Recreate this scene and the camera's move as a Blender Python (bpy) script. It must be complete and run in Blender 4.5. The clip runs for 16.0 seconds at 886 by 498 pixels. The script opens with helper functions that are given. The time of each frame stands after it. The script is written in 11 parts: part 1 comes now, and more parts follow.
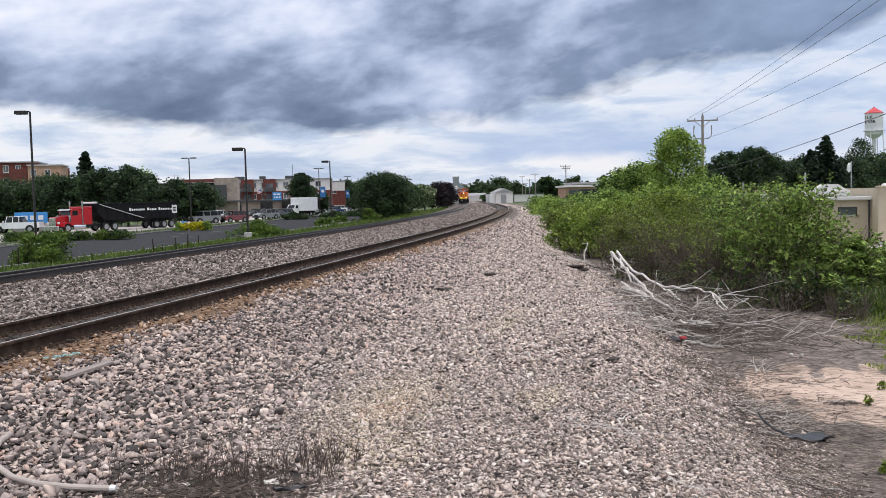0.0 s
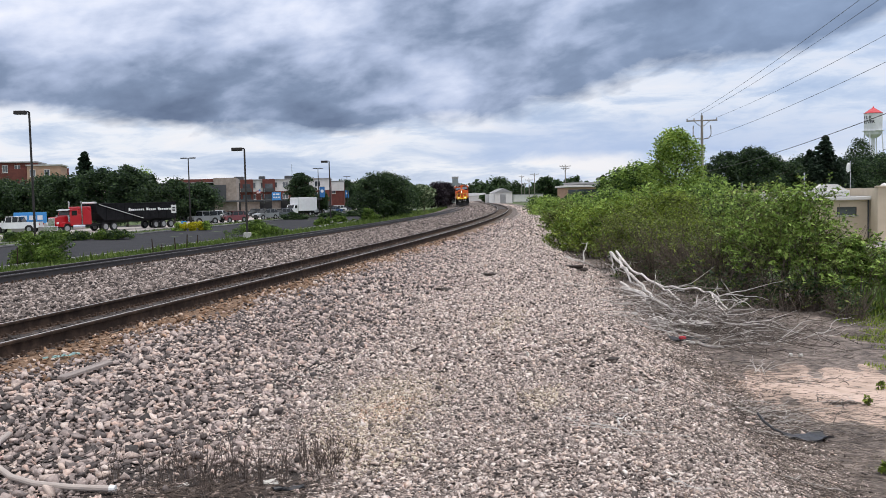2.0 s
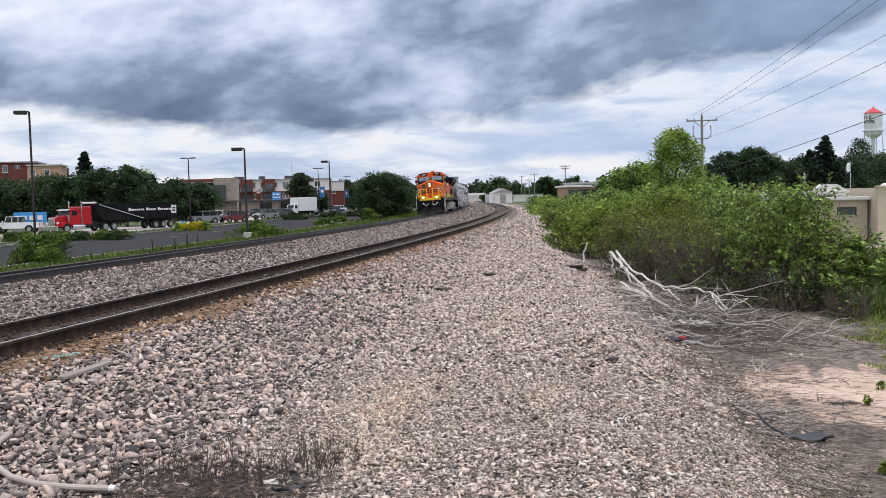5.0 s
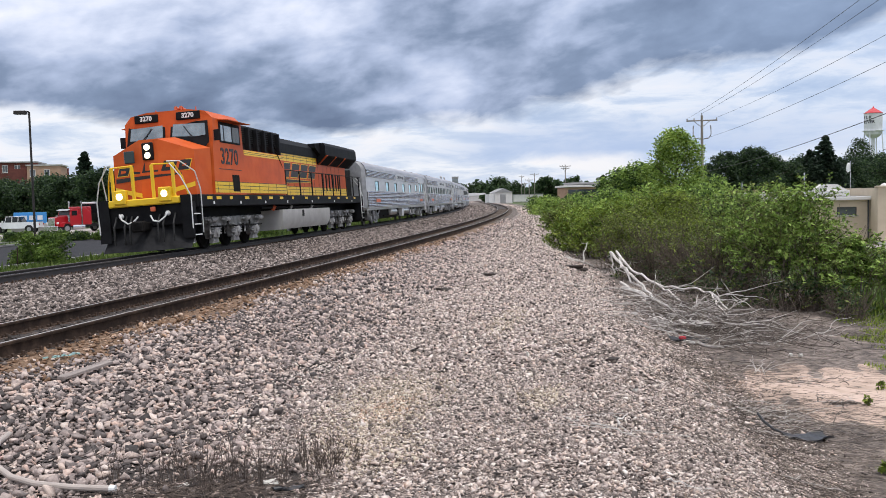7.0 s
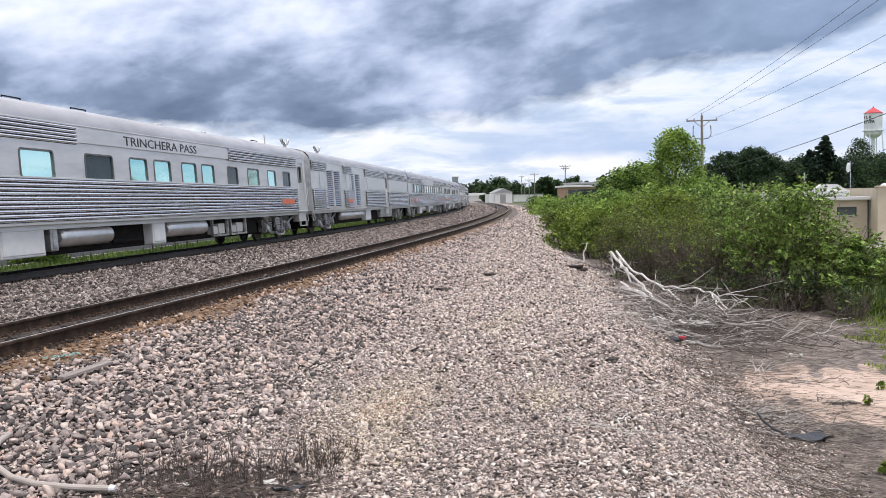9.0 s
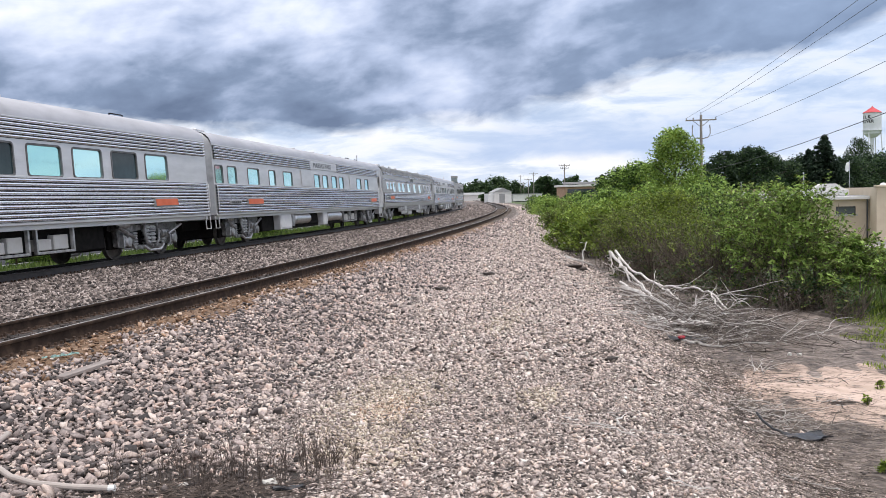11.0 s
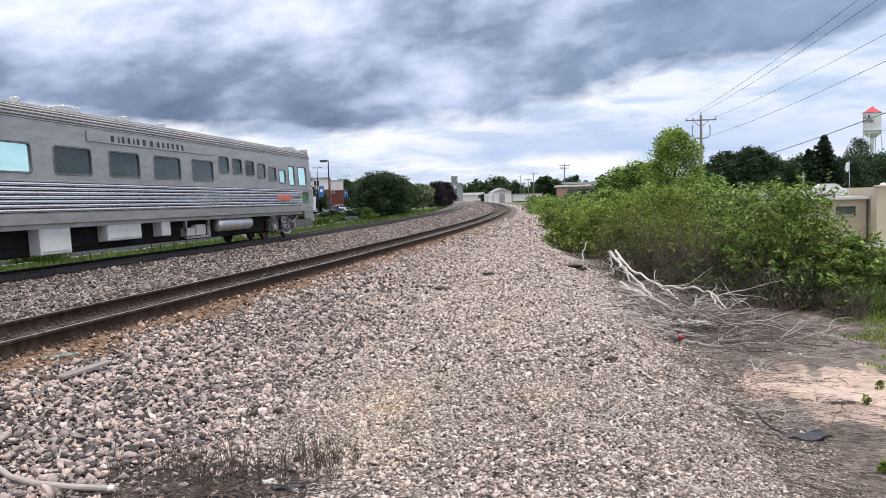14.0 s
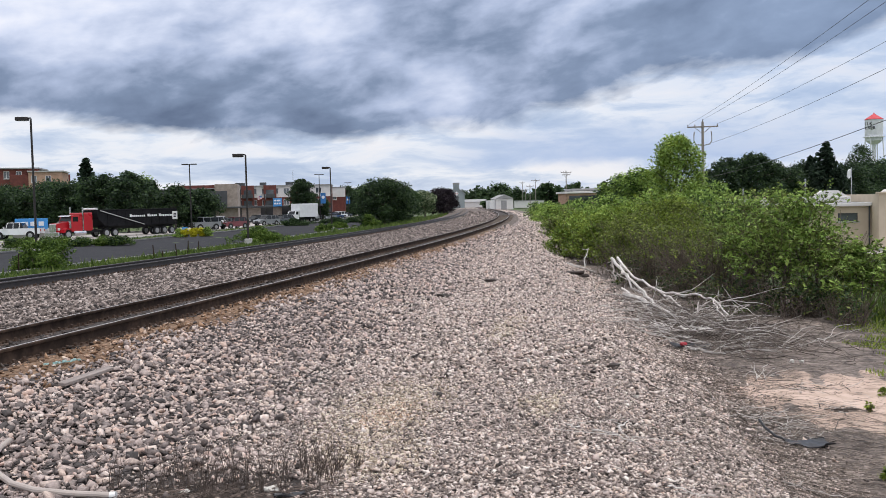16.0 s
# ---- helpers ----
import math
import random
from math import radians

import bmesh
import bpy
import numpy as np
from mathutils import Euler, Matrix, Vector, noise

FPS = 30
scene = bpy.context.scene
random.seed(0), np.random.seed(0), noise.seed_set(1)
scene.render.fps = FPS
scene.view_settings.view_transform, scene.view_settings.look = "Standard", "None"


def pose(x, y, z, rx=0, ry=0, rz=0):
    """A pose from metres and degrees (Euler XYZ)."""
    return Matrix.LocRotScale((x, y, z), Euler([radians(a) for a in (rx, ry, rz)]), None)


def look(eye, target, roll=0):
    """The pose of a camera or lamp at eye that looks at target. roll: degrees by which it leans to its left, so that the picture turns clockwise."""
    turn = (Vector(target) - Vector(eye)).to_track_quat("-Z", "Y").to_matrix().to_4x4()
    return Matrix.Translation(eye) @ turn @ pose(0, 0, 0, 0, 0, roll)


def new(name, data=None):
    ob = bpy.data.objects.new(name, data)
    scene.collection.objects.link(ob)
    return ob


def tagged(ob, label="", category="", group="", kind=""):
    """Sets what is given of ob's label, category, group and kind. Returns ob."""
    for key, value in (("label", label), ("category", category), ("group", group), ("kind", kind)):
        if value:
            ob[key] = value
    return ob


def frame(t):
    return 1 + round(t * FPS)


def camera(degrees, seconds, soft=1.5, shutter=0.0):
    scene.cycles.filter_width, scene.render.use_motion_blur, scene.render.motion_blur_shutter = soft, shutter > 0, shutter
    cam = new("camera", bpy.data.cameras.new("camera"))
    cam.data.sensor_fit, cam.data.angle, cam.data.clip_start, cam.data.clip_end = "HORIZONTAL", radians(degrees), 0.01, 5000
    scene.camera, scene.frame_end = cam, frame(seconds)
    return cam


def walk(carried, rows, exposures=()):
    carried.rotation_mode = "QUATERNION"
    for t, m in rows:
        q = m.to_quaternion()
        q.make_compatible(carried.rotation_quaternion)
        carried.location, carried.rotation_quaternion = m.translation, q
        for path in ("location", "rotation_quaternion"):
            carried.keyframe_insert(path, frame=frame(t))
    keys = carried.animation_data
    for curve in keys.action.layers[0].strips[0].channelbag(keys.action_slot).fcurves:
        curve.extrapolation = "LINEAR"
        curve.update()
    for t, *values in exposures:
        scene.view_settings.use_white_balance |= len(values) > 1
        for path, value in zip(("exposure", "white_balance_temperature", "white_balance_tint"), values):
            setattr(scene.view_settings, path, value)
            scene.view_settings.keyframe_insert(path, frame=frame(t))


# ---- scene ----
# ---------------------------------------------------------------- the line of the railway
EYE_Z = 1.483
SPACING, CANT = 6.693, 0.0825           # between the two tracks; outer rail over inner rail


def track_table():
    """Centre line of the through track: station, x, y and heading (to the right of +y)."""
    s = np.arange(-360, 900.1, 0.5)
    u = np.clip(s, -60, 272) / 100
    h = 0.201002 - 100 * (0.001029 * u + 0.00072 * u ** 2 / 2 - 0.000677 * u ** 3 / 3 - 0.00014 * u ** 4 / 4 + 0.000094 * u ** 5 / 5)
    h = h - np.minimum(s + 60, 0) * 0.0009
    x, y = np.cumsum(np.sin(h) * 0.5), np.cumsum(np.cos(h) * 0.5)
    zero = int(np.argmin(abs(s)))
    return s, x - x[zero] - 14.529, y - y[zero], h


TS, TX, TY, TH = track_table()


# the line falls gently away from the camera: how far along its sight line each station lies
FALL_S, FALL_K = [-60, 20, 27, 34, 47, 70, 100, 140, 400], [0.955, 0.955, 0.972, 0.99, 1.015, 1.07, 1.10, 1.12, 1.12]


def graded(s, d, p):
    """Points p (n, 3) at stations s and distances d from the siding, let down with the line's gradient; unchanged away from the tracks."""
    k = 1 + (np.interp(s, FALL_S, FALL_K) - 1) * np.interp(d, [-12, -9.3, 2.2, 4.2], [0, 1, 1, 0])
    eye = np.array([0, 0, EYE_Z])
    return eye + (np.asarray(p, float) - eye) * np.reshape(k, (-1, 1))


def on_track(s, off, z, shift=0.0):
    """A place by station, offset from a track's centre towards the path, and height over its near rail, with the cant. shift: the siding's spacing."""
    x, y, h = float(np.interp(s, TS, TX)), float(np.interp(s, TS, TY)), float(np.interp(s, TS, TH))
    a = CANT / 1.507

    def local(o, zz):
        lo, up = 0.753 + (o - 0.753) * math.cos(a) - zz * math.sin(a), zz * math.cos(a) + (o - 0.753) * math.sin(a)
        return np.array([lo * math.cos(h), -lo * math.sin(h), up])
    base = np.array([x + shift * math.cos(h), y - shift * math.sin(h), 0.0]) + local(0, 0)
    base = graded(np.array([s]), np.array([-5.0]), base[None])[0]
    return Vector(base + local(off, z) - local(0, 0))


def beside(s, d):
    """x, y at station s, d metres from the siding's centre towards the path."""
    x, y, h = np.interp(s, TS, TX), np.interp(s, TS, TY), np.interp(s, TS, TH)
    return x + (d + SPACING) * np.cos(h), y - (d + SPACING) * np.sin(h)


def station(x, y):
    """Station and distance from the siding's centre for arrays of x, y."""
    x, y = np.asarray(x, float), np.asarray(y, float)
    s = np.clip(y + 2.0, -350, 890)
    for _ in range(12):
        cx, cy, h = np.interp(s, TS, TX), np.interp(s, TS, TY), np.interp(s, TS, TH)
        s = np.clip(s + (x - cx) * np.sin(h) + (y - cy) * np.cos(h), -359, 899)
    cx, cy, h = np.interp(s, TS, TX), np.interp(s, TS, TY), np.interp(s, TS, TH)
    return s, (x - cx) * np.cos(h) - (y - cy) * np.sin(h) - SPACING


TOE_S, TOE_D = [-60, 8, 15, 22, 34, 40, 48, 90, 400], [10.2, 9.7, 9.1, 8.15, 6.95, 6.2, 5.2, 4.7, 4.7]


def height(x, y):
    """The ground's height."""
    s, d = station(x, y)
    toe = np.interp(s, TOE_S, TOE_D)
    low = np.interp(s, [0, 40, 90, 300], [-1.2, -1.05, -0.8, -0.5])
    slope = np.interp(s, [0, 40, 90], [2.3, 1.6, 1.0])
    z = np.interp(d, [-75, -40, -20, -14.5, -12.0, -9.6, -8.2, -5.2, -3.4, -1.6, 1.5, 3.4, 5.0],
                  [-1.45, -1.38, -1.25, -1.12, -0.86, -0.42, -0.24, -0.21, -0.3, -0.22, -0.2, -0.40, -0.42])
    for c in (0.0, -SPACING):            # canted beds under both tracks
        o = d - c
        bed = -0.185 - CANT * (0.753 - o) / 1.507
        w = np.clip((1.75 - abs(o)) / 0.35, 0, 1)
        z = z * (1 - w) + bed * w
    k = np.clip((d - (toe - slope)) / slope, 0, 1)
    k = k * k * (3 - 2 * k) * 0.55 + k * 0.45
    z = np.where(d > toe - slope, -0.42 + (low + 0.42) * k, z)
    far = np.clip((d - toe) / 22, 0, 1)
    z = np.where(d > toe, low + (-2.0 - low) * far, z)
    rough = 0.016 * np.sin(x * 2.3 + 1.3 * np.sin(y * 1.1)) * np.sin(y * 1.9 + 0.7) + 0.026 * np.sin(x * 0.71 + 2) * np.sin(y * 0.53 + x * 0.3) + 0.008 * np.sin(x * 5.1 + y * 2.2) * np.sin(y * 4.3)
    keep = np.clip((abs(d) - 1.7) / 1.0, 0, 1) * np.clip((abs(d + SPACING) - 1.7) / 1.0, 0, 1) * np.clip((80 - abs(d)) / 40, 0, 1)
    return z + rough * keep


def ground_z(x, y):
    return float(height(np.array([x]), np.array([y]))[0])


# ---------------------------------------------------------------- camera
cam = camera(52.21, 16.0, soft=0.5)
PITCH, ROLL = 90 - 3.191, 1.402


def aim(right=0.0, down=0.0):
    """The camera on its stand, turned by a few hundredths of a degree."""
    return Matrix.Translation((0, 0, EYE_Z)) @ pose(0, 0, 0, 0, 0, right) @ pose(0, 0, 0, PITCH - down, 0, 0) @ pose(0, 0, 0, 0, 0, -ROLL)


walk(cam, [(0.0, aim(0.04, 0)), (0.6, aim()), (9.2, aim()), (11.3, aim(-0.054, 0.036)), (14.6, aim(-0.054, 0.030)), (15.2, aim(-0.03, 0.02)),
           (15.45, aim(0, 0)), (15.6, aim(0.03, -0.17)), (15.7, aim(0.04, -0.30)), (15.8, aim(0.05, -0.36)), (16.0, aim(0.05, -0.39))],
     exposures=[(0.0, 0.04), (6.6, 0.06), (7.0, 0.1), (7.8, 0.24), (14.1, 0.24), (15.0, 0.10), (15.5, 0.04), (16.0, 0.02)])

# ---------------------------------------------------------------- sky and sun
world = bpy.data.worlds.new("sky")
scene.world = world
world.use_nodes = True
wn, wl = world.node_tree.nodes, world.node_tree.links
wn.clear()


def wmath(op, a, b=None, c=None, clamp=False):
    n = wn.new("ShaderNodeMath")
    n.operation, n.use_clamp = op, clamp
    for i, v in enumerate((a, b, c)):
        if v is None:
            continue
        if isinstance(v, (int, float)):
            n.inputs[i].default_value = v
        else:
            wl.new(v, n.inputs[i])
    return n.outputs[0]


def wramp(fac, stops, mode="LINEAR"):
    n = wn.new("ShaderNodeValToRGB")
    n.color_ramp.interpolation = mode
    e = n.color_ramp.elements
    while len(e) < len(stops):
        e.new(0.5)
    for k, (pos, col) in zip(e, stops):
        k.position, k.color = pos, (*col, 1) if len(col) == 3 else col
    wl.new(fac, n.inputs[0])
    return n.outputs[0]


def wmix(fac, a, b):
    n = wn.new("ShaderNodeMix")
    n.data_type = "RGBA"
    for sock, v in ((n.inputs[0], fac), (n.inputs[6], a), (n.inputs[7], b)):
        if isinstance(v, (int, float)):
            sock.default_value = v
        elif isinstance(v, tuple):
            sock.default_value = (*v, 1)
        else:
            wl.new(v, sock)
    return n.outputs[2]


def wnoise(vec, scale, detail, rough=0.55, dist=0.0):
    n = wn.new("ShaderNodeTexNoise")
    n.inputs["Scale"].default_value, n.inputs["Detail"].default_value = scale, detail
    n.inputs["Roughness"].default_value, n.inputs["Distortion"].default_value = rough, dist
    wl.new(vec, n.inputs["Vector"])
    return n.outputs["Fac"]


def wvec(x, y, z):
    n = wn.new("ShaderNodeCombineXYZ")
    for i, v in enumerate((x, y, z)):
        if isinstance(v, (int, float)):
            n.inputs[i].default_value = v
        else:
            wl.new(v, n.inputs[i])
    return n.outputs[0]


def grey(v):
    return (v, v, v)


def make_sky():
    coord = wn.new("ShaderNodeTexCoord").outputs["Generated"]
    split = wn.new("ShaderNodeSeparateXYZ")
    wl.new(coord, split.inputs[0])
    x, y, z = split.outputs
    clear = wn.new("ShaderNodeTexSky")
    clear.sky_type, clear.sun_disc, clear.sun_elevation, clear.sun_rotation = "NISHITA", False, radians(73), radians(131)
    clear_col = wmix(1.0, (0, 0, 0), clear.outputs[0])
    dim = wn.new("ShaderNodeVectorMath")
    dim.operation = "SCALE"
    dim.inputs[3].default_value = 0.10
    wl.new(clear_col, dim.inputs[0])
    el = wmath("MAXIMUM", z, 0.0)
    az = wmath("ARCTAN2", x, y)                                    # to the right of +y
    a01 = wmath("ADD", wmath("MULTIPLY", az, 1 / (2 * math.pi)), 0.5, clamp=True)
    # cloud deck, wide in azimuth
    streak = wvec(wmath("MULTIPLY", az, 3.0), wmath("SUBTRACT", wmath("MULTIPLY", el, 6.2), wmath("MULTIPLY", az, 0.7)), 0.3)
    big = wnoise(streak, 2.0, 6, 0.5, 0.15)
    billow = wnoise(streak, 5.0, 6, 0.50, 0.3)
    curl = wnoise(streak, 12.0, 6, 0.52, 0.3)
    # lower rim of the dark deck: elevation by azimuth, ragged
    rim = wramp(a01, [(0.0, grey(0.16)), (0.40, grey(0.12)), (0.426, grey(0.104)), (0.452, grey(0.076)), (0.478, grey(0.074)), (0.505, grey(0.080)),
                      (0.522, grey(0.100)), (0.535, grey(0.125)), (0.556, grey(0.135)), (0.576, grey(0.165)), (0.62, grey(0.2)), (1.0, grey(0.16))], "B_SPLINE")
    ragged = wmath("ADD", rim, wmath("ADD", wmath("MULTIPLY", wmath("SUBTRACT", billow, 0.5), 0.042), wmath("MULTIPLY", wmath("SUBTRACT", curl, 0.5), 0.012)))
    over = wmath("SUBTRACT", el, ragged)
    dark = wmath("MULTIPLY", wmath("ADD", over, 0.006), 55.0, clamp=True)
    # the deck's own shades: darkest just over the rim, brighter rents above
    lift = wmath("MULTIPLY", over, 4.2, clamp=True)
    shade = wmath("ADD", wmath("MULTIPLY", wmath("SUBTRACT", big, 0.49), 1.55), wmath("ADD", wmath("MULTIPLY", wmath("SUBTRACT", billow, 0.5), 0.95), wmath("MULTIPLY", wmath("SUBTRACT", curl, 0.5), 0.22)))
    # the rents are widest to the left
    rent = wramp(a01, [(0.0, grey(0.35)), (0.41, grey(1.35)), (0.436, grey(1.08)), (0.455, grey(0.45)), (0.475, grey(0.36)), (0.50, grey(0.55)), (0.515, grey(0.42)), (0.53, grey(0.28)), (0.55, grey(0.22)), (0.58, grey(0.34)), (1.0, grey(0.35))], "B_SPLINE")
    shade = wmath("ADD", shade, wmath("MULTIPLY", wmath("SUBTRACT", rent, 0.35), wmath("ADD", wmath("MULTIPLY", lift, 0.8), 0.25)))
    shade = wmath("ADD", wmath("ADD", shade, wmath("MULTIPLY", lift, 0.74)), 0.12, clamp=True)
    deck_col = wramp(shade, [(0.0, (0.132, 0.178, 0.28)), (0.3, (0.225, 0.292, 0.43)), (0.55, (0.44, 0.52, 0.71)), (0.8, (0.68, 0.745, 0.92)), (1.0, (0.86, 0.89, 1.0))])
    # the bright gap under it, with pale blue-grey bars
    bars = wnoise(wvec(wmath("MULTIPLY", az, 2.2), wmath("MULTIPLY", el, 9.0), 1.7), 4.2, 9, 0.60, 0.35)
    gap_col = wramp(bars, [(0.33, (0.46, 0.56, 0.76)), (0.45, (0.64, 0.72, 0.88)), (0.54, (0.87, 0.90, 0.98)), (0.66, (0.97, 0.95, 0.98))])
    gap_col = wmix(0.12, gap_col, dim.outputs[0])
    col = wmix(dark, gap_col, deck_col)
    # bluer towards the right
    blue = wramp(a01, [(0.0, grey(0.0)), (0.515, grey(0.0)), (0.56, grey(0.32)), (0.62, grey(0.3)), (0.75, grey(0.0)), (1.0, grey(0.0))])
    col = wmix(blue, col, (0.42, 0.56, 0.82))
    # a low blue-grey bar of cloud to the right of the bend
    uneven = wmath("ADD", el, wmath("ADD", wmath("MULTIPLY", wmath("SUBTRACT", billow, 0.5), 0.03), wmath("MULTIPLY", wmath("SUBTRACT", curl, 0.5), 0.012)))
    bar = wmath("MULTIPLY", wramp(uneven, [(0.034, grey(0.0)), (0.047, grey(1.0)), (0.062, grey(0.75)), (0.095, grey(0.0))]), wramp(a01, [(0.496, grey(0.0)), (0.512, grey(0.9)), (0.553, grey(0.9)), (0.575, grey(0.0))], "B_SPLINE"))
    col = wmix(bar, col, (0.43, 0.54, 0.77))
    # thinner and brighter overhead
    top = wmath("MULTIPLY", wmath("SUBTRACT", el, 0.28), 1.9, clamp=True)
    col = wmix(top, col, wmix(0.12, (1.22, 1.24, 1.33), dim.outputs[0]))
    back = wn.new("ShaderNodeBackground")
    back.inputs[1].default_value = 1.0
    wl.new(col, back.inputs[0])
    wl.new(back.outputs[0], wn.new("ShaderNodeOutputWorld").inputs[0])


make_sky()
sun = new("sun", bpy.data.lights.new("sun", "SUN"))
sun.data.energy, sun.data.angle, sun.data.color = 1.75, radians(9), (1.0, 0.965, 0.925)
sun.matrix_world = look((16, -14, 70), (0, 0, 0))

# ---------------------------------------------------------------- materials


def material(name, stops, scale=4.0, rough=0.8, metal=0.0, bump=0.0, bump_scale=None, island=0.0, piece=0.0, coarse=0.35, stretch=(1, 1, 1), spec=0.5, coat=0.0, rough_var=0.1, detail=6):
    """A surface: colour by two scales of noise over real metres, optional change by piece, roughness that varies and fine relief."""
    m = bpy.data.materials.new(name)
    m.use_nodes = True
    n, l = m.node_tree.nodes, m.node_tree.links
    b = n["Principled BSDF"]
    tc = n.new("ShaderNodeTexCoord")
    mp = n.new("ShaderNodeMapping")
    mp.inputs["Scale"].default_value = stretch
    l.new(tc.outputs["Object"], mp.inputs["Vector"])

    def tex(s, d):
        t = n.new("ShaderNodeTexNoise")
        t.inputs["Scale"].default_value, t.inputs["Detail"].default_value, t.inputs["Roughness"].default_value = s, d, 0.62
        l.new(mp.outputs[0], t.inputs["Vector"])
        return t.outputs["Fac"]

    def calc(op, p, q):
        t = n.new("ShaderNodeMath")
        t.operation = op
        for i, v in enumerate((p, q)):
            if isinstance(v, (int, float)):
                t.inputs[i].default_value = v
            else:
                l.new(v, t.inputs[i])
        return t.outputs[0]

    fine, wide = tex(scale, detail), tex(scale * 0.13, 3)
    fac = calc("ADD", calc("MULTIPLY", fine, 1 - coarse), calc("MULTIPLY", wide, coarse))
    fac = calc("ADD", calc("MULTIPLY", calc("SUBTRACT", fac, 0.5), 1.9), 0.5)
    if island:
        g = n.new("ShaderNodeNewGeometry")
        fac = calc("ADD", fac, calc("MULTIPLY", calc("SUBTRACT", g.outputs["Random Per Island"], 0.5), island))
    if piece:
        g = n.new("ShaderNodeObjectInfo")
        fac = calc("ADD", fac, calc("MULTIPLY", calc("SUBTRACT", g.outputs["Random"], 0.5), piece))
    r = n.new("ShaderNodeValToRGB")
    e = r.color_ramp.elements
    while len(e) < len(stops):
        e.new(0.5)
    for k, (pos, col) in zip(e, stops):
        k.position, k.color = pos, (*col, 1)
    l.new(fac, r.inputs[0])
    l.new(r.outputs[0], b.inputs["Base Color"])
    ro = calc("ADD", calc("MULTIPLY", calc("SUBTRACT", wide, 0.5), rough_var * 2), rough)
    l.new(ro, b.inputs["Roughness"])
    b.inputs["Metallic"].default_value = metal
    b.inputs["Specular IOR Level"].default_value = spec
    b.inputs["Coat Weight"].default_value = coat
    if bump:
        t = tex(bump_scale or scale * 3, 5)
        bp = n.new("ShaderNodeBump")
        bp.inputs["Strength"].default_value, bp.inputs["Distance"].default_value = 1.0, bump
        l.new(t, bp.inputs["Height"])
        l.new(bp.outputs[0], b.inputs["Normal"])
    return m


def two(c, k=0.18):
    """Stops round one colour."""
    return [(0.2, tuple(v * (1 - k) for v in c)), (0.8, tuple(min(1, v * (1 + k)) for v in c))]


def paint(name, c, rough=0.4, k=0.08, **more):
    return material(name, two(c, k), 1.6, rough, bump=0.0004, bump_scale=30, **more)


def glow(name, c, strength):
    m = bpy.data.materials.new(name)
    m.use_nodes = True
    b = m.node_tree.nodes["Principled BSDF"]
    b.inputs["Base Color"].default_value = (*c, 1)
    b.inputs["Emission Color"].default_value = (*c, 1)
    b.inputs["Emission Strength"].default_value = strength
    return m


# ---------------------------------------------------------------- mesh building


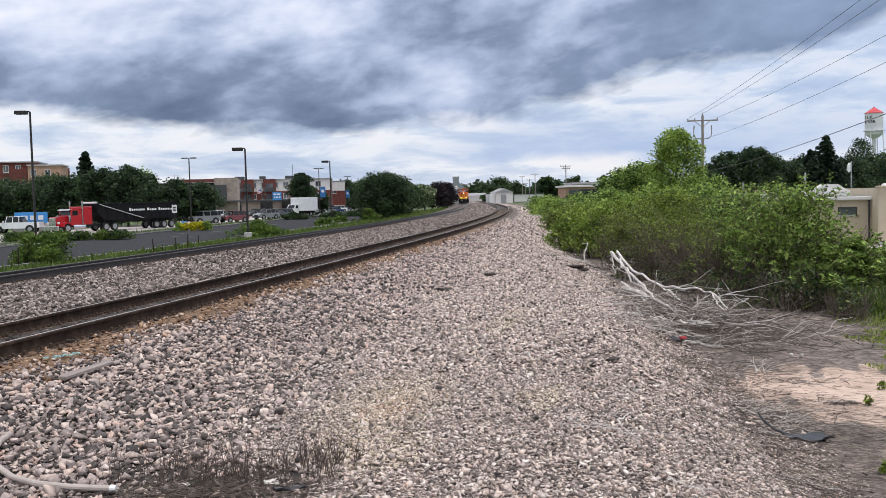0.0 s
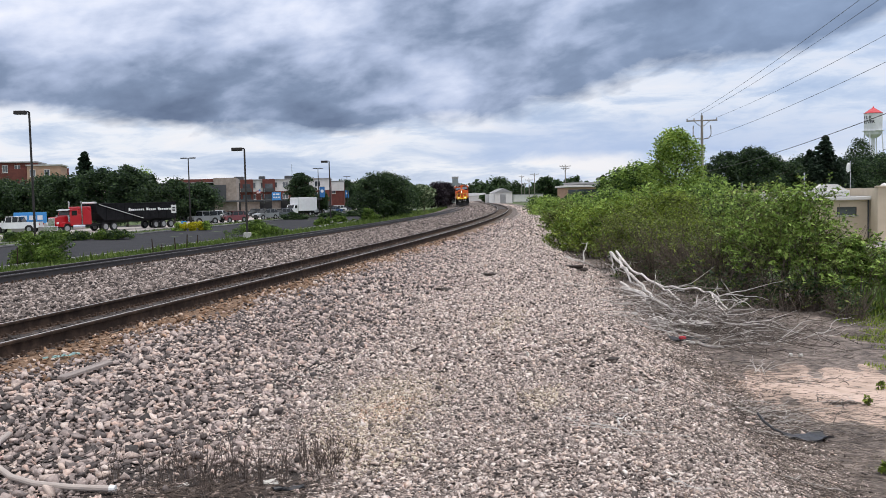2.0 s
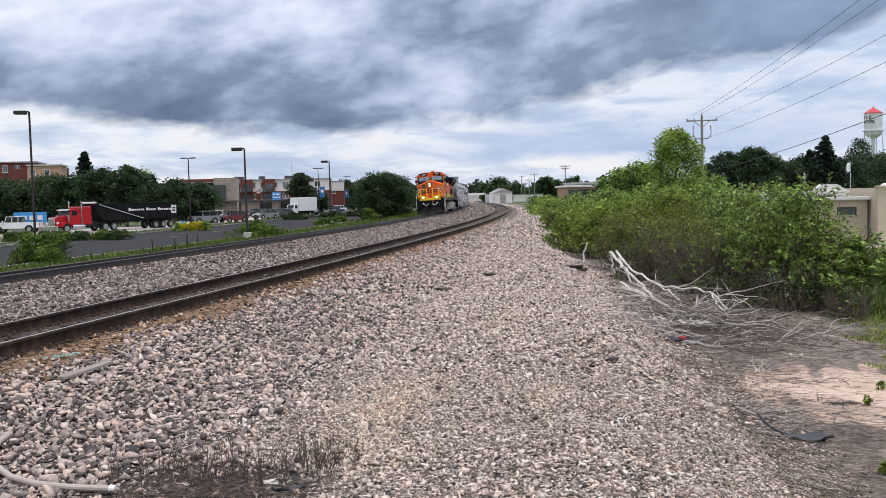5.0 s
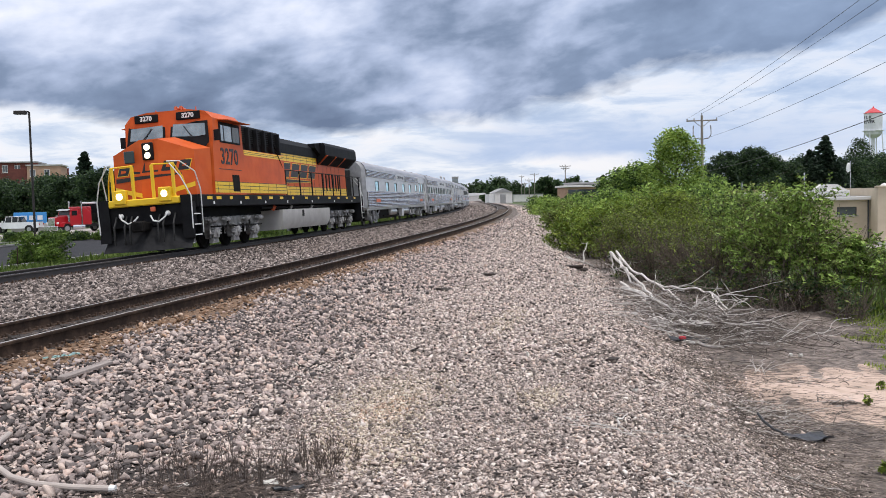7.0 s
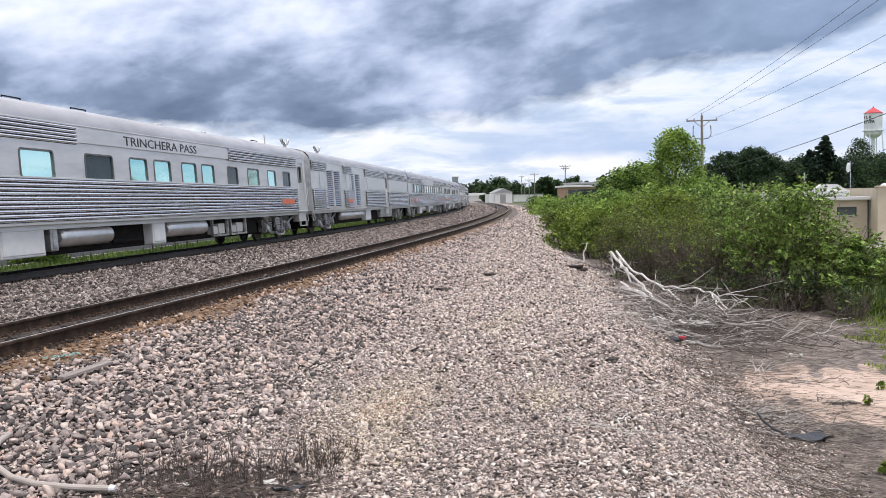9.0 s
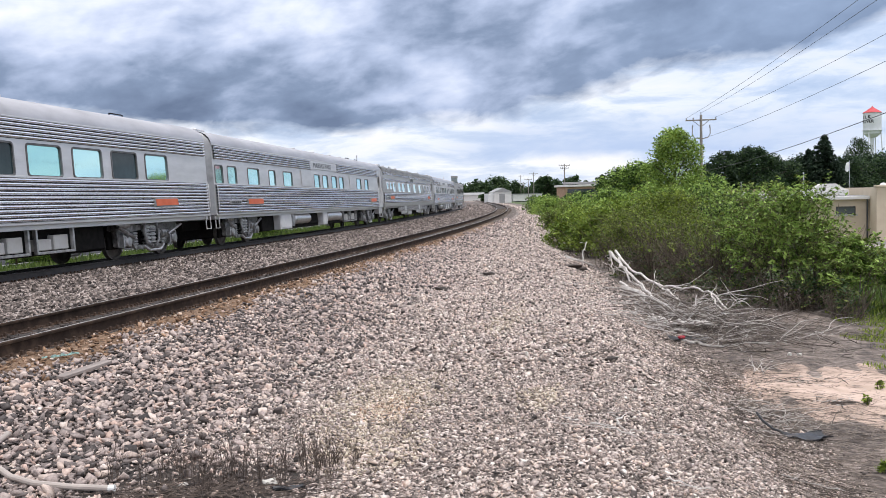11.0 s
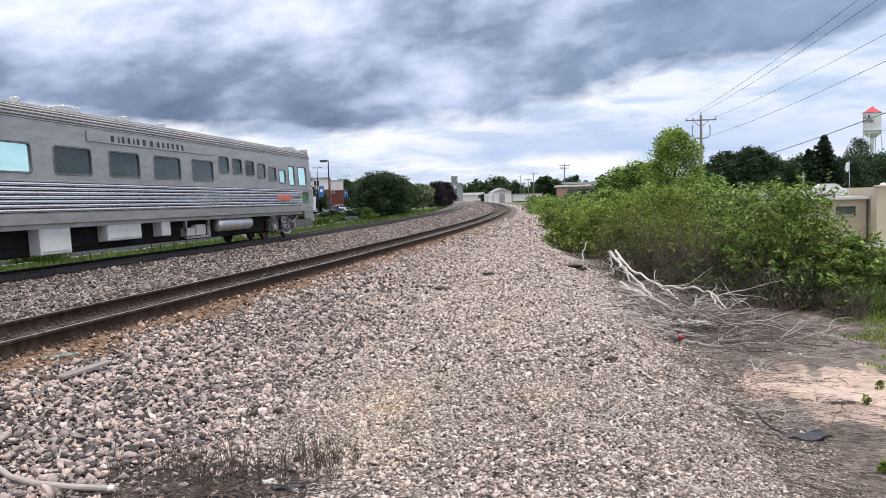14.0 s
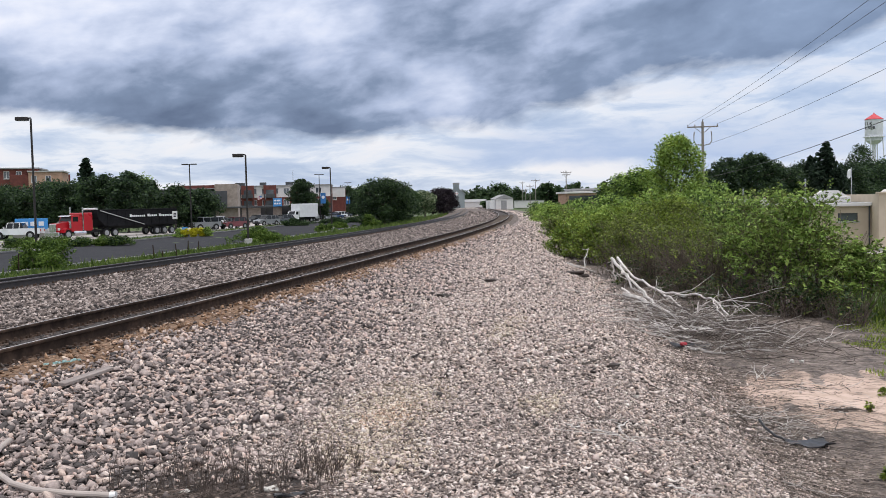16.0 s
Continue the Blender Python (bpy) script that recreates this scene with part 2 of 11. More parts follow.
class Geo:
    """A growing mesh."""

    def __init__(self):
        self.v, self.f, self.m = [], [], []

    def add(self, verts, faces, slot=0):
        k = len(self.v)
        self.v.extend(tuple(p) for p in verts)
        self.f.extend(tuple(i + k for i in face) for face in faces)
        self.m.extend([slot] * len(faces))
        return self

    def box(self, x0, x1, y0, y1, z0, z1, b=0.0, slot=0):
        if b <= 0:
            v = [(x, y, z) for z in (z0, z1) for y in (y0, y1) for x in (x0, x1)]
            return self.add(v, [(0, 2, 3, 1), (4, 5, 7, 6), (0, 1, 5, 4), (2, 6, 7, 3), (0, 4, 6, 2), (1, 3, 7, 5)], slot)
        b = min(b, (x1 - x0) * 0.45, (y1 - y0) * 0.45, (z1 - z0) * 0.45)
        xs, ys, zs = (x0, x1), (y0, y1), (z0, z1)
        v, at = [], {}
        for i in (0, 1):
            for j in (0, 1):
                for k in (0, 1):
                    sx, sy, sz = (b, -b)[i], (b, -b)[j], (b, -b)[k]
                    for a in range(3):
                        q = [xs[i] + sx, ys[j] + sy, zs[k] + sz]
                        q[a] = (xs[i], ys[j], zs[k])[a]
                        at[i, j, k, a] = len(v)
                        v.append(tuple(q))
        f = []
        for a in range(3):
            o, w = [c for c in range(3) if c != a]
            for side in (0, 1):
                ring = []
                for p, q in ((0, 0), (1, 0), (1, 1), (0, 1)):
                    c = [0, 0, 0]
                    c[a], c[o], c[w] = side, p, q
                    ring.append(at[(*c, a)])
                flip = (side == 1) != (a == 1)
                f.append(tuple(ring) if flip else tuple(ring[::-1]))
        for a in range(3):                # edges along a
            o, w = [c for c in range(3) if c != a]
            for p in (0, 1):
                for q in (0, 1):
                    c0, c1 = [0, 0, 0], [0, 0, 0]
                    c0[o] = c1[o] = p
                    c0[w] = c1[w] = q
                    c1[a] = 1
                    f.append((at[(*c0, o)], at[(*c1, o)], at[(*c1, w)], at[(*c0, w)]))
        for i in (0, 1):
            for j in (0, 1):
                for k in (0, 1):
                    f.append(tuple(at[i, j, k, a] for a in range(3)))
        return self.add(v, f, slot)

    def prism(self, poly, a0, a1, axis="x", slot=0, caps=True):
        """A polygon given in the two other axes, in order, drawn out along an axis."""
        put = {"x": lambda a, p: (a, p[0], p[1]), "y": lambda a, p: (p[0], a, p[1]), "z": lambda a, p: (p[0], p[1], a)}[axis]
        n = len(poly)
        v = [put(a0, p) for p in poly] + [put(a1, p) for p in poly]
        f = [(i, (i + 1) % n, n + (i + 1) % n, n + i) for i in range(n)]
        if caps:
            f += [tuple(range(n))[::-1], tuple(range(n, 2 * n))]
        return self.add(v, f, slot)

    def sheet(self, line, a0, a1, axis="x", slot=0):
        """An open line drawn out along an axis."""
        put = {"x": lambda a, p: (a, p[0], p[1]), "y": lambda a, p: (p[0], a, p[1])}[axis]
        n = len(line)
        v = [put(a0, p) for p in line] + [put(a1, p) for p in line]
        return self.add(v, [(i, i + 1, n + i + 1, n + i) for i in range(n - 1)], slot)

    def rod(self, p, q, r, r2=None, n=8, caps=True, slot=0):
        p, q = Vector(p), Vector(q)
        d = (q - p).normalized()
        u = d.cross(Vector((0, 0, 1)) if abs(d.z) < 0.9 else Vector((1, 0, 0))).normalized()
        w = d.cross(u)
        r2 = r if r2 is None else r2
        v = []
        for c, rr in ((p, r), (q, r2)):
            for i in range(n):
                t = 2 * math.pi * i / n
                v.append(c + (u * math.cos(t) + w * math.sin(t)) * rr)
        f = [(i, (i + 1) % n, n + (i + 1) % n, n + i) for i in range(n)]
        if caps:
            f += [tuple(range(n))[::-1], tuple(range(n, 2 * n))]
        return self.add(v, f, slot)

    def tube(self, pts, r, n=6, slot=0, taper=None):
        pts = [Vector(p) for p in pts]
        v, f = [], []
        u = None
        for k, p in enumerate(pts):
            d = (pts[min(k + 1, len(pts) - 1)] - pts[max(k - 1, 0)]).normalized()
            if u is None:
                u = d.cross(Vector((0, 0, 1)) if abs(d.z) < 0.9 else Vector((1, 0, 0))).normalized()
            u = (u - d * u.dot(d)).normalized()
            w = d.cross(u)
            rr = r if taper is None else r + (taper - r) * k / (len(pts) - 1)
            v += [p + (u * math.cos(2 * math.pi * i / n) + w * math.sin(2 * math.pi * i / n)) * rr for i in range(n)]
        for k in range(len(pts) - 1):
            f += [(k * n + i, k * n + (i + 1) % n, (k + 1) * n + (i + 1) % n, (k + 1) * n + i) for i in range(n)]
        f += [tuple(range(n))[::-1], tuple(range(len(v) - n, len(v)))]
        return self.add(v, f, slot)

    def lathe(self, prof, at=(0, 0, 0), axis="z", n=16, slot=0):
        """A profile of (radius, along) turned round an axis."""
        v, f = [], []
        for r, a in prof:
            for i in range(n):
                t = 2 * math.pi * i / n
                c, s_ = r * math.cos(t), r * math.sin(t)
                q = {"z": (c, s_, a), "y": (c, a, s_), "x": (a, c, s_)}[axis]
                v.append((q[0] + at[0], q[1] + at[1], q[2] + at[2]))
        for k in range(len(prof) - 1):
            f += [(k * n + i, k * n + (i + 1) % n, (k + 1) * n + (i + 1) % n, (k + 1) * n + i) for i in range(n)]
        f += [tuple(range(n)), tuple(range(len(v) - n, len(v)))[::-1]]
        return self.add(v, f, slot)

    def mesh(self, name, mats, smooth=30):
        me = bpy.data.meshes.new(name)
        me.from_pydata(self.v, [], self.f)
        for m in (mats if isinstance(mats, (list, tuple)) else [mats]):
            me.materials.append(m)
        if any(self.m):
            me.polygons.foreach_set("material_index", self.m)
        if smooth:
            me.shade_smooth()
            me.set_sharp_from_angle(angle=radians(smooth))
        me.update()
        return me


def part(name, geo, mats, parent, label="", m=None, smooth=30):
    """One mesh under a thing or under a part."""
    ob = new(name, geo if isinstance(geo, bpy.types.Mesh) else geo.mesh(name, mats, smooth))
    ob.parent = parent
    if m is not None:
        ob.matrix_basis = m
    if label:
        ob["label"] = label
    return ob


def thing(name, label, category, m=None, group="", geo=None, mats=None, kind="", smooth=30):
    ob = new(name, geo.mesh(name, mats, smooth) if geo else None)
    if m is not None:
        ob.matrix_basis = m
    return tagged(ob, label, category, group, kind)


def big_mesh(name, verts, faces, mats, slots=None, smooth=False):
    """A mesh out of arrays: verts (n, 3), faces (m, k) all with k corners."""
    me = bpy.data.meshes.new(name)
    nv, (nf, k) = len(verts), faces.shape
    me.vertices.add(nv)
    me.vertices.foreach_set("co", np.ascontiguousarray(verts, np.float32).ravel())
    me.loops.add(nf * k)
    me.loops.foreach_set("vertex_index", np.ascontiguousarray(faces, np.int32).ravel())
    me.polygons.add(nf)
    me.polygons.foreach_set("loop_start", np.arange(0, nf * k, k, dtype=np.int32))
    for m in (mats if isinstance(mats, (list, tuple)) else [mats]):
        me.materials.append(m)
    if slots is not None:
        me.polygons.foreach_set("material_index", np.ascontiguousarray(slots, np.int32))
    if smooth:
        me.polygons.foreach_set("use_smooth", np.ones(nf, bool))
    me.update(calc_edges=True)
    return me


def lettering(name, text, size, mat, parent, m, label="", depth=0.006, squeeze=1.0, bold=0.0):
    """Raised letters, as a mesh, on the plane of m (x along the words, y up)."""
    c = bpy.data.curves.new(name, "FONT")
    c.body, c.size, c.extrude, c.align_x, c.align_y, c.resolution_u, c.offset = text, size, depth, "CENTER", "CENTER", 2, bold
    tmp = bpy.data.objects.new(name, c)
    scene.collection.objects.link(tmp)
    me = bpy.data.meshes.new_from_object(tmp.evaluated_get(bpy.context.evaluated_depsgraph_get()))
    bpy.data.objects.remove(tmp)
    me.materials.clear()
    me.materials.append(mat)
    me.transform(Matrix.Diagonal((squeeze, 1, 1, 1)))
    ob = new(name, me)
    ob.parent, ob.matrix_basis = parent, m
    if label:
        ob["label"] = label
    return ob


# ---------------------------------------------------------------- ground
GRAVEL = material("crushed_gravel", [(0.25, (0.04, 0.031, 0.027)), (0.45, (0.15, 0.12, 0.104)), (0.62, (0.40, 0.325, 0.285)), (0.8, (0.66, 0.56, 0.50))], 26, 0.95, bump=0.03, bump_scale=30, coarse=0.12, detail=9)
BEDGRAVEL = material("brown_ballast_bed", [(0.25, (0.04, 0.030, 0.025)), (0.5, (0.11, 0.086, 0.072)), (0.8, (0.25, 0.205, 0.18))], 20, 0.95, bump=0.03, bump_scale=24, coarse=0.15, detail=9)
RUSTBED = material("rust_stained_ballast", [(0.2, (0.05, 0.030, 0.018)), (0.5, (0.17, 0.098, 0.055)), (0.8, (0.34, 0.23, 0.15))], 16, 0.95, bump=0.03, bump_scale=22, coarse=0.2, detail=8)
DIRT = material("bare_sandy_dirt", [(0.26, (0.12, 0.092, 0.075)), (0.36, (0.24, 0.182, 0.148)), (0.46, (0.43, 0.318, 0.252)), (0.62, (0.55, 0.412, 0.335)), (0.85, (0.64, 0.505, 0.425))], 2.6, 0.95, bump=0.02, bump_scale=14, coarse=0.5, detail=8)
GRASSY = material("grassy_soil", [(0.25, (0.04, 0.058, 0.02)), (0.5, (0.078, 0.115, 0.036)), (0.8, (0.15, 0.19, 0.066))], 3.0, 0.95, bump=0.03, bump_scale=20, coarse=0.4, detail=8)

# fines darkened so their colour carries the shade between ballast stones
GAPFINES = material("dark_fines_and_gap_shade", [(0.25, (0.018, 0.014, 0.012)), (0.5, (0.045, 0.036, 0.032)), (0.8, (0.11, 0.09, 0.08))], 20, 0.95, bump=0.03, bump_scale=24, coarse=0.2, detail=8)
LITTERSOIL = material("twig_littered_soil", [(0.25, (0.042, 0.034, 0.029)), (0.48, (0.135, 0.108, 0.093)), (0.75, (0.34, 0.275, 0.236))], 9, 0.95, bump=0.02, bump_scale=18, coarse=0.4, detail=9)


def make_ground():
    def steps(*runs):
        out = []
        for a, b, n in runs:
            out += list(np.linspace(a, b, n, endpoint=False))
        return np.array(out + [runs[-1][1]])
    xs = steps((-2600, -300, 8), (-300, -60, 16), (-60, -26, 28), (-26, 2.6, 132), (2.6, 7.4, 110), (7.4, 15, 36), (15, 60, 36), (60, 300, 14), (300, 2600, 8))
    ys = steps((-600, -60, 16), (-60, 2, 40), (2, 9.8, 33), (9.8, 14.4, 105), (14.4, 28, 58), (28, 80, 100), (80, 330, 125), (330, 700, 16), (700, 3600, 8))
    gx, gy = np.meshgrid(xs, ys)
    z = height(gx.ravel(), gy.ravel())
    s, d = station(gx.ravel(), gy.ravel())
    nx, ny = len(xs), len(ys)
    i = np.arange(nx * ny).reshape(ny, nx)
    f = np.stack([i[:-1, :-1], i[:-1, 1:], i[1:, 1:], i[1:, :-1]], -1).reshape(-1, 4)
    cx, cy = gx.ravel()[f].mean(1), gy.ravel()[f].mean(1)
    cs, cd = station(cx, cy)
    toe = np.interp(cs, TOE_S, TOE_D)
    slot = np.full(len(f), 3)
    slot[(cd > -11.3) & (cd < toe + 0.1)] = 0
    slot[(cd > -11.3) & (cd < -1.3)] = 1
    slot[(cd >= -1.3) & (cd < 1.8)] = 1
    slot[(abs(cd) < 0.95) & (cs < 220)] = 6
    slot[(cd >= 0.95) & (cd < 1.8) & (cs < 60)] = 4
    # stone shoulder: the gaps' shade is painted on the ground below
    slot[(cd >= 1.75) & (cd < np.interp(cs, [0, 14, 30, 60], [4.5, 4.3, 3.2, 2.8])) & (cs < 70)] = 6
    slot[(cd >= toe + 0.1) & (cd < toe + np.interp(cs, [14, 17, 19, 23, 36, 44], [4.6, 4.4, 4.2, 5.0, 5.6, 2.6])) & (cs < 70)] = 5
    slot[((cx - 5.4) / 1.75) ** 2 + ((cy - 11.8) / 1.75) ** 2 + 0.55 * np.sin(cx * 5 + cy) * np.sin(cy * 4) + 0.3 * np.sin(cx * 11 - cy * 3) < 1] = 2
    slot[(cs > 130) & (cd > toe) & (cd < toe + 6) & (cs < 340)] = 5
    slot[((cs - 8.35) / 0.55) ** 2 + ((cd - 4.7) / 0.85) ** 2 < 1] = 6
    slot[(cs > 340) & (slot < 3)] = 0
    me = big_mesh("ground", graded(s, d, np.stack([gx.ravel(), gy.ravel(), z], 1)), f, [GRAVEL, BEDGRAVEL, DIRT, GRASSY, RUSTBED, LITTERSOIL, GAPFINES], slot, True)
    tagged(new("ground", me), "railway embankment of pale crushed gravel with bare dirt and grass beside it", "ground", kind="structure")


make_ground()

# ---------------------------------------------------------------- tracks
RAILSIDE = material("brown_rusty_rail_steel", [(0.2, (0.020, 0.013, 0.010)), (0.5, (0.042, 0.028, 0.021)), (0.8, (0.085, 0.055, 0.040))], 7, 0.85, bump=0.001, bump_scale=60, spec=0.15)
RAILTOP = material("worn_bright_rail_head", [(0.2, (0.40, 0.36, 0.34)), (0.8, (0.62, 0.57, 0.54))], 6, 0.38, metal=0.85, stretch=(1, 1, 1))
DARKRAIL = material("greasy_dark_rail_steel", [(0.2, (0.018, 0.016, 0.016)), (0.8, (0.055, 0.047, 0.045))], 7, 0.6, bump=0.001, bump_scale=60)
DARKTOP = material("dark_running_surface", [(0.2, (0.14, 0.135, 0.14)), (0.8, (0.26, 0.25, 0.25))], 6, 0.36, metal=0.85)
TIE = material("creosoted_timber", [(0.2, (0.035, 0.026, 0.020)), (0.5, (0.085, 0.062, 0.046)), (0.85, (0.17, 0.13, 0.10))], 12, 0.9, bump=0.004, bump_scale=20, piece=0.5, stretch=(1, 6, 1))
IRON = material("rusted_iron", [(0.2, (0.030, 0.018, 0.012)), (0.8, (0.12, 0.07, 0.045))], 20, 0.85, bump=0.001)

RAIL_SECTION = [(-0.076, -0.182), (0.076, -0.182), (0.074, -0.171), (0.012, -0.152), (0.0095, -0.045), (0.036, -0.036), (0.0375, -0.012), (0.030, -0.003), (0.020, 0.0),
                (-0.020, 0.0), (-0.030, -0.003), (-0.0375, -0.012), (-0.036, -0.036), (-0.0095, -0.045), (-0.012, -0.152), (-0.074, -0.171)]


def siding_place(s, off, z):
    """As on_track, for the siding."""
    return on_track(s, off, z, SPACING)


def track_matrix(s, base, z=0.0):
    """A frame on a track: x along it towards the camera's end, y towards the path, z out of the canted bed."""
    place = siding_place if base else on_track
    o, a, b = place(s, 0, z), place(s - 0.5, 0, z), place(s, 1, z)
    x = (a - o).normalized()
    y = (b - o).normalized()
    zz = x.cross(y).normalized()
    y = zz.cross(x)
    m = Matrix((x, y, zz)).transposed().to_4x4()
    m.translation = o
    return m


def make_track(base, label, mats):
    t = thing("railway_track", label, "railway track", Matrix.Identity(4), "pair of railway tracks", kind="structure")
    off = SPACING if base else 0.0
    for side in (0.7535, -0.7535):
        # the siding shares the through track's cant, so its rails are drawn out from its own centre
        g = Geo()
        st = list(np.arange(-60, 60, 1.5)) + list(np.arange(60, 520, 4.0))
        place = siding_place if base else on_track
        n = len(RAIL_SECTION)
        g.v = [place(s, side + o, z) for s in st for o, z in RAIL_SECTION]
        for k in range(len(st) - 1):
            for i in range(n):
                g.f.append((k * n + i, k * n + (i + 1) % n, (k + 1) * n + (i + 1) % n, (k + 1) * n + i))
                g.m.append(1 if i == 8 else 0)
        part("rail", g, mats, t, "steel rail with a worn running surface")
    tie = Geo().box(-0.115, 0.115, -1.3, 1.3, -0.36, -0.186, 0.012).mesh("tie", TIE)
    fix = Geo()
    for y in (-0.7535, 0.7535):
        fix.box(-0.10, 0.10, y - 0.19, y + 0.19, -0.186, -0.168, 0.004)
        for dx, dy in ((-0.06, -0.10), (0.06, 0.10), (0.06, -0.10), (-0.06, 0.10)):
            fix.box(dx - 0.011, dx + 0.011, y + dy - 0.018, y + dy + 0.018, -0.17, -0.135, 0.003)
        for dx in (-0.155, 0.155):       # rail anchors hooked on the foot
            fix.box(dx - 0.018, dx + 0.018, y - 0.1, y + 0.1, -0.192, -0.155, 0.004)
            fix.box(dx - 0.018, dx + 0.018, y + 0.07, y + 0.1, -0.165, -0.125, 0.004)
            fix.box(dx - 0.018, dx + 0.018, y - 0.1, y - 0.07, -0.165, -0.125, 0.004)
    fixme = fix.mesh("tie_plate", IRON)
    count = 0
    for k in range(250):
        s = 4 + k * 0.5
        m = track_matrix(s, base) @ pose(random.uniform(-0.03, 0.03), random.uniform(-0.05, 0.05), random.uniform(-0.012, 0.004), 0, 0, random.uniform(-1.2, 1.2))
        ob = new("tie", tie)
        ob.parent, ob.matrix_basis = t, m
        if k < 130:
            fx = new("tie_plate", fixme)
            fx.parent, fx.matrix_basis = t, track_matrix(s, base)
    return t


make_track(True, "siding track with rusty rails on timber ties in ballast", [RAILSIDE, RAILTOP])
make_track(False, "main line track with dark rails on timber ties in ballast", [DARKRAIL, DARKTOP])
# ---------------------------------------------------------------- materials of the train
STEEL = material("fluted_stainless_steel", [(0.2, (0.76, 0.75, 0.76)), (0.8, (0.95, 0.94, 0.95))], 3.0, 0.17, metal=1.0, rough_var=0.04, stretch=(0.5, 1, 3))
FLATSTEEL = material("brushed_stainless_panel", [(0.2, (0.55, 0.533, 0.53)), (0.8, (0.71, 0.69, 0.686))], 2.2, 0.36, metal=0.65, stretch=(0.4, 1, 2), bump=0.0008, bump_scale=18)
OLDSTEEL = material("dull_weathered_stainless", [(0.2, (0.30, 0.283, 0.268)), (0.8, (0.47, 0.447, 0.425))], 2.6, 0.36, metal=0.75, stretch=(0.5, 1, 2), bump=0.001, bump_scale=20)
ROOFSTEEL = material("grey_roof_steel", [(0.2, (0.36, 0.35, 0.365)), (0.8, (0.54, 0.53, 0.55))], 1.5, 0.45, metal=0.5, stretch=(0.4, 1, 1), bump=0.0012, bump_scale=9)
TEAL = material("sun_film_glass", [(0.3, (0.42, 0.74, 0.71)), (0.7, (0.60, 0.90, 0.86))], 1.2, 0.05, metal=0.9, piece=0.9, rough_var=0.01)
DARKGLASS = material("dark_tinted_glass", [(0.2, (0.012, 0.020, 0.022)), (0.8, (0.035, 0.06, 0.065))], 1.0, 0.04, metal=0.0, spec=0.25, rough_var=0.01)
ENDGREY = material("grimy_end_panel", [(0.2, (0.24, 0.24, 0.245)), (0.8, (0.44, 0.44, 0.45))], 3, 0.5, metal=0.4, bump=0.001)
RUBBER = material("black_rubber", two((0.02, 0.02, 0.02)), 8, 0.7)
BLACK = material("black_enamel", [(0.2, (0.006, 0.006, 0.007)), (0.8, (0.018, 0.018, 0.020))], 2.5, 0.6, bump=0.0006, bump_scale=20, spec=0.1)
# near-black for sooty gear and for boxes that stand in for shade below
UNDER = material("sooty_and_shade_black", [(0.2, (0.004, 0.004, 0.004)), (0.8, (0.020, 0.018, 0.017))], 6, 0.85, bump=0.002, spec=0.12)
BOGIEGREY = material("silver_painted_casting", [(0.15, (0.09, 0.088, 0.086)), (0.42, (0.34, 0.335, 0.335)), (0.8, (0.62, 0.615, 0.62))], 5, 0.36, metal=0.7, bump=0.002, bump_scale=18)
BOGIEFRAME = material("sooty_silver_side_frame", [(0.25, (0.05, 0.048, 0.047)), (0.5, (0.19, 0.186, 0.183)), (0.8, (0.46, 0.455, 0.45))], 6, 0.42, metal=0.5, bump=0.002, bump_scale=18)
WHEEL = material("rolled_wheel_steel", [(0.2, (0.06, 0.055, 0.05)), (0.8, (0.16, 0.15, 0.14))], 9, 0.55, metal=0.6)
ORANGE = material("orange_locomotive_paint", [(0.2, (0.50, 0.072, 0.010)), (0.55, (0.62, 0.098, 0.013)), (0.85, (0.68, 0.13, 0.025))], 1.4, 0.5, bump=0.0006, bump_scale=14, coat=0.0, spec=0.3)
YELLOW = material("yellow_locomotive_paint", [(0.2, (0.80, 0.48, 0.012)), (0.8, (0.90, 0.60, 0.025))], 2.2, 0.4)
WHITEPAINT = material("white_rail_paint", [(0.2, (0.62, 0.62, 0.60)), (0.8, (0.80, 0.80, 0.79))], 4, 0.45)
TANKGREY = material("grey_tank_paint", [(0.2, (0.44, 0.425, 0.405)), (0.8, (0.60, 0.585, 0.565))], 1.6, 0.55, bump=0.001, bump_scale=10)
REDSIGN = material("orange_red_sign", [(0.2, (0.55, 0.10, 0.035)), (0.8, (0.68, 0.16, 0.07))], 3, 0.5)
INK = material("dark_lettering", two((0.015, 0.015, 0.018)), 3, 0.5)
PLATEGREY = material("grey_plate", two((0.25, 0.25, 0.25)), 3, 0.5)
LAMP = glow("warm_headlight", (1.0, 0.86, 0.62), 4.0)
WHITELETTER = material("white_lettering", two((0.8, 0.8, 0.8), 0.05), 3, 0.5)

# ---------------------------------------------------------------- passenger cars
LONG = 1.135                    # drawn-out share of the cars' length
HALF = 12.955 * LONG                    # half of a car's coupled length


def flute_line(z0, z1, count, y0, depth):
    """Half-round ribs one above another with narrow grooves between, as a line in y, z."""
    pts = [(y0, z0)]
    p = (z1 - z0) / count
    for k in range(count):
        c = z0 + (k + 0.5) * p
        pts += [(y0 + depth * math.cos(radians(q)), c + 0.40 * p * math.sin(radians(q))) for q in (-90, -60, -30, 0, 30, 60, 90)]
    return pts + [(y0, z1)]


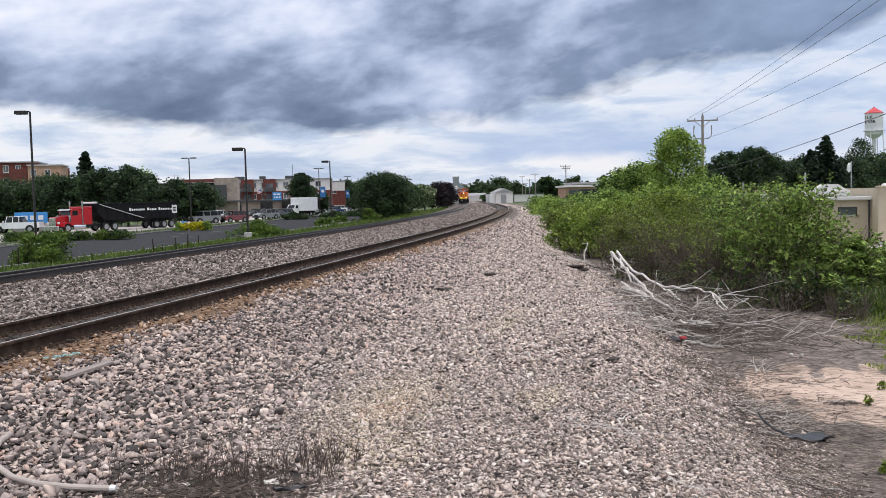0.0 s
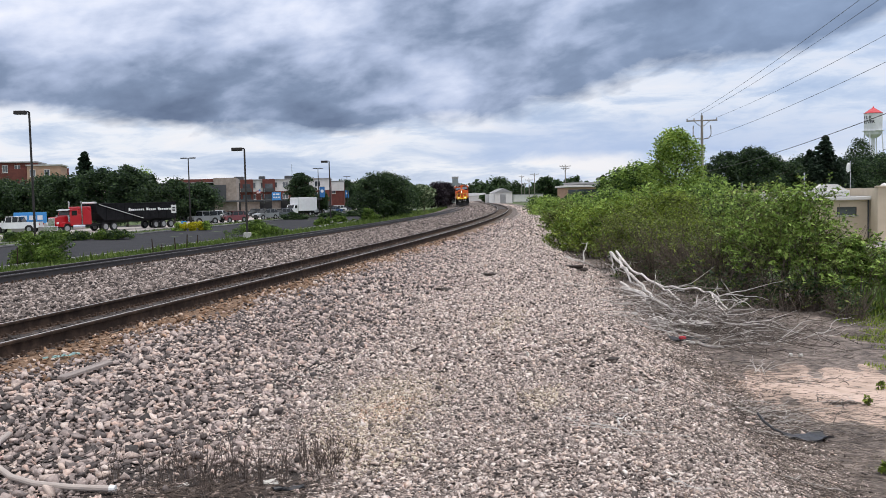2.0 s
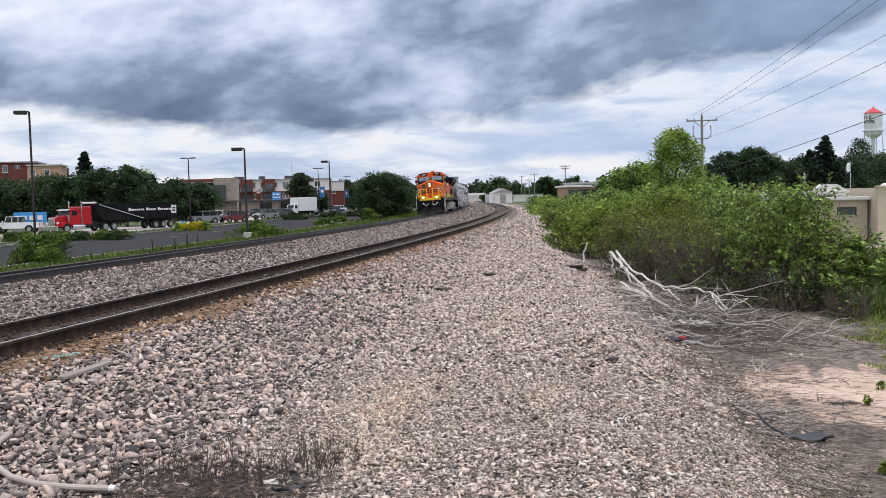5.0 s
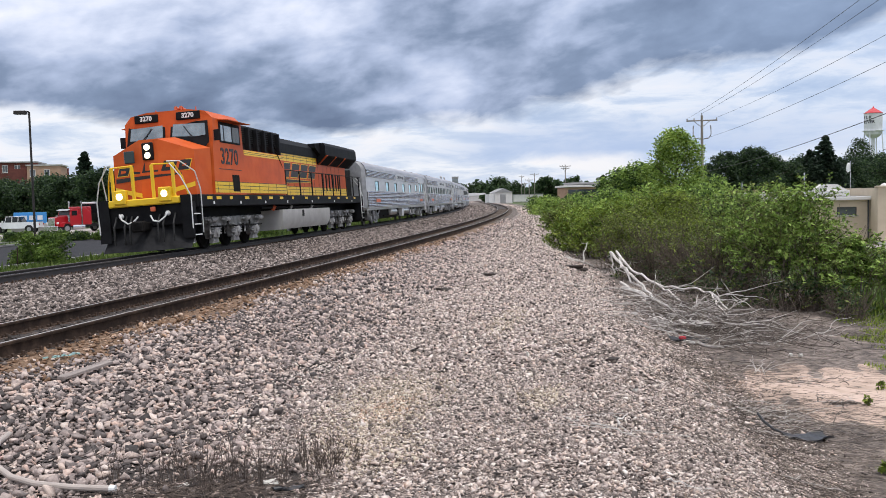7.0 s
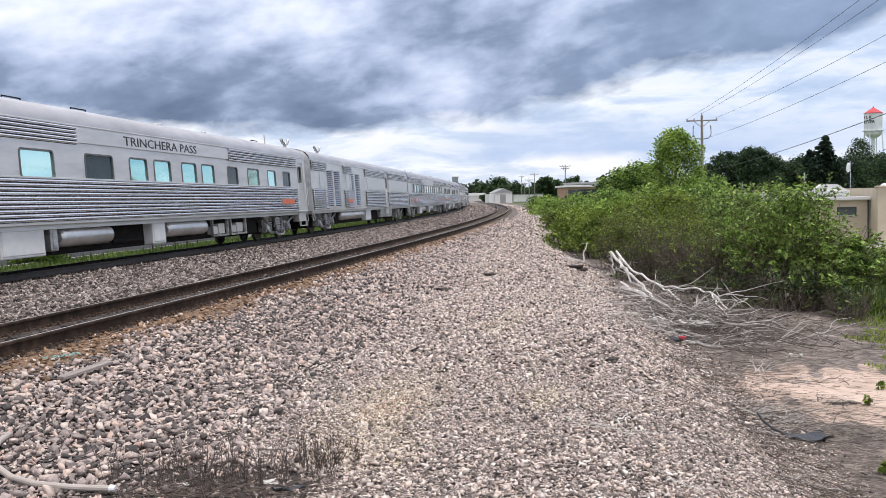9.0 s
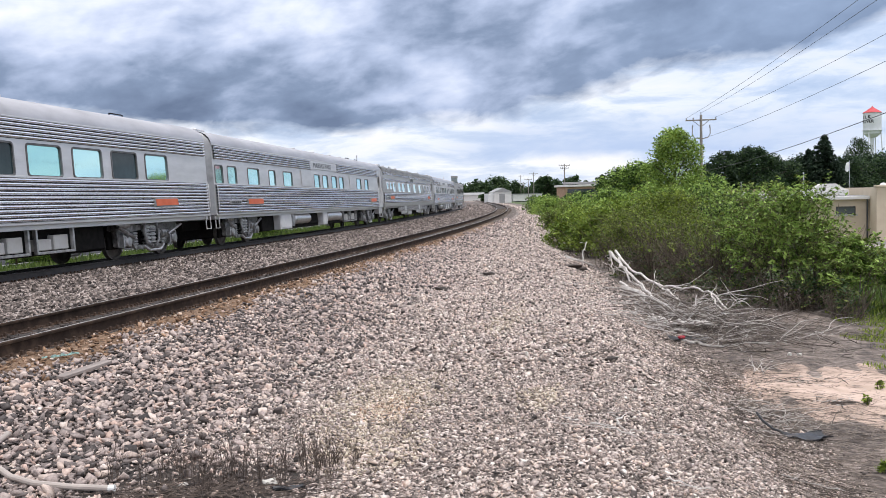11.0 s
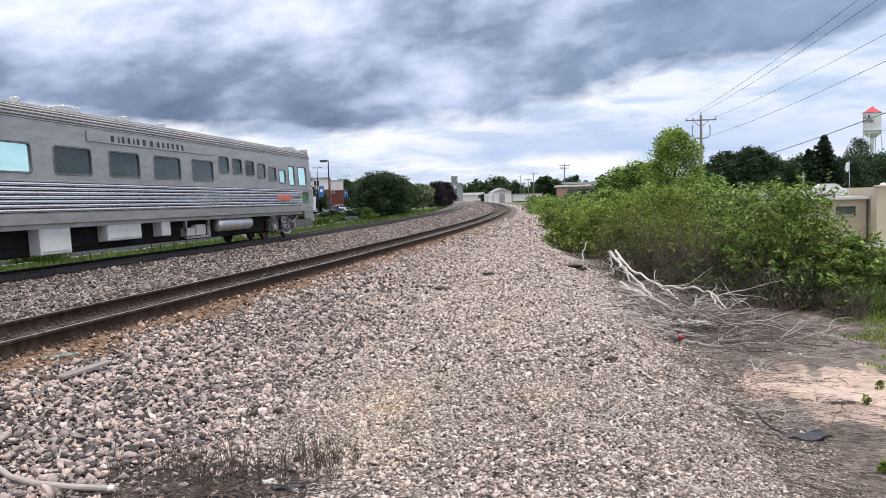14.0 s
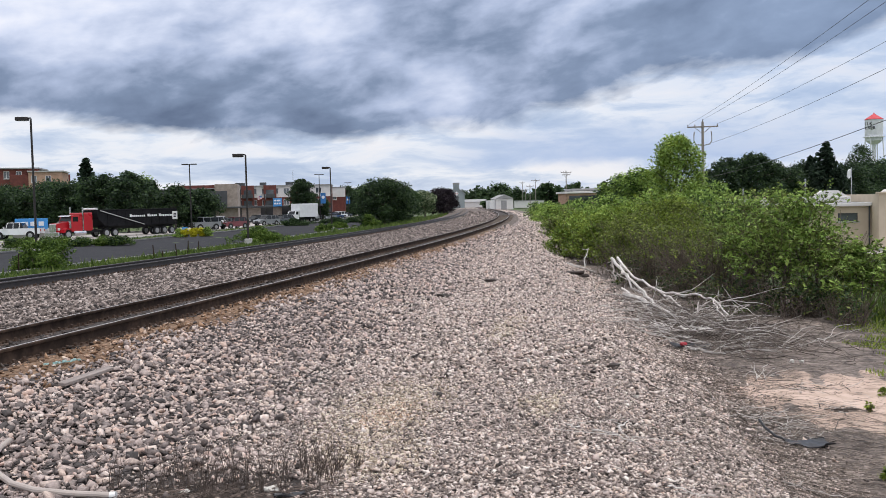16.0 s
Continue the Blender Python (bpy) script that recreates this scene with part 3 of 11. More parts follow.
def pierced(g, x0, x1, z0, z1, y, holes, deep):
    """A wall in the x, z plane at y with rectangular holes and their reveals, deep metres inwards."""
    xs = sorted({x0, x1, *[v for h in holes for v in h[:2]]})
    zs = sorted({z0, z1, *[v for h in holes for v in h[2:]]})
    for a, b in zip(xs, xs[1:]):
        for c, d in zip(zs, zs[1:]):
            mx, mz = (a + b) / 2, (c + d) / 2
            if any(h[0] < mx < h[1] and h[2] < mz < h[3] for h in holes):
                continue
            g.add([(a, y, c), (b, y, c), (b, y, d), (a, y, d)], [(0, 1, 2, 3)])
    k = y - deep if y > 0 else y + deep
    for a, b, c, d in holes:
        ring = [(a, c), (b, c), (b, d), (a, d)]
        g.add([(p, y, q) for p, q in ring] + [(p, k, q) for p, q in ring], [(i, (i + 1) % 4, 4 + (i + 1) % 4, 4 + i) for i in range(4)])


def window_meshes(w, h, glass, rim=None):
    """A rounded frame and its pane, centred, facing +y."""
    key = (round(w, 2), round(h, 2), glass.name, bool(rim))
    if key not in WINDOWS:
        g = Geo()
        r, n = min(0.07, w * 0.2), 3

        def ring(gw, gh, rr, y):
            out = []
            for sx, sz, a0 in ((1, 1, 0), (-1, 1, 90), (-1, -1, 180), (1, -1, 270)):
                for i in range(n + 1):
                    t = radians(a0 + 90 * i / n)
                    out.append((sx * (gw - rr) + rr * math.cos(t), y, sz * (gh - rr) + rr * math.sin(t)))
            return out
        o, m = ring(w / 2 + 0.035, h / 2 + 0.035, r + 0.03, 0.0), ring(w / 2 + 0.028, h / 2 + 0.028, r + 0.025, 0.016)
        i_, b = ring(w / 2 - 0.01, h / 2 - 0.01, r, 0.016), ring(w / 2 - 0.012, h / 2 - 0.012, r, -0.03)
        k = len(o)
        g.v = o + m + i_ + b
        for lev in range(3):
            for j in range(k):
                g.f.append((lev * k + j, lev * k + (j + 1) % k, (lev + 1) * k + (j + 1) % k, (lev + 1) * k + j))
                g.m.append(0)
        fr = g.mesh("window_frame", rim or WINFRAME, 50)
        p = Geo()
        pr = ring(w / 2 + 0.0, h / 2 + 0.0, r, -0.018)
        p.add(pr, [tuple(range(len(pr)))])
        pq = ring(w / 2, h / 2, r, -0.035)
        p.add(pq, [tuple(range(len(pq)))[::-1]])
        pane = p.mesh("pane", glass, 0)
        WINDOWS[key] = fr, pane
    return WINDOWS[key]


WINDOWS = {}
# dark groove colour puts the shade between the ribs into the steel
GROOVE = material("groove_shade", [(0.2, (0.016, 0.015, 0.015)), (0.8, (0.05, 0.048, 0.047))], 4, 0.8, spec=0.2)


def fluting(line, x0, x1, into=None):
    """A fluted sheet whose narrow grooves are coloured dark for the shade between ribs."""
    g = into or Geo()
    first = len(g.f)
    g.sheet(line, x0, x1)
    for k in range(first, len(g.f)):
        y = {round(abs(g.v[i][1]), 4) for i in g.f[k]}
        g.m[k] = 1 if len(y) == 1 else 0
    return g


WINFRAME = material("window_gasket", [(0.2, (0.05, 0.05, 0.05)), (0.8, (0.22, 0.22, 0.22))], 4, 0.5, metal=0.3)


def hang_window(car, u0, u1, z0, z1, side, glass, y=1.5, rim=None):
    fr, pane = window_meshes(u1 - u0, z1 - z0, glass, rim)
    m = pose(HALF - (u0 + u1) / 2, y * side, (z0 + z1) / 2, 0, 0, 0 if side > 0 else 180)
    w = new("window", fr)
    w.parent, w.matrix_basis = car, m
    q = new("pane", pane)
    q.parent = w
    return w


def coil(x, y, z0, z1, r, n=5):
    g = Geo()
    p = (z1 - z0) / n
    for k in range(n):
        g.lathe([(r * 0.72, 0.12 * p), (r, 0.3 * p), (r, 0.62 * p), (r * 0.72, 0.82 * p), (r * 0.72, p)], (x, y, z0 + k * p), "z", 12)
    return g


def wheel_geo(x, r=0.457):
    g = Geo()
    for s_ in (1, -1):
        y = 0.7535 * s_
        g.lathe([(0.09, y - 0.075), (0.16, y - 0.06), (r - 0.1, y - 0.02), (r - 0.06, y - 0.06), (r, y - 0.06), (r, y + 0.05), (r - 0.06, y + 0.06), (r - 0.1, y + 0.02), (0.16, y + 0.07), (0.09, y + 0.08)], (x, 0, r), "y", 28)
    g.rod((x, -1.0, r), (x, 1.0, r), 0.085, n=10)
    return g


def passenger_bogie():
    """Meshes of one four-wheel bogie: name, mesh."""
    out = []
    for x in (-1.3, 1.3):
        out.append(("wheelset", wheel_geo(x).mesh("wheelset", WHEEL)))
    for s_ in (1, -1):
        g = Geo()
        # cast side frame with pedestals and a dropped middle
        line = [(-1.85, 0.80), (-1.80, 0.92), (-1.0, 0.97), (-0.55, 0.90), (0.55, 0.90), (1.0, 0.97), (1.80, 0.92), (1.85, 0.80), (1.62, 0.74), (1.60, 0.36), (1.48, 0.32), (1.46, 0.62), (1.14, 0.62), (1.12, 0.32),
                (1.0, 0.36), (0.96, 0.70), (0.5, 0.74), (-0.5, 0.74), (-0.96, 0.70), (-1.0, 0.36), (-1.12, 0.32), (-1.14, 0.62), (-1.46, 0.62), (-1.48, 0.32), (-1.60, 0.36), (-1.62, 0.74)]
        y = 1.02 * s_
        g.prism(line, y - 0.07, y + 0.07, "y")
        part_y = 1.13 * s_
        # dropped equaliser bar
        eq = [(-1.42, 0.60), (-1.0, 0.60), (-0.72, 0.33), (0.72, 0.33), (1.0, 0.60), (1.42, 0.60), (1.42, 0.50), (1.05, 0.48), (0.78, 0.22), (-0.78, 0.22), (-1.05, 0.48), (-1.42, 0.50)]
        g.prism(eq, part_y - 0.03, part_y + 0.03, "y")
        for x in (-1.3, 1.3):            # journal boxes
            g.box(x - 0.15, x + 0.15, min(y, y + 0.22 * s_), max(y, y + 0.22 * s_), 0.32, 0.62, 0.04)
            g.lathe([(0.02, y + 0.245 * s_), (0.11, y + 0.24 * s_), (0.13, y + 0.20 * s_)], (x, 0, 0.457), "y", 14)
        # bolster hanger and shock absorber
        g.tube([(-0.32, 1.2 * s_, 0.95), (-0.40, 1.24 * s_, 0.70), (-0.34, 1.25 * s_, 0.40), (-0.1, 1.25 * s_, 0.30)], 0.045, 8)
        g.tube([(0.32, 1.2 * s_, 0.95), (0.40, 1.24 * s_, 0.70), (0.34, 1.25 * s_, 0.40), (0.1, 1.25 * s_, 0.30)], 0.045, 8)
        g.rod((0.95, 1.22 * s_, 0.56), (1.75, 1.22 * s_, 0.86), 0.05)
        g.rod((-0.95, 1.22 * s_, 0.66), (-0.35, 1.22 * s_, 0.66), 0.055)
        g.lathe([(0.02, -0.14), (0.12, -0.13), (0.14, 0), (0.12, 0.13), (0.02, 0.14)], (-0.62, 1.2 * s_, 0.62), "x", 14)
        g.box(-0.36, 0.36, 1.1 * s_ - 0.12, 1.1 * s_ + 0.12, 0.24, 0.34, 0.02)
        out.append(("side_frame", g.mesh("side_frame", BOGIEFRAME, 35)))
        for x in (-1.3, 1.3):            # bright bearing covers and their straps
            jg = Geo().lathe([(0.02, y + 0.262 * s_), (0.12, y + 0.258 * s_), (0.14, y + 0.23 * s_), (0.14, y + 0.2 * s_)], (x, 0, 0.457), "y", 16)
            jg.box(x - 0.19, x - 0.15, min(y, y + 0.2 * s_), max(y, y + 0.2 * s_), 0.30, 0.66, 0.01).box(x + 0.15, x + 0.19, min(y, y + 0.2 * s_), max(y, y + 0.2 * s_), 0.30, 0.66, 0.01)
            out.append(("bearing_cover", jg.mesh("bearing_cover", BOGIEGREY, 35)))
        out.append(("damper", Geo().rod((-1.75, 1.26 * s_, 0.84), (-0.9, 1.26 * s_, 0.58), 0.04).mesh("damper", BOGIEGREY, 35)))
        rg = Geo().tube([(-0.55, 1.27 * s_, 0.30), (-0.30, 1.30 * s_, 0.17), (0.30, 1.30 * s_, 0.17), (0.55, 1.27 * s_, 0.30)], 0.04, 8)
        out.append(("brake_cylinder", Geo().lathe([(0.03, -0.24), (0.09, -0.22), (0.10, 0.1), (0.06, 0.16), (0.03, 0.30)], (1.45, 1.2 * s_, 0.9), "x", 12).mesh("brake_cylinder", BOGIEGREY, 35)))
        out.append(("brake_rigging", rg.mesh("brake_rigging", BOGIEGREY, 35)))
        for x in (-0.16, 0.16, 0.78, -0.78):
            z0, z1, r = (0.35, 0.86, 0.125) if abs(x) < 0.5 else (0.34, 0.70, 0.10)
            out.append(("coil_spring", coil(x, 1.14 * s_ if abs(x) < 0.5 else 1.12 * s_, z0, z1, r).mesh("coil_spring", BOGIEGREY, 40)))
    out.append(("bolster", Geo().box(-0.3, 0.3, -1.0, 1.0, 0.5, 0.92, 0.04).mesh("bolster", UNDER)))
    for x in (-1.7, 1.7):
        out.append(("end_beam", Geo().box(x - 0.05, x + 0.05, -0.95, 0.95, 0.72, 0.86, 0.02).mesh("end_beam", UNDER)))
    # added near-black box: the shade behind the side frames
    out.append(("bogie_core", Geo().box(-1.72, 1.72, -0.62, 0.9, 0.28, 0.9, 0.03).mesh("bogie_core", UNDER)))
    return out


BOGIE_MESHES = passenger_bogie()
TANKM = material("bright_air_tank", [(0.2, (0.50, 0.50, 0.50)), (0.8, (0.74, 0.74, 0.74))], 2, 0.35, metal=0.75)
BOXWHITE = material("pale_equipment_box", [(0.2, (0.50, 0.50, 0.50)), (0.8, (0.68, 0.68, 0.685))], 2, 0.5)


def add_bogie(car, u):
    b = new("bogie", None)
    b.parent, b.matrix_basis = car, pose(HALF - u, 0, 0)
    b["label"] = "silver four-wheel bogie with coil springs"
    for name, me in BOGIE_MESHES:
        part(name, me, None, b)


STD = (2.07, 2.67)


def drawn(spec):
    """The places along a car, given for its plain length, drawn out."""
    out = dict(spec)
    for key in ("windows", "doors", "up_gaps", "low_gaps", "plates", "below"):
        if key in spec or key == "below":
            out[key] = [(r[0] * LONG, r[1] * LONG, *r[2:]) for r in spec.get(key, BELOW)]
    out["roof"] = [(u * LONG, kind) for u, kind in spec.get("roof", [])]
    if spec.get("name"):
        n = spec["name"]
        out["name"] = (n[0], n[1] * LONG, n[2] * LONG, *n[3:])
    if "bars" in spec:
        out["bars"] = [v * LONG for v in spec["bars"]]
    return out


def passenger_car(spec):
    old = spec.get("old", False)
    flat, ribbed = (OLDSTEEL, STEEL) if old else (FLATSTEEL, STEEL)
    car = thing("passenger_car", spec["label"], "railway car", group="passenger cars of the train")
    spec = drawn(spec)
    a, b = 0.40, 2 * HALF - 0.40         # body ends
    low0, low1, band1, eave = (1.27, 1.97, 2.82, 3.34) if old else (1.08, 2.06, 2.88, 3.34)
    doors = spec.get("doors", [])
    wins = [(HALF - w[1], HALF - w[0], *(w[2:] or STD)) for w in spec["windows"]]
    g = Geo()
    for s_ in (1, -1):
        y = 1.5 * s_
        doorholes = [(HALF - d1, HALF - d0, 1.22, 3.12) for d0, d1 in doors]
        top = 3.30
        pierced(g, HALF - b, HALF - a, 1.06, top, y, [h for h in wins] + doorholes, 0.05)
        g.add([(HALF - b, y, top), (HALF - a, y, top), (HALF - a, y, eave), (HALF - b, y, eave)], [(0, 1, 2, 3)])
        g.box(HALF - b, HALF - a, y - 0.03, y + 0.025, 1.02, low0 if old else 1.08, 0.012)        # side sill
        g.box(HALF - b, HALF - a, y - 0.02, y + 0.022, low1 - 0.012, low1 + 0.03, 0.008)           # belt rails
        g.box(HALF - b, HALF - a, y - 0.02, y + 0.022, 3.325, 3.36, 0.008)
    # ends: a rounded collar with the diaphragm opening
    for u, d in ((a, 1), (b, -1)):
        x = HALF - u
        prof = [(1.5, 1.06), (1.5, 3.34), (1.42, 3.54), (1.22, 3.73), (0.8, 3.88), (0.35, 3.95), (0, 3.97)]
        if old:
            prof = [(p, 3.34 + max(0, q - 3.34) * 0.86 if q > 3.34 else q) for p, q in prof]
        ring = prof + [(-p, q) for p, q in prof[-2::-1]]
        inner = [(p * 0.86, q) for p, q in ring]
        n = len(ring)
        part("end_panel", Geo().add([(x, p, q) for p, q in ring] + [(x + 0.13 * d, p, q) for p, q in inner], [(i, i + 1, n + i + 1, n + i) for i in range(n - 1)] + [tuple(range(n, 2 * n))]), ENDGREY, car, "grimy grey end wall")
    g.box(HALF - b, HALF - a, -1.42, 1.42, 0.92, 1.06)
    part("body_shell", g, flat, car, "flat stainless steel side panels", smooth=30)
    # roof
    r = Geo()
    prof = [(1.515, 3.34), (1.505, 3.42), (1.45, 3.56), (1.36, 3.67), (1.22, 3.75), (1.02, 3.83), (0.78, 3.90), (0.5, 3.95), (0.25, 3.98), (0, 3.99)]
    if old:
        prof = [(p, 3.34 + (q - 3.34) * 0.86) for p, q in prof]
    line = prof + [(-p, q) for p, q in prof[-2::-1]]
    if old:
        at = [0.0]
        for (p0, q0), (p1, q1) in zip(line, line[1:]):
            at.append(at[-1] + math.hypot(p1 - p0, q1 - q0))
        px_, pz_ = [p for p, q in line], [q for p, q in line]
        ribs, fine = int(at[-1] / 0.085), []
        for k in range(ribs):            # a groove coloured dark for shade, then a flat-topped rib
            for f, h in ((0.0, 0.0), (0.3, 0.0), (0.42, 0.022), (0.88, 0.022)):
                e = (k + f) / ribs * at[-1]
                p, q = float(np.interp(e, at, px_)), float(np.interp(e, at, pz_))
                out = Vector((p * 0.75, q - 2.6)).normalized()
                fine.append((p + out.x * h, q + out.y * h))
        line = fine + [line[-1]]
    r.sheet(line, HALF - b, HALF - a)
    # the roof's groove faces take the painted shade
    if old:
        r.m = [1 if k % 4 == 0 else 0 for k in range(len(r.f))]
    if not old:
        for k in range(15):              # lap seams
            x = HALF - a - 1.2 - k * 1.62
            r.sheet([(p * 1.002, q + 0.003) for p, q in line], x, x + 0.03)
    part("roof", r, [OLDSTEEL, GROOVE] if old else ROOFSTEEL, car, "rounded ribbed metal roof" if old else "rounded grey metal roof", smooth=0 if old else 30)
    # fluting, broken where doors and plates are
    for s_ in (1, -1):
        cuts = sorted([(d0 - 0.08, d1 + 0.08) for d0, d1 in doors] + list(spec.get("low_gaps", [])))
        runs, u = [], a + 0.12
        for c0, c1 in cuts:
            if c0 > u:
                runs.append((u, c0))
            u = c1
        if u < b - 0.1:
            runs.append((u, b - 0.1))
        nlow, nup = (7, 0) if old else (10, 5)
        for u0, u1 in runs:
            if u1 - u0 < 0.3:
                continue
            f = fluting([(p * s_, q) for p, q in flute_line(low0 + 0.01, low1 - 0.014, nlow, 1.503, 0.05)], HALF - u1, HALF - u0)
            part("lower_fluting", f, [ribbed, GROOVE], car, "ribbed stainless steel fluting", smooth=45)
        cuts = sorted([(d0 - 0.08, d1 + 0.08) for d0, d1 in doors] + list(spec.get("up_gaps", [])))
        runs, u = [], a + 0.12
        for c0, c1 in cuts:
            if c0 > u:
                runs.append((u, c0))
            u = max(u, c1)
        if u < b - 0.1:
            runs.append((u, b - 0.1))
        for u0, u1 in runs:
            if u1 - u0 < 0.3 or (old and not spec.get("skirted")):
                continue
            if old:
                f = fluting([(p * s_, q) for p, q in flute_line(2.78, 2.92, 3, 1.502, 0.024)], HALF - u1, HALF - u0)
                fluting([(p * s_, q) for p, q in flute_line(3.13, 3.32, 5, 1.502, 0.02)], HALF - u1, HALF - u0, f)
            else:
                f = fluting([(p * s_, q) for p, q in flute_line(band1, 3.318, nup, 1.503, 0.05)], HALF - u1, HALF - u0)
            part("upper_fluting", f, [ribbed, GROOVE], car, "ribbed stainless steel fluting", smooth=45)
    for s_ in (1, -1):
        for k, w in enumerate(spec["windows"]):
            z0, z1 = w[2:] or STD
            dark = k in spec.get("dark", ())
            hang_window(car, w[0], w[1], z0, z1, s_, DARKGLASS if dark else TEAL, rim=STEEL if spec.get("skirted") else None)
        for d0, d1 in doors:
            dg = Geo()
            pierced(dg, -(d1 - d0) / 2, (d1 - d0) / 2, 1.22, 3.12, 0, [(-0.2, 0.2, 2.3, 2.95)], 0.04)
            d = part("door", dg, flat, car, "stainless vestibule door", pose(HALF - (d0 + d1) / 2, 1.47 * s_, 0, 0, 0, 0 if s_ > 0 else 180))
            fr, pane = window_meshes(0.4, 0.65, DARKGLASS)
            w = new("door_window", fr)
            w.parent, w.matrix_basis = d, pose(0, 0, 2.625)
            q = new("door_pane", pane)
            q.parent, q.matrix_basis = d, pose(0, -0.004, 2.625)
            for x in (-(d1 - d0) / 2 - 0.05, (d1 - d0) / 2 + 0.05):
                part("grab_rail", Geo().tube([(x, 0.03, 1.3), (x, 0.09, 1.36), (x, 0.09, 2.2), (x, 0.03, 2.26)], 0.014), WHITEPAINT, d)
            # step well below
            st = Geo().box(-(d1 - d0) / 2, (d1 - d0) / 2, -0.3, 0.0, 0.62, 1.02, 0.02).box(-(d1 - d0) / 2 + 0.05, (d1 - d0) / 2 - 0.05, -0.02, 0.06, 0.42, 0.46).box(-(d1 - d0) / 2, -(d1 - d0) / 2 + 0.03, -0.02, 0.06, 0.42, 0.64).box((d1 - d0) / 2 - 0.03, (d1 - d0) / 2, -0.02, 0.06, 0.42, 0.64)
            part("step", st, flat, d)
        for (u0, u1, z0, z1, kind) in spec.get("plates", []):
            mat_ = {"sign": PLATEGREY, "name": flat, "panel": spec.get("panel_mat", flat), "ink": PLATEGREY}[kind]
            deep = 0.035 if kind in ("name", "panel") else 0.064
            pg = Geo().box(-(u1 - u0) / 2, (u1 - u0) / 2, 0, deep, z0, z1, 0.006)
            nm = {"sign": "sign_board", "name": "name_board", "panel": "smooth_panel", "ink": "number_plate"}[kind]
            pl = part(nm, pg, mat_, car, "", pose(HALF - (u0 + u1) / 2, 1.5 * s_, 0, 0, 0, 0 if s_ > 0 else 180))
            w = u1 - u0
            if kind == "sign":           # worn mark in orange
                wedge = Geo().prism([(-w * 0.49, z0 + 0.03), (w * 0.47, z0 + 0.015), (w * 0.49, z1 - 0.02), (-w * 0.47, z1 - 0.01)], deep + 0.001, deep + 0.01, "y")
                part("orange_mark", wedge, REDSIGN, pl)
            elif kind == "ink":          # unreadable figures
                for j in range(5):
                    part("bar", Geo().box(-w * 0.38 + j * w * 0.16, -w * 0.38 + j * w * 0.16 + w * 0.1, deep + 0.001, deep + 0.007, z0 + 0.035, z1 - 0.035), INK, pl)
        if spec.get("name"):
            text, u0, u1, zc, size = spec["name"]
            m = pose(HALF - (u0 + u1) / 2, 1.537 * s_, zc, 90, 0, 180 if s_ > 0 else 0)
            if text:
                lettering("lettering", text, size, INK, car, m, "dark car name in capitals", squeeze=spec.get("squeeze", 1.75), bold=0.0)
            else:
                bars = spec["bars"]
                x = u0
                for wd in bars:
                    part("bar", Geo().box(HALF - x - wd * 0.55, HALF - x, 1.536 * s_ - 0.004, 1.536 * s_ + 0.004, zc - 0.08, zc + 0.08), INK, car)
                    x += wd + 0.085
    for u in (3.75, 2 * HALF - 3.75):
        add_bogie(car, u)
    # equipment below the floor
    for k, (u0, u1, kind) in enumerate(spec.get("below", BELOW)):
        x0, x1 = HALF - u1, HALF - u0
        if kind == "tank":
            part("air_tank", Geo().lathe([(0.02, x0), (0.14, x0 + 0.02), (0.22, x0 + 0.1), (0.23, x0 + 0.16), (0.23, x1 - 0.16), (0.22, x1 - 0.1), (0.14, x1 - 0.02), (0.02, x1)], (0, 1.18, 0.72), "x", 18)
                 .box(x0 + 0.3, x0 + 0.35, 1.1, 1.26, 0.74, 1.04).box(x1 - 0.35, x1 - 0.3, 1.1, 1.26, 0.74, 1.04), TANKM, car)
        elif kind == "white":
            part("equipment_box", Geo().box(x0, x1, 0.75, 1.40, 0.34, 0.98, 0.02).box(x0 + 0.05, x1 - 0.05, 1.39, 1.415, 0.40, 0.92, 0.01), BOXWHITE, car)
            if x1 - x0 > 2.2:            # louvred vent
                vent = part("box_vent", Geo().box(x0 + 0.25, x0 + 0.85, 1.41, 1.43, 0.46, 0.88, 0.008), PLATEGREY, car, "grey louvred vent")
                for k2 in range(6):
                    part("slat", Geo().box(x0 + 0.29, x0 + 0.81, 1.428, 1.445, 0.49 + k2 * 0.062, 0.525 + k2 * 0.062), BOGIEFRAME, vent)
        elif kind == "small":
            part("equipment_box", Geo().box(x0, x1, 0.75, 1.40, 0.52, 0.98, 0.02).box(x0 + 0.05, x1 - 0.05, 1.39, 1.412, 0.57, 0.93, 0.01), BOXWHITE, car)
        elif kind == "box":
            part("equipment_box", Geo().box(x0, x1, 0.7, 1.34, 0.42, 1.0, 0.02).box(x0 + 0.06, x1 - 0.06, 1.33, 1.36, 0.48, 0.95, 0.01), BOGIEGREY, car)
        elif kind == "frame":            # open battery frame
            fg = Geo()
            for p, q, c, d in ((x0, x1, 0.36, 0.42), (x0, x1, 0.94, 1.0), (x0, x0 + 0.06, 0.36, 1.0), (x1 - 0.06, x1, 0.36, 1.0)):
                fg.box(p, q, 1.28, 1.38, c, d, 0.008)
            part("battery_frame", fg, BOGIEGREY, car)
            part("battery", Geo().box(x0 + 0.12, (x0 + x1) / 2 - 0.05, 0.9, 1.28, 0.44, 0.78, 0.02).box((x0 + x1) / 2 + 0.05, x1 - 0.12, 0.9, 1.28, 0.44, 0.7, 0.02), TANKGREY, car)
        elif kind == "dark":
            part("underfloor_gear", Geo().box(x0, x1, -1.1, 1.1, 0.36, 0.98, 0.03).rod((x0, 1.15, 0.5), (x1, 1.15, 0.5), 0.06), UNDER, car)
        elif kind == "panel":            # smooth hatch hung below a ribbed skirt
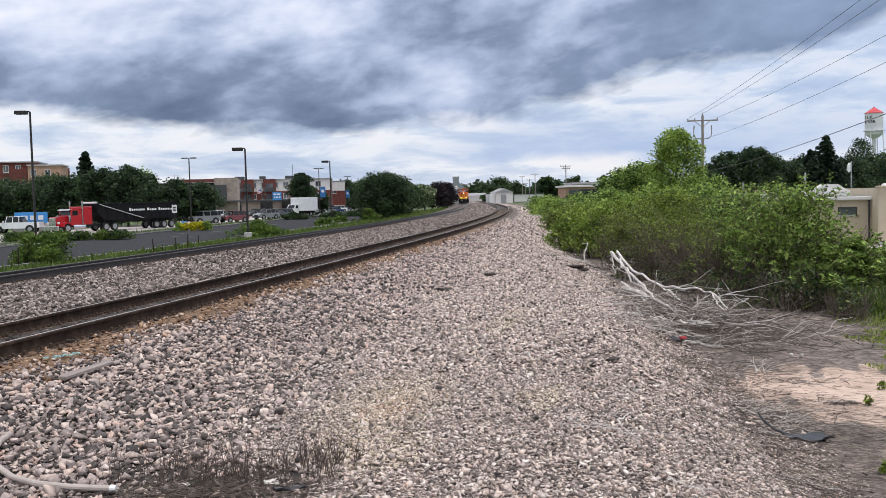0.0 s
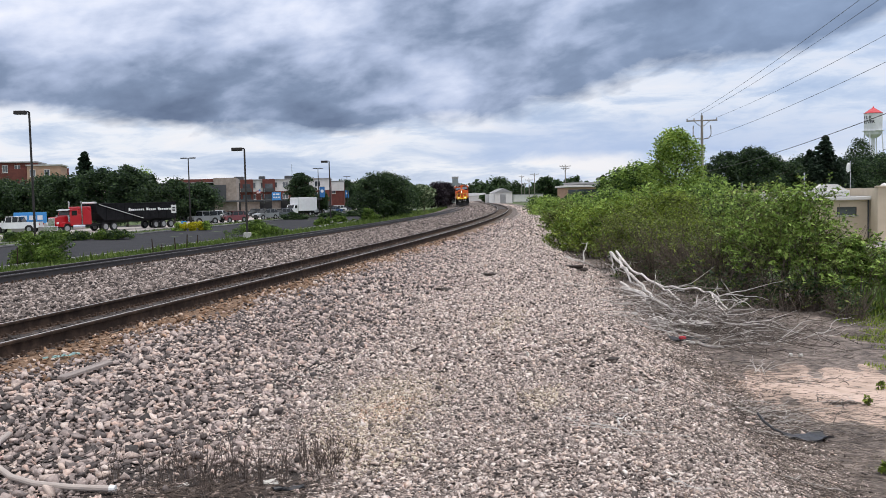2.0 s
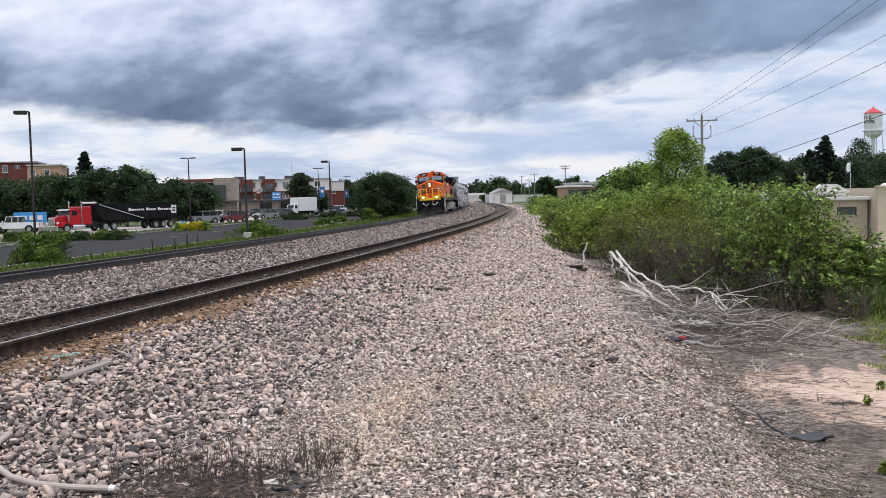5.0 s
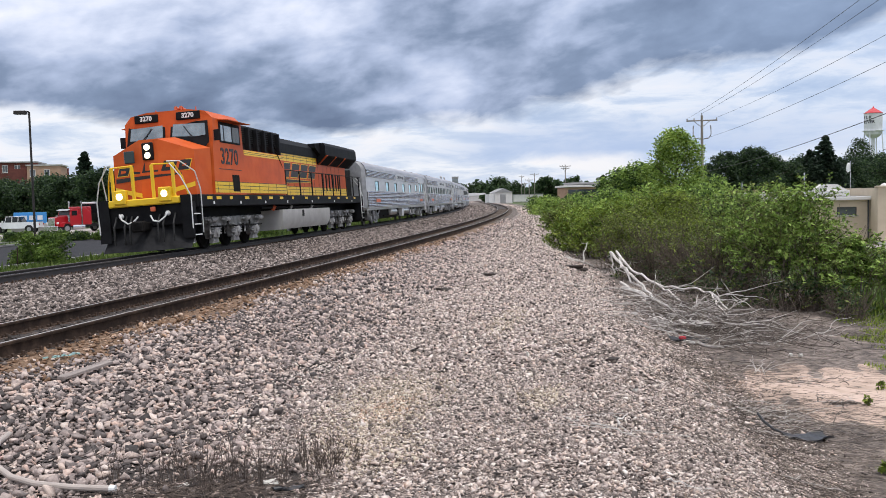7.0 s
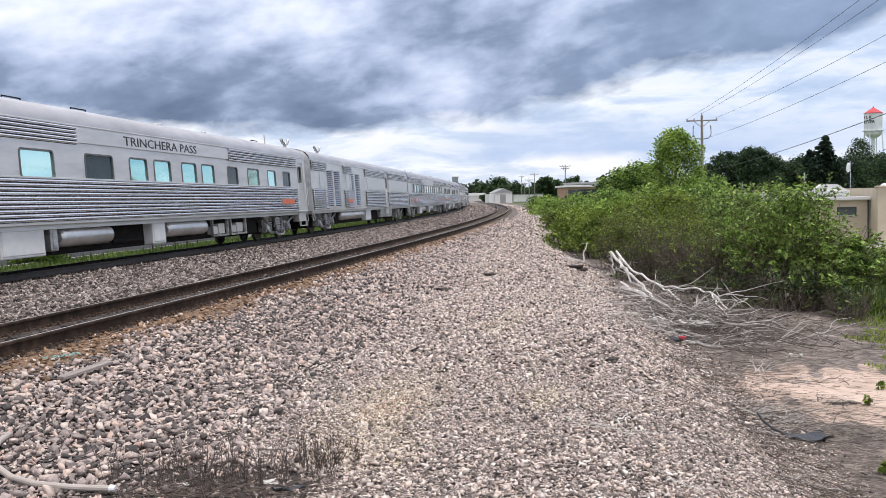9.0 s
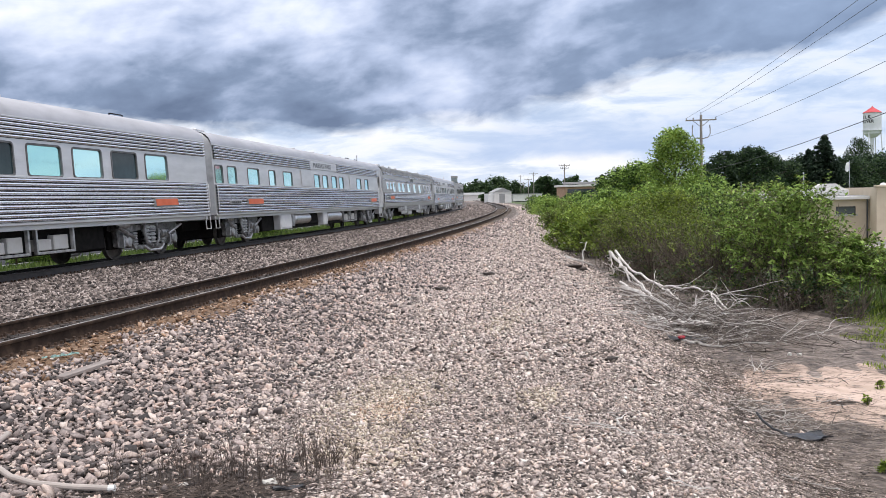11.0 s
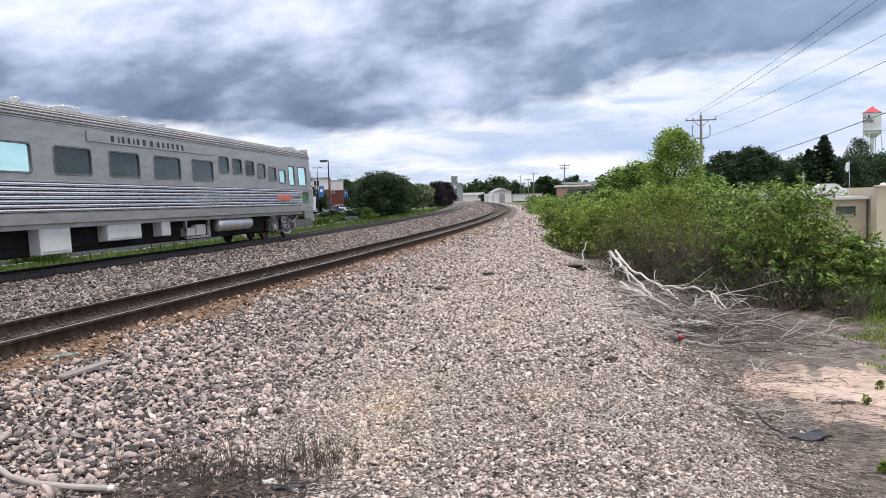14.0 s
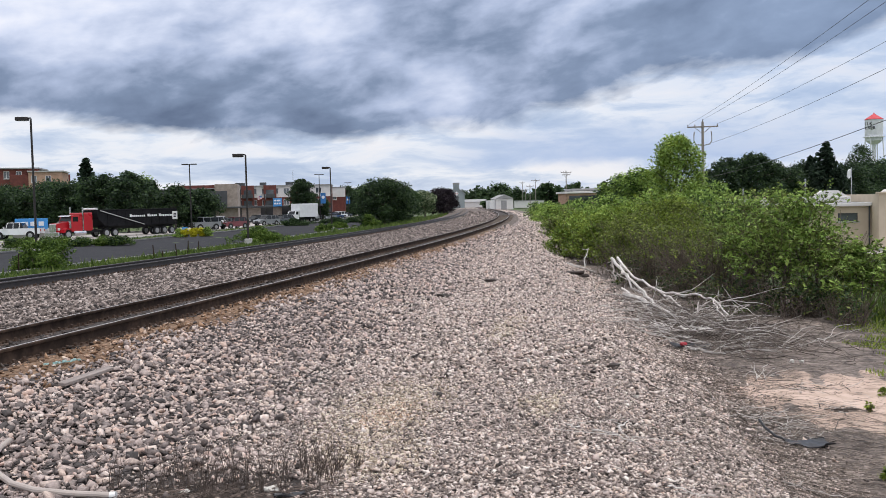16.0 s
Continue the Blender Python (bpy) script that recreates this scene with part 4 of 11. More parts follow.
            part("skirt_hatch", Geo().box(x0, x1, 1.44, 1.50, 0.44, 0.66, 0.012).box(x0 + 0.2, x0 + 1.2, 1.49, 1.512, 0.68, 1.02, 0.008), FLATSTEEL, car)
        elif kind == "skirt":
            part("skirt", Geo().box(x0, x1, 1.42, 1.46, 0.55, 1.04, 0.01), flat, car, "plain steel skirt")
    if spec.get("skirted"):              # finely ribbed skirts, cut away over the bogies
        for s_ in (1, -1):
            for u0, u1, z0, nr in ((a + 0.1, 6.4, 1.04, 4), (6.4, 2 * HALF - 6.4, 0.62, 11), (2 * HALF - 6.4, b - 0.1, 1.04, 4)):
                sk = Geo().box(HALF - u1, HALF - u0, min(1.455 * s_, 1.485 * s_), max(1.455 * s_, 1.485 * s_), z0, 1.27, 0.006)
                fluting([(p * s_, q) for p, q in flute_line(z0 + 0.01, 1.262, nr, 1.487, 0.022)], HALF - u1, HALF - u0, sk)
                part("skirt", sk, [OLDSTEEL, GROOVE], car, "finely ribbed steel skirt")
    # added near-black box that fills the underfloor gap with painted shade
    part("belly_box", Geo().box(-HALF + 6.0, HALF - 6.0, -1.2, 1.12, 0.33, 1.0, 0.03), UNDER, car, "near-black box standing in for underfloor shade")
    part("centre_sill", Geo().box(-HALF + 0.5, HALF - 0.5, -0.25, 0.25, 0.6, 0.95).rod((-HALF + 6, 1.0, 0.55), (HALF - 6, 1.0, 0.55), 0.03).rod((-HALF + 6, 0.8, 0.85), (HALF - 6, 0.8, 0.85), 0.04), UNDER, car)
    for d in (1, -1):
        x = d * (HALF - 0.34)
        dia = Geo()
        for k in range(4):
            dia.box(min(x, x + d * 0.06) + d * k * 0.08, max(x, x + d * 0.06) + d * k * 0.08, -0.62 - 0.02 * (k % 2), 0.62 + 0.02 * (k % 2), 1.05, 3.30 + 0.02 * (k % 2), 0.02)
        part("diaphragm", dia, RUBBER, car, "black rubber gangway bellows")
        part("coupler", Geo().box(min(x - d * 0.3, x + d * 0.36), max(x - d * 0.3, x + d * 0.36), -0.13, 0.13, 0.76, 0.98, 0.03), UNDER, car)
        for s_ in (1, -1):               # grab rails and stirrup at the corners
            xe = d * (HALF - 0.50)
            part("grab_rail", Geo().tube([(xe, 1.51 * s_, 1.25), (xe, 1.58 * s_, 1.3), (xe, 1.58 * s_, 2.0), (xe, 1.51 * s_, 2.05)], 0.014), FLATSTEEL, car)
            part("stirrup", Geo().tube([(xe - 0.16, 1.46 * s_, 1.02), (xe - 0.16, 1.47 * s_, 0.62), (xe + 0.16, 1.47 * s_, 0.62), (xe + 0.16, 1.46 * s_, 1.02)], 0.02), FLATSTEEL, car)
    if spec.get("tail"):                 # closed end of the train: side skirts, ladder and wing plates
        for s_ in (1, -1):
            x, y = HALF - b, 1.47 * s_
            part("end_skirt", Geo().box(x + 0.05, x + 1.25, y - 0.04, y + 0.03, 0.70, 1.05, 0.02), OLDSTEEL, car, "plain dull steel skirt")
            part("ladder", Geo().tube([(x - 0.06, y, 1.02), (x - 0.10, y, 0.64), (x - 0.10, y - 0.3 * s_, 0.64), (x - 0.06, y - 0.3 * s_, 1.02)], 0.018).rod((x - 0.08, y, 0.84), (x - 0.08, y - 0.3 * s_, 0.84), 0.014), FLATSTEEL, car)
            part("wing_plate", Geo().box(x - 0.12, x - 0.07, min(y - 0.35 * s_, y - 0.02 * s_), max(y - 0.35 * s_, y - 0.02 * s_), 3.08, 3.80, 0.015), FLATSTEEL, car, "pale upright end plate")
            part("wing_plate", Geo().box(x - 0.16, x - 0.04, min(y - 0.12 * s_, y + 0.03 * s_), max(y - 0.12 * s_, y + 0.03 * s_), 2.25, 2.82, 0.03), OLDSTEEL, car)
            part("wing_plate", Geo().box(x - 0.22, x - 0.12, min(y - 0.14 * s_, y + 0.02 * s_), max(y - 0.14 * s_, y + 0.02 * s_), 1.35, 2.12, 0.03), OLDSTEEL, car)
    for k, (u, kind) in enumerate(spec.get("roof", [])):
        x = HALF - u
        if kind == "vent":
            part("roof_vent", Geo().box(x - 0.10, x + 0.10, 0.44, 0.64, 3.82, 4.0, 0.02), FLATSTEEL, car)
        elif kind == "mast":
            part("antenna", Geo().rod((x, 0.3, 3.85), (x, 0.3, 4.25), 0.03, 0.025).rod((x, 0.3, 4.25), (x, 0.3, 4.38), 0.045, 0.04), FLATSTEEL, car)
        elif kind == "dome":
            part("satellite_dome", Geo().lathe([(0.3, 3.84), (0.3, 3.98), (0.27, 4.06), (0.2, 4.12), (0.1, 4.15), (0.02, 4.16)], (x, 0.1, 0), "z", 20), BOXWHITE, car)
        elif kind == "horn":             # pair of curved exhaust stacks
            hg = Geo()
            for d in (1, -1):
                hg.tube([(x, 0.2, 3.9), (x, 0.2, 4.08), (x + 0.12 * d, 0.2, 4.2), (x + 0.35 * d, 0.2, 4.24), (x + 0.5 * d, 0.2, 4.34), (x + 0.55 * d, 0.2, 4.4)], 0.07, 8)
            part("exhaust_stack", hg, BOGIEGREY, car, "forked curved exhaust pipe")
        elif kind == "hatch":
            part("roof_hatch", Geo().box(x - 0.4, x + 0.4, 0.5, 0.95, 3.70, 3.93, 0.03), FLATSTEEL, car)
        elif kind == "rail":
            part("roof_rail", Geo().tube([(x - 0.35, 0.55, 3.85), (x - 0.35, 0.55, 4.0), (x + 0.35, 0.55, 4.0), (x + 0.35, 0.55, 3.85)], 0.018), BLACK, car)
    return car


BELOW = [(6.6, 8.0, "white"), (8.3, 8.55, "box"), (8.7, 10.8, "tank"), (11.0, 12.4, "dark"), (12.6, 13.3, "white"), (13.6, 16.1, "tank"), (16.4, 17.6, "frame"), (17.8, 19.1, "frame")]
VENTS = [(1.0, "vent"), (5.5, "rail"), (9.0, "rail"), (13.5, "vent"), (18.0, "vent"), (22.5, "rail")]


def generator_sides(car):
    """Louvred bays, smooth panels and a door on the generator car."""
    for s_ in (1, -1):
        for u0, u1 in ((3.05, 4.55), (4.65, 6.15), (8.15, 9.6), (9.7, 11.15)):
            fr = Geo()
            for p, q, c, d in ((u0, u1, 1.16, 1.22), (u0, u1, 2.98, 3.04), (u0, u0 + 0.07, 1.22, 2.98), (u1 - 0.07, u1, 1.22, 2.98)):
                fr.box(HALF - q, HALF - p, 1.5 * s_ - 0.04, 1.5 * s_ + 0.04, c, d, 0.006)
            bay = part("louvre_bay", fr, FLATSTEEL, car, "louvred ventilation bay")
            back = Geo().box(HALF - u1 + 0.07, HALF - u0 - 0.07, 1.5 * s_ - 0.01, 1.5 * s_ + 0.004, 1.22, 2.98)
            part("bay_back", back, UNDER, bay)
            for k in range(18):
                z = 1.26 + k * 0.097
                sl = Geo().prism([(1.505 * s_, z + 0.06), (1.545 * s_, z), (1.55 * s_, z + 0.012), (1.51 * s_, z + 0.075)], HALF - u1 + 0.07, HALF - u0 - 0.07)
                part("slat", sl, STEEL, bay)


TALL = (2.07, 2.68)             # windows of the dull grey car
CAR_SPECS = [
    dict(label="silver fluted passenger car with teal windows, behind the locomotive", windows=[(3.0, 4.1), (6.45, 7.5), (9.6, 10.6), (12.85, 13.95), (15.9, 17.0), (19.05, 20.2, 2.2, 2.72), (21.2, 22.2, 2.12, 2.86), (22.6, 23.65, 2.12, 2.86)],
         doors=[(24.15, 25.0)], up_gaps=[(10.3, 14.0), (20.9, 24.1)], low_gaps=[], plates=[(10.3, 14.0, 2.93, 3.27, "name"), (2.7, 4.05, 1.36, 1.58, "sign"), (21.2, 22.5, 1.36, 1.58, "sign"), (22.8, 23.7, 1.40, 1.54, "ink")],
         name=("CAJON PASS", 10.6, 13.7, 3.10, 0.30), roof=[(1.1, "vent"), (1.6, "rail"), (4.5, "vent"), (20.5, "rail"), (22.0, "dome"), (24.0, "rail")],
         below=[(6.6, 8.2, "dark")] + BELOW[2:]),
    dict(label="silver fluted sleeping car with a row of teal windows", windows=[(0.5, 1.1), (1.5, 2.3), (3.25, 4.3), (5.4, 6.15), (7.3, 8.4), (9.6, 10.75), (11.55, 12.4), (12.8, 13.7), (14.4, 15.3), (15.7, 16.55), (17.6, 18.4), (19.3, 20.3), (21.2, 22.0), (22.85, 23.6)],
         dark=(5, 10, 13), doors=[(24.5, 25.3)], up_gaps=[(9.3, 17.7)], plates=[(9.3, 17.7, 2.93, 3.27, "name"), (2.9, 4.4, 1.36, 1.58, "sign"), (22.4, 23.8, 1.36, 1.58, "sign"), (0.9, 1.8, 1.58, 1.74, "ink")],
         name=("TRINCHERA PASS", 11.3, 15.4, 3.10, 0.34), roof=[(1.0, "vent"), (8.5, "rail"), (11.0, "rail"), (15.0, "vent"), (18.0, "vent"), (24.3, "mast"), (22.5, "rail")]),
    dict(label="silver generator car with louvred bays and forked exhausts", windows=[], low_gaps=[(3.0, 6.2), (8.1, 11.2)], up_gaps=[(3.0, 6.2), (8.1, 11.2)],
         plates=[(1.7, 2.9, 2.1, 2.82, "panel"), (6.7, 7.8, 2.1, 2.82, "panel"), (11.7, 16.8, 2.1, 2.84, "panel"), (18.2, 24.9, 2.1, 2.84, "panel"), (6.7, 7.7, 1.36, 1.58, "sign")], panel_mat=FLATSTEEL,
         doors=[(17.1, 17.9)], roof=[(1.1, "horn"), (6.3, "horn")], gen=True,
         below=[(5.9, 8.4, "tank"), (8.6, 11.0, "tank"), (11.3, 12.6, "white"), (13.0, 15.5, "dark"), (15.7, 17.8, "box"), (18.0, 19.6, "box")]),
    dict(label="silver fluted coach with a long row of closely set windows", windows=[(2.4 + k * 1.52, 3.5 + k * 1.52, 2.10, 2.78) for k in range(14)], dark=(0, 3, 4, 9, 12), up_gaps=[(9.4, 16.6)],
         plates=[(9.4, 16.6, 2.95, 3.22, "name"), (2.6, 4.0, 1.36, 1.58, "sign"), (22.4, 23.6, 1.36, 1.58, "sign")], roof=VENTS),
    dict(label="silver fluted sleeping car with teal windows and blank panels", windows=[(0.5, 1.1), (1.5, 2.25), (3.3, 4.4), (5.45, 6.15), (7.1, 8.2), (11.3, 12.15), (12.65, 13.5), (14.2, 15.1), (15.55, 16.4), (19.2, 20.2), (21.1, 21.95)],
         doors=[(24.5, 25.3)], up_gaps=[(10.8, 15.1)], plates=[(10.8, 15.1, 2.93, 3.27, "name"), (3.0, 4.5, 1.36, 1.58, "sign"), (22.2, 23.6, 1.36, 1.58, "sign"), (1.4, 2.4, 1.38, 1.52, "ink"), (9.4, 10.8, 2.12, 2.84, "panel"), (17.6, 18.4, 2.12, 2.84, "panel")],
         name=("MARIAS PASS", 10.9, 14.4, 3.10, 0.33), roof=[(0.9, "hatch"), (11.5, "vent"), (14.5, "vent"), (17.5, "vent"), (19.5, "vent"), (21.2, "rail"), (23.2, "rail"), (24.6, "mast")]),
    dict(label="dull grey stainless car with ribbed roof and teal windows", old=True, skirted=True, windows=[(1.7, 2.35, 2.22, 2.64), (2.9, 3.55, 2.22, 2.64), (4.05, 4.9, *TALL), (6.15, 7.3, *TALL), (7.85, 8.98, *TALL), (10.38, 11.65, *TALL), (13.4, 14.68, *TALL), (16.3, 17.6, *TALL), (19.28, 20.5, *TALL), (21.43, 22.45, *TALL), (23.08, 24.05, *TALL)],
         dark=(8, 9, 10), plates=[(1.2, 2.0, 1.56, 1.70, "ink"), (2.6, 4.0, 1.52, 1.74, "sign"), (21.4, 22.8, 1.52, 1.74, "sign")], doors=[(24.6, 25.3)],
         name=("TOPEKA", 11.5, 13.3, 2.98, 0.27), roof=[(2.5, "hatch"), (6.0, "vent"), (8.5, "rail"), (11.0, "vent"), (17.0, "vent"), (20.5, "hatch"), (23.0, "rail")],
         below=[(6.9, 9.4, "panel"), (10.2, 11.1, "white"), (11.2, 12.1, "white"), (14.3, 16.6, "panel"), (17.6, 18.6, "white"), (12.5, 14.2, "dark")]),
    dict(label="silver fluted dining car with wide teal and dark windows", windows=[(2.65, 4.1), (4.63, 6.0), (6.55, 7.93), (8.48, 9.9), (10.35, 11.8), (12.37, 13.75), (14.95, 15.7), (17.2, 17.9), (19.0, 19.75), (20.7, 21.6), (22.7, 23.45), (24.2, 24.75)],
         dark=(0, 1, 2, 3, 4, 9), up_gaps=[(7.6, 16.0)], plates=[(7.6, 16.0, 2.96, 3.30, "name"), (3.3, 4.6, 1.38, 1.58, "sign"), (21.0, 22.4, 1.38, 1.58, "sign")],
         name=("", 9.9, 13.4, 3.15, 0.36), bars=[0.2, 0.22, 0.2, 0.22, 0.18, 0.22, 0.22, 0.22, 0.22, 0.2, 0.22], roof=[(1.2, "hatch"), (5.0, "vent"), (9.3, "dome"), (14.5, "hatch"), (16.5, "vent"), (18.0, "rail"), (23.4, "hatch"), (24.9, "mast")],
         below=[(5.8, 7.2, "dark"), (7.6, 10.0, "tank"), (10.4, 11.8, "box"), (12.1, 13.3, "frame"), (13.5, 14.4, "white"), (14.6, 15.7, "frame"), (15.9, 18.2, "white"), (18.3, 19.9, "skirt")]),
    dict(label="dull grey stainless observation car with ribbed roof at the train's end", old=True, windows=[(5.4, 6.8, 2.16, 2.78), (7.6, 9.0, 2.16, 2.78), (9.8, 11.2, 2.16, 2.78), (12.0, 13.5, 2.16, 2.78), (14.3, 15.7, 2.16, 2.78), (16.2, 16.95, 2.46, 2.98), (17.3, 18.05, 2.44, 2.96), (18.4, 19.15, 2.42, 2.94),
                  (19.5, 20.25, 2.36, 2.88), (20.6, 21.35, 2.28, 2.80), (21.7, 22.4, 2.22, 2.72), (22.8, 23.5, 2.14, 2.92), (23.95, 25.0, 2.14, 2.92), (24.3, 25.05, 1.44, 1.84)], dark=(1, 2, 3, 4, 5, 6, 7, 8, 9),
         tail=True, low_gaps=[(24.12, 25.6)], doors=[(0.9, 1.6)], plates=[(8.9, 15.8, 2.98, 3.24, "name"), (3.7, 5.1, 1.55, 1.77, "sign"), (21.2, 22.7, 1.50, 1.72, "sign"), (22.95, 23.9, 1.56, 1.70, "ink")],
         name=("", 9.9, 14.6, 3.11, 0.34), bars=[0.26, 0.1, 0.2, 0.2, 0.1, 0.22, 0.26, 0.0, 0.22, 0.0, 0.2, 0.2, 0.2, 0.22, 0.22, 0.22], roof=[(0.8, "dome"), (5.0, "vent"), (6.4, "vent"), (7.8, "vent"), (9.3, "hatch"), (12.3, "vent"), (14.4, "vent"), (25.2, "hatch")],
         below=[(7.0, 8.1, "white"), (9.6, 11.2, "small"), (12.3, 12.8, "small"), (8.3, 9.3, "dark"), (13.8, 15.4, "frame"), (16.2, 19.0, "tank")]),
]

CARS = []
for spec in CAR_SPECS:
    CARS.append(passenger_car(spec))
    if spec.get("gen"):
        generator_sides(CARS[-1])
# ---------------------------------------------------------------- locomotive


def LX(u):
    """Station behind the front coupler to the locomotive's own x."""
    return (11.45 - u) * 1.12


LOCOGREY = material("dusty_grey_casting", [(0.2, (0.11, 0.107, 0.103)), (0.8, (0.42, 0.41, 0.40))], 5, 0.55, bump=0.002, bump_scale=18)
BOGIEDARK = material("grimy_grey_casting", [(0.2, (0.07, 0.067, 0.063)), (0.8, (0.30, 0.292, 0.28))], 5, 0.6, bump=0.002, bump_scale=18)


def three_axle_bogie(parent, u):
    b = new("bogie", None)
    b.parent, b.matrix_basis = parent, pose(LX(u), 0, 0)
    b["label"] = "grey three-axle bogie with black wheels"
    for x in (-1.95, 0.0, 1.95):
        part("wheelset", wheel_geo(x, 0.53), UNDER, b)
    for s_ in (1, -1):
        y = 1.06 * s_
        line = [(-2.75, 0.86), (-2.6, 1.02), (2.6, 1.02), (2.75, 0.86), (2.45, 0.78), (2.36, 0.34), (2.2, 0.30), (2.18, 0.66), (1.72, 0.66), (1.70, 0.30), (1.54, 0.34), (1.42, 0.74), (0.42, 0.74), (0.40, 0.34), (0.24, 0.30), (0.22, 0.66),
                (-0.22, 0.66), (-0.24, 0.30), (-0.40, 0.34), (-0.42, 0.74), (-1.42, 0.74), (-1.54, 0.34), (-1.70, 0.30), (-1.72, 0.66), (-2.18, 0.66), (-2.2, 0.30), (-2.36, 0.34), (-2.45, 0.78)]
        part("side_frame", Geo().prism(line, y - 0.09, y + 0.09, "y"), BOGIEDARK, b)
        for x in (-1.95, 0.0, 1.95):
            g = Geo().box(x - 0.2, x + 0.2, min(y, y + 0.2 * s_), max(y, y + 0.2 * s_), 0.3, 0.72, 0.05)
            g.lathe([(0.02, y + 0.25 * s_), (0.13, y + 0.24 * s_), (0.16, y + 0.18 * s_)], (x, 0, 0.53), "y", 14)
            g.prism([(x - 0.26, 0.16), (x + 0.26, 0.16), (x + 0.2, 0.34), (x - 0.2, 0.34)], y - 0.02, y + 0.12, "y")
            part("axle_box", g, LOCOGREY, b)
            for dx in (-0.34, 0.34):
                part("coil_spring", coil(x + dx, y + 0.12 * s_, 0.42, 0.78, 0.085, 4), LOCOGREY, b)
        for x in (-2.3, -0.95, 1.0, 2.3):          # brake cylinders
            part("brake_cylinder", Geo().lathe([(0.02, -0.30), (0.10, -0.29), (0.11, -0.24), (0.085, -0.2), (0.085, 0.12), (0.11, 0.14), (0.11, 0.2), (0.04, 0.22), (0.03, 0.42)], (x, y + 0.18 * s_, 0.92), "x", 14).rod((x, y + 0.1 * s_, 0.8), (x + 0.3, y + 0.2 * s_, 0.45), 0.03), LOCOGREY, b)
        part("brake_rigging", Geo().rod((-2.5, y + 0.2 * s_, 0.66), (2.5, y + 0.2 * s_, 0.70), 0.025).tube([(-1.2, y + 0.18 * s_, 1.0), (-1.1, y + 0.24 * s_, 0.7), (-0.8, y + 0.22 * s_, 0.5)], 0.03).tube([(0.9, y + 0.18 * s_, 1.0), (1.1, y + 0.26 * s_, 0.75), (1.3, y + 0.22 * s_, 0.5)], 0.03), UNDER, b)
    part("frame_beam", Geo().box(-2.4, 2.4, -0.9, 0.9, 0.6, 1.0), UNDER, b)


def slant_marks(parent, m, w, h, count, mat, yellow):
    """A worn company mark on a side: slanted dark blocks over a long wedge, each edged in yellow."""
    holder = new("painted_mark", None)
    holder.parent, holder.matrix_basis = parent, m
    cell = w / count
    lean = cell * 0.30
    for k in range(count):
        x0 = -w / 2 + k * cell
        for grow, mt, d, nm in ((0.028, yellow, 0.003, "mark_edge"), (0.0, mat, 0.006, "mark_block")):
            a = [(x0 + lean - grow, -grow), (x0 + lean + cell * 0.80 + grow, -grow), (x0 + cell * 0.80 + grow, h + grow), (x0 - grow, h + grow)]
            part(nm, Geo().prism(a, 0.0, d, "y"), mt, holder)
        part("mark_slot", Geo().prism([(x0 + lean * 0.56 + 0.06, h * 0.44), (x0 + lean * 0.56 + cell * 0.74, h * 0.44), (x0 + lean * 0.46 + cell * 0.74, h * 0.54), (x0 + lean * 0.46 + 0.06, h * 0.54)], 0.004, 0.009, "y"), ORANGE, holder)
    for grow, mt, d, nm in ((0.02, yellow, 0.003, "mark_edge"), (0.0, mat, 0.006, "mark_wedge")):
        part(nm, Geo().prism([(-w * 0.30, -h * 0.30 - grow), (w * 0.56 + grow * 2, -h * 0.46 - grow), (w * 0.52 + grow * 2, -h * 0.16 + grow), (-w * 0.30, -h * 0.22 + grow)], 0.0, d, "y"), mt, holder)


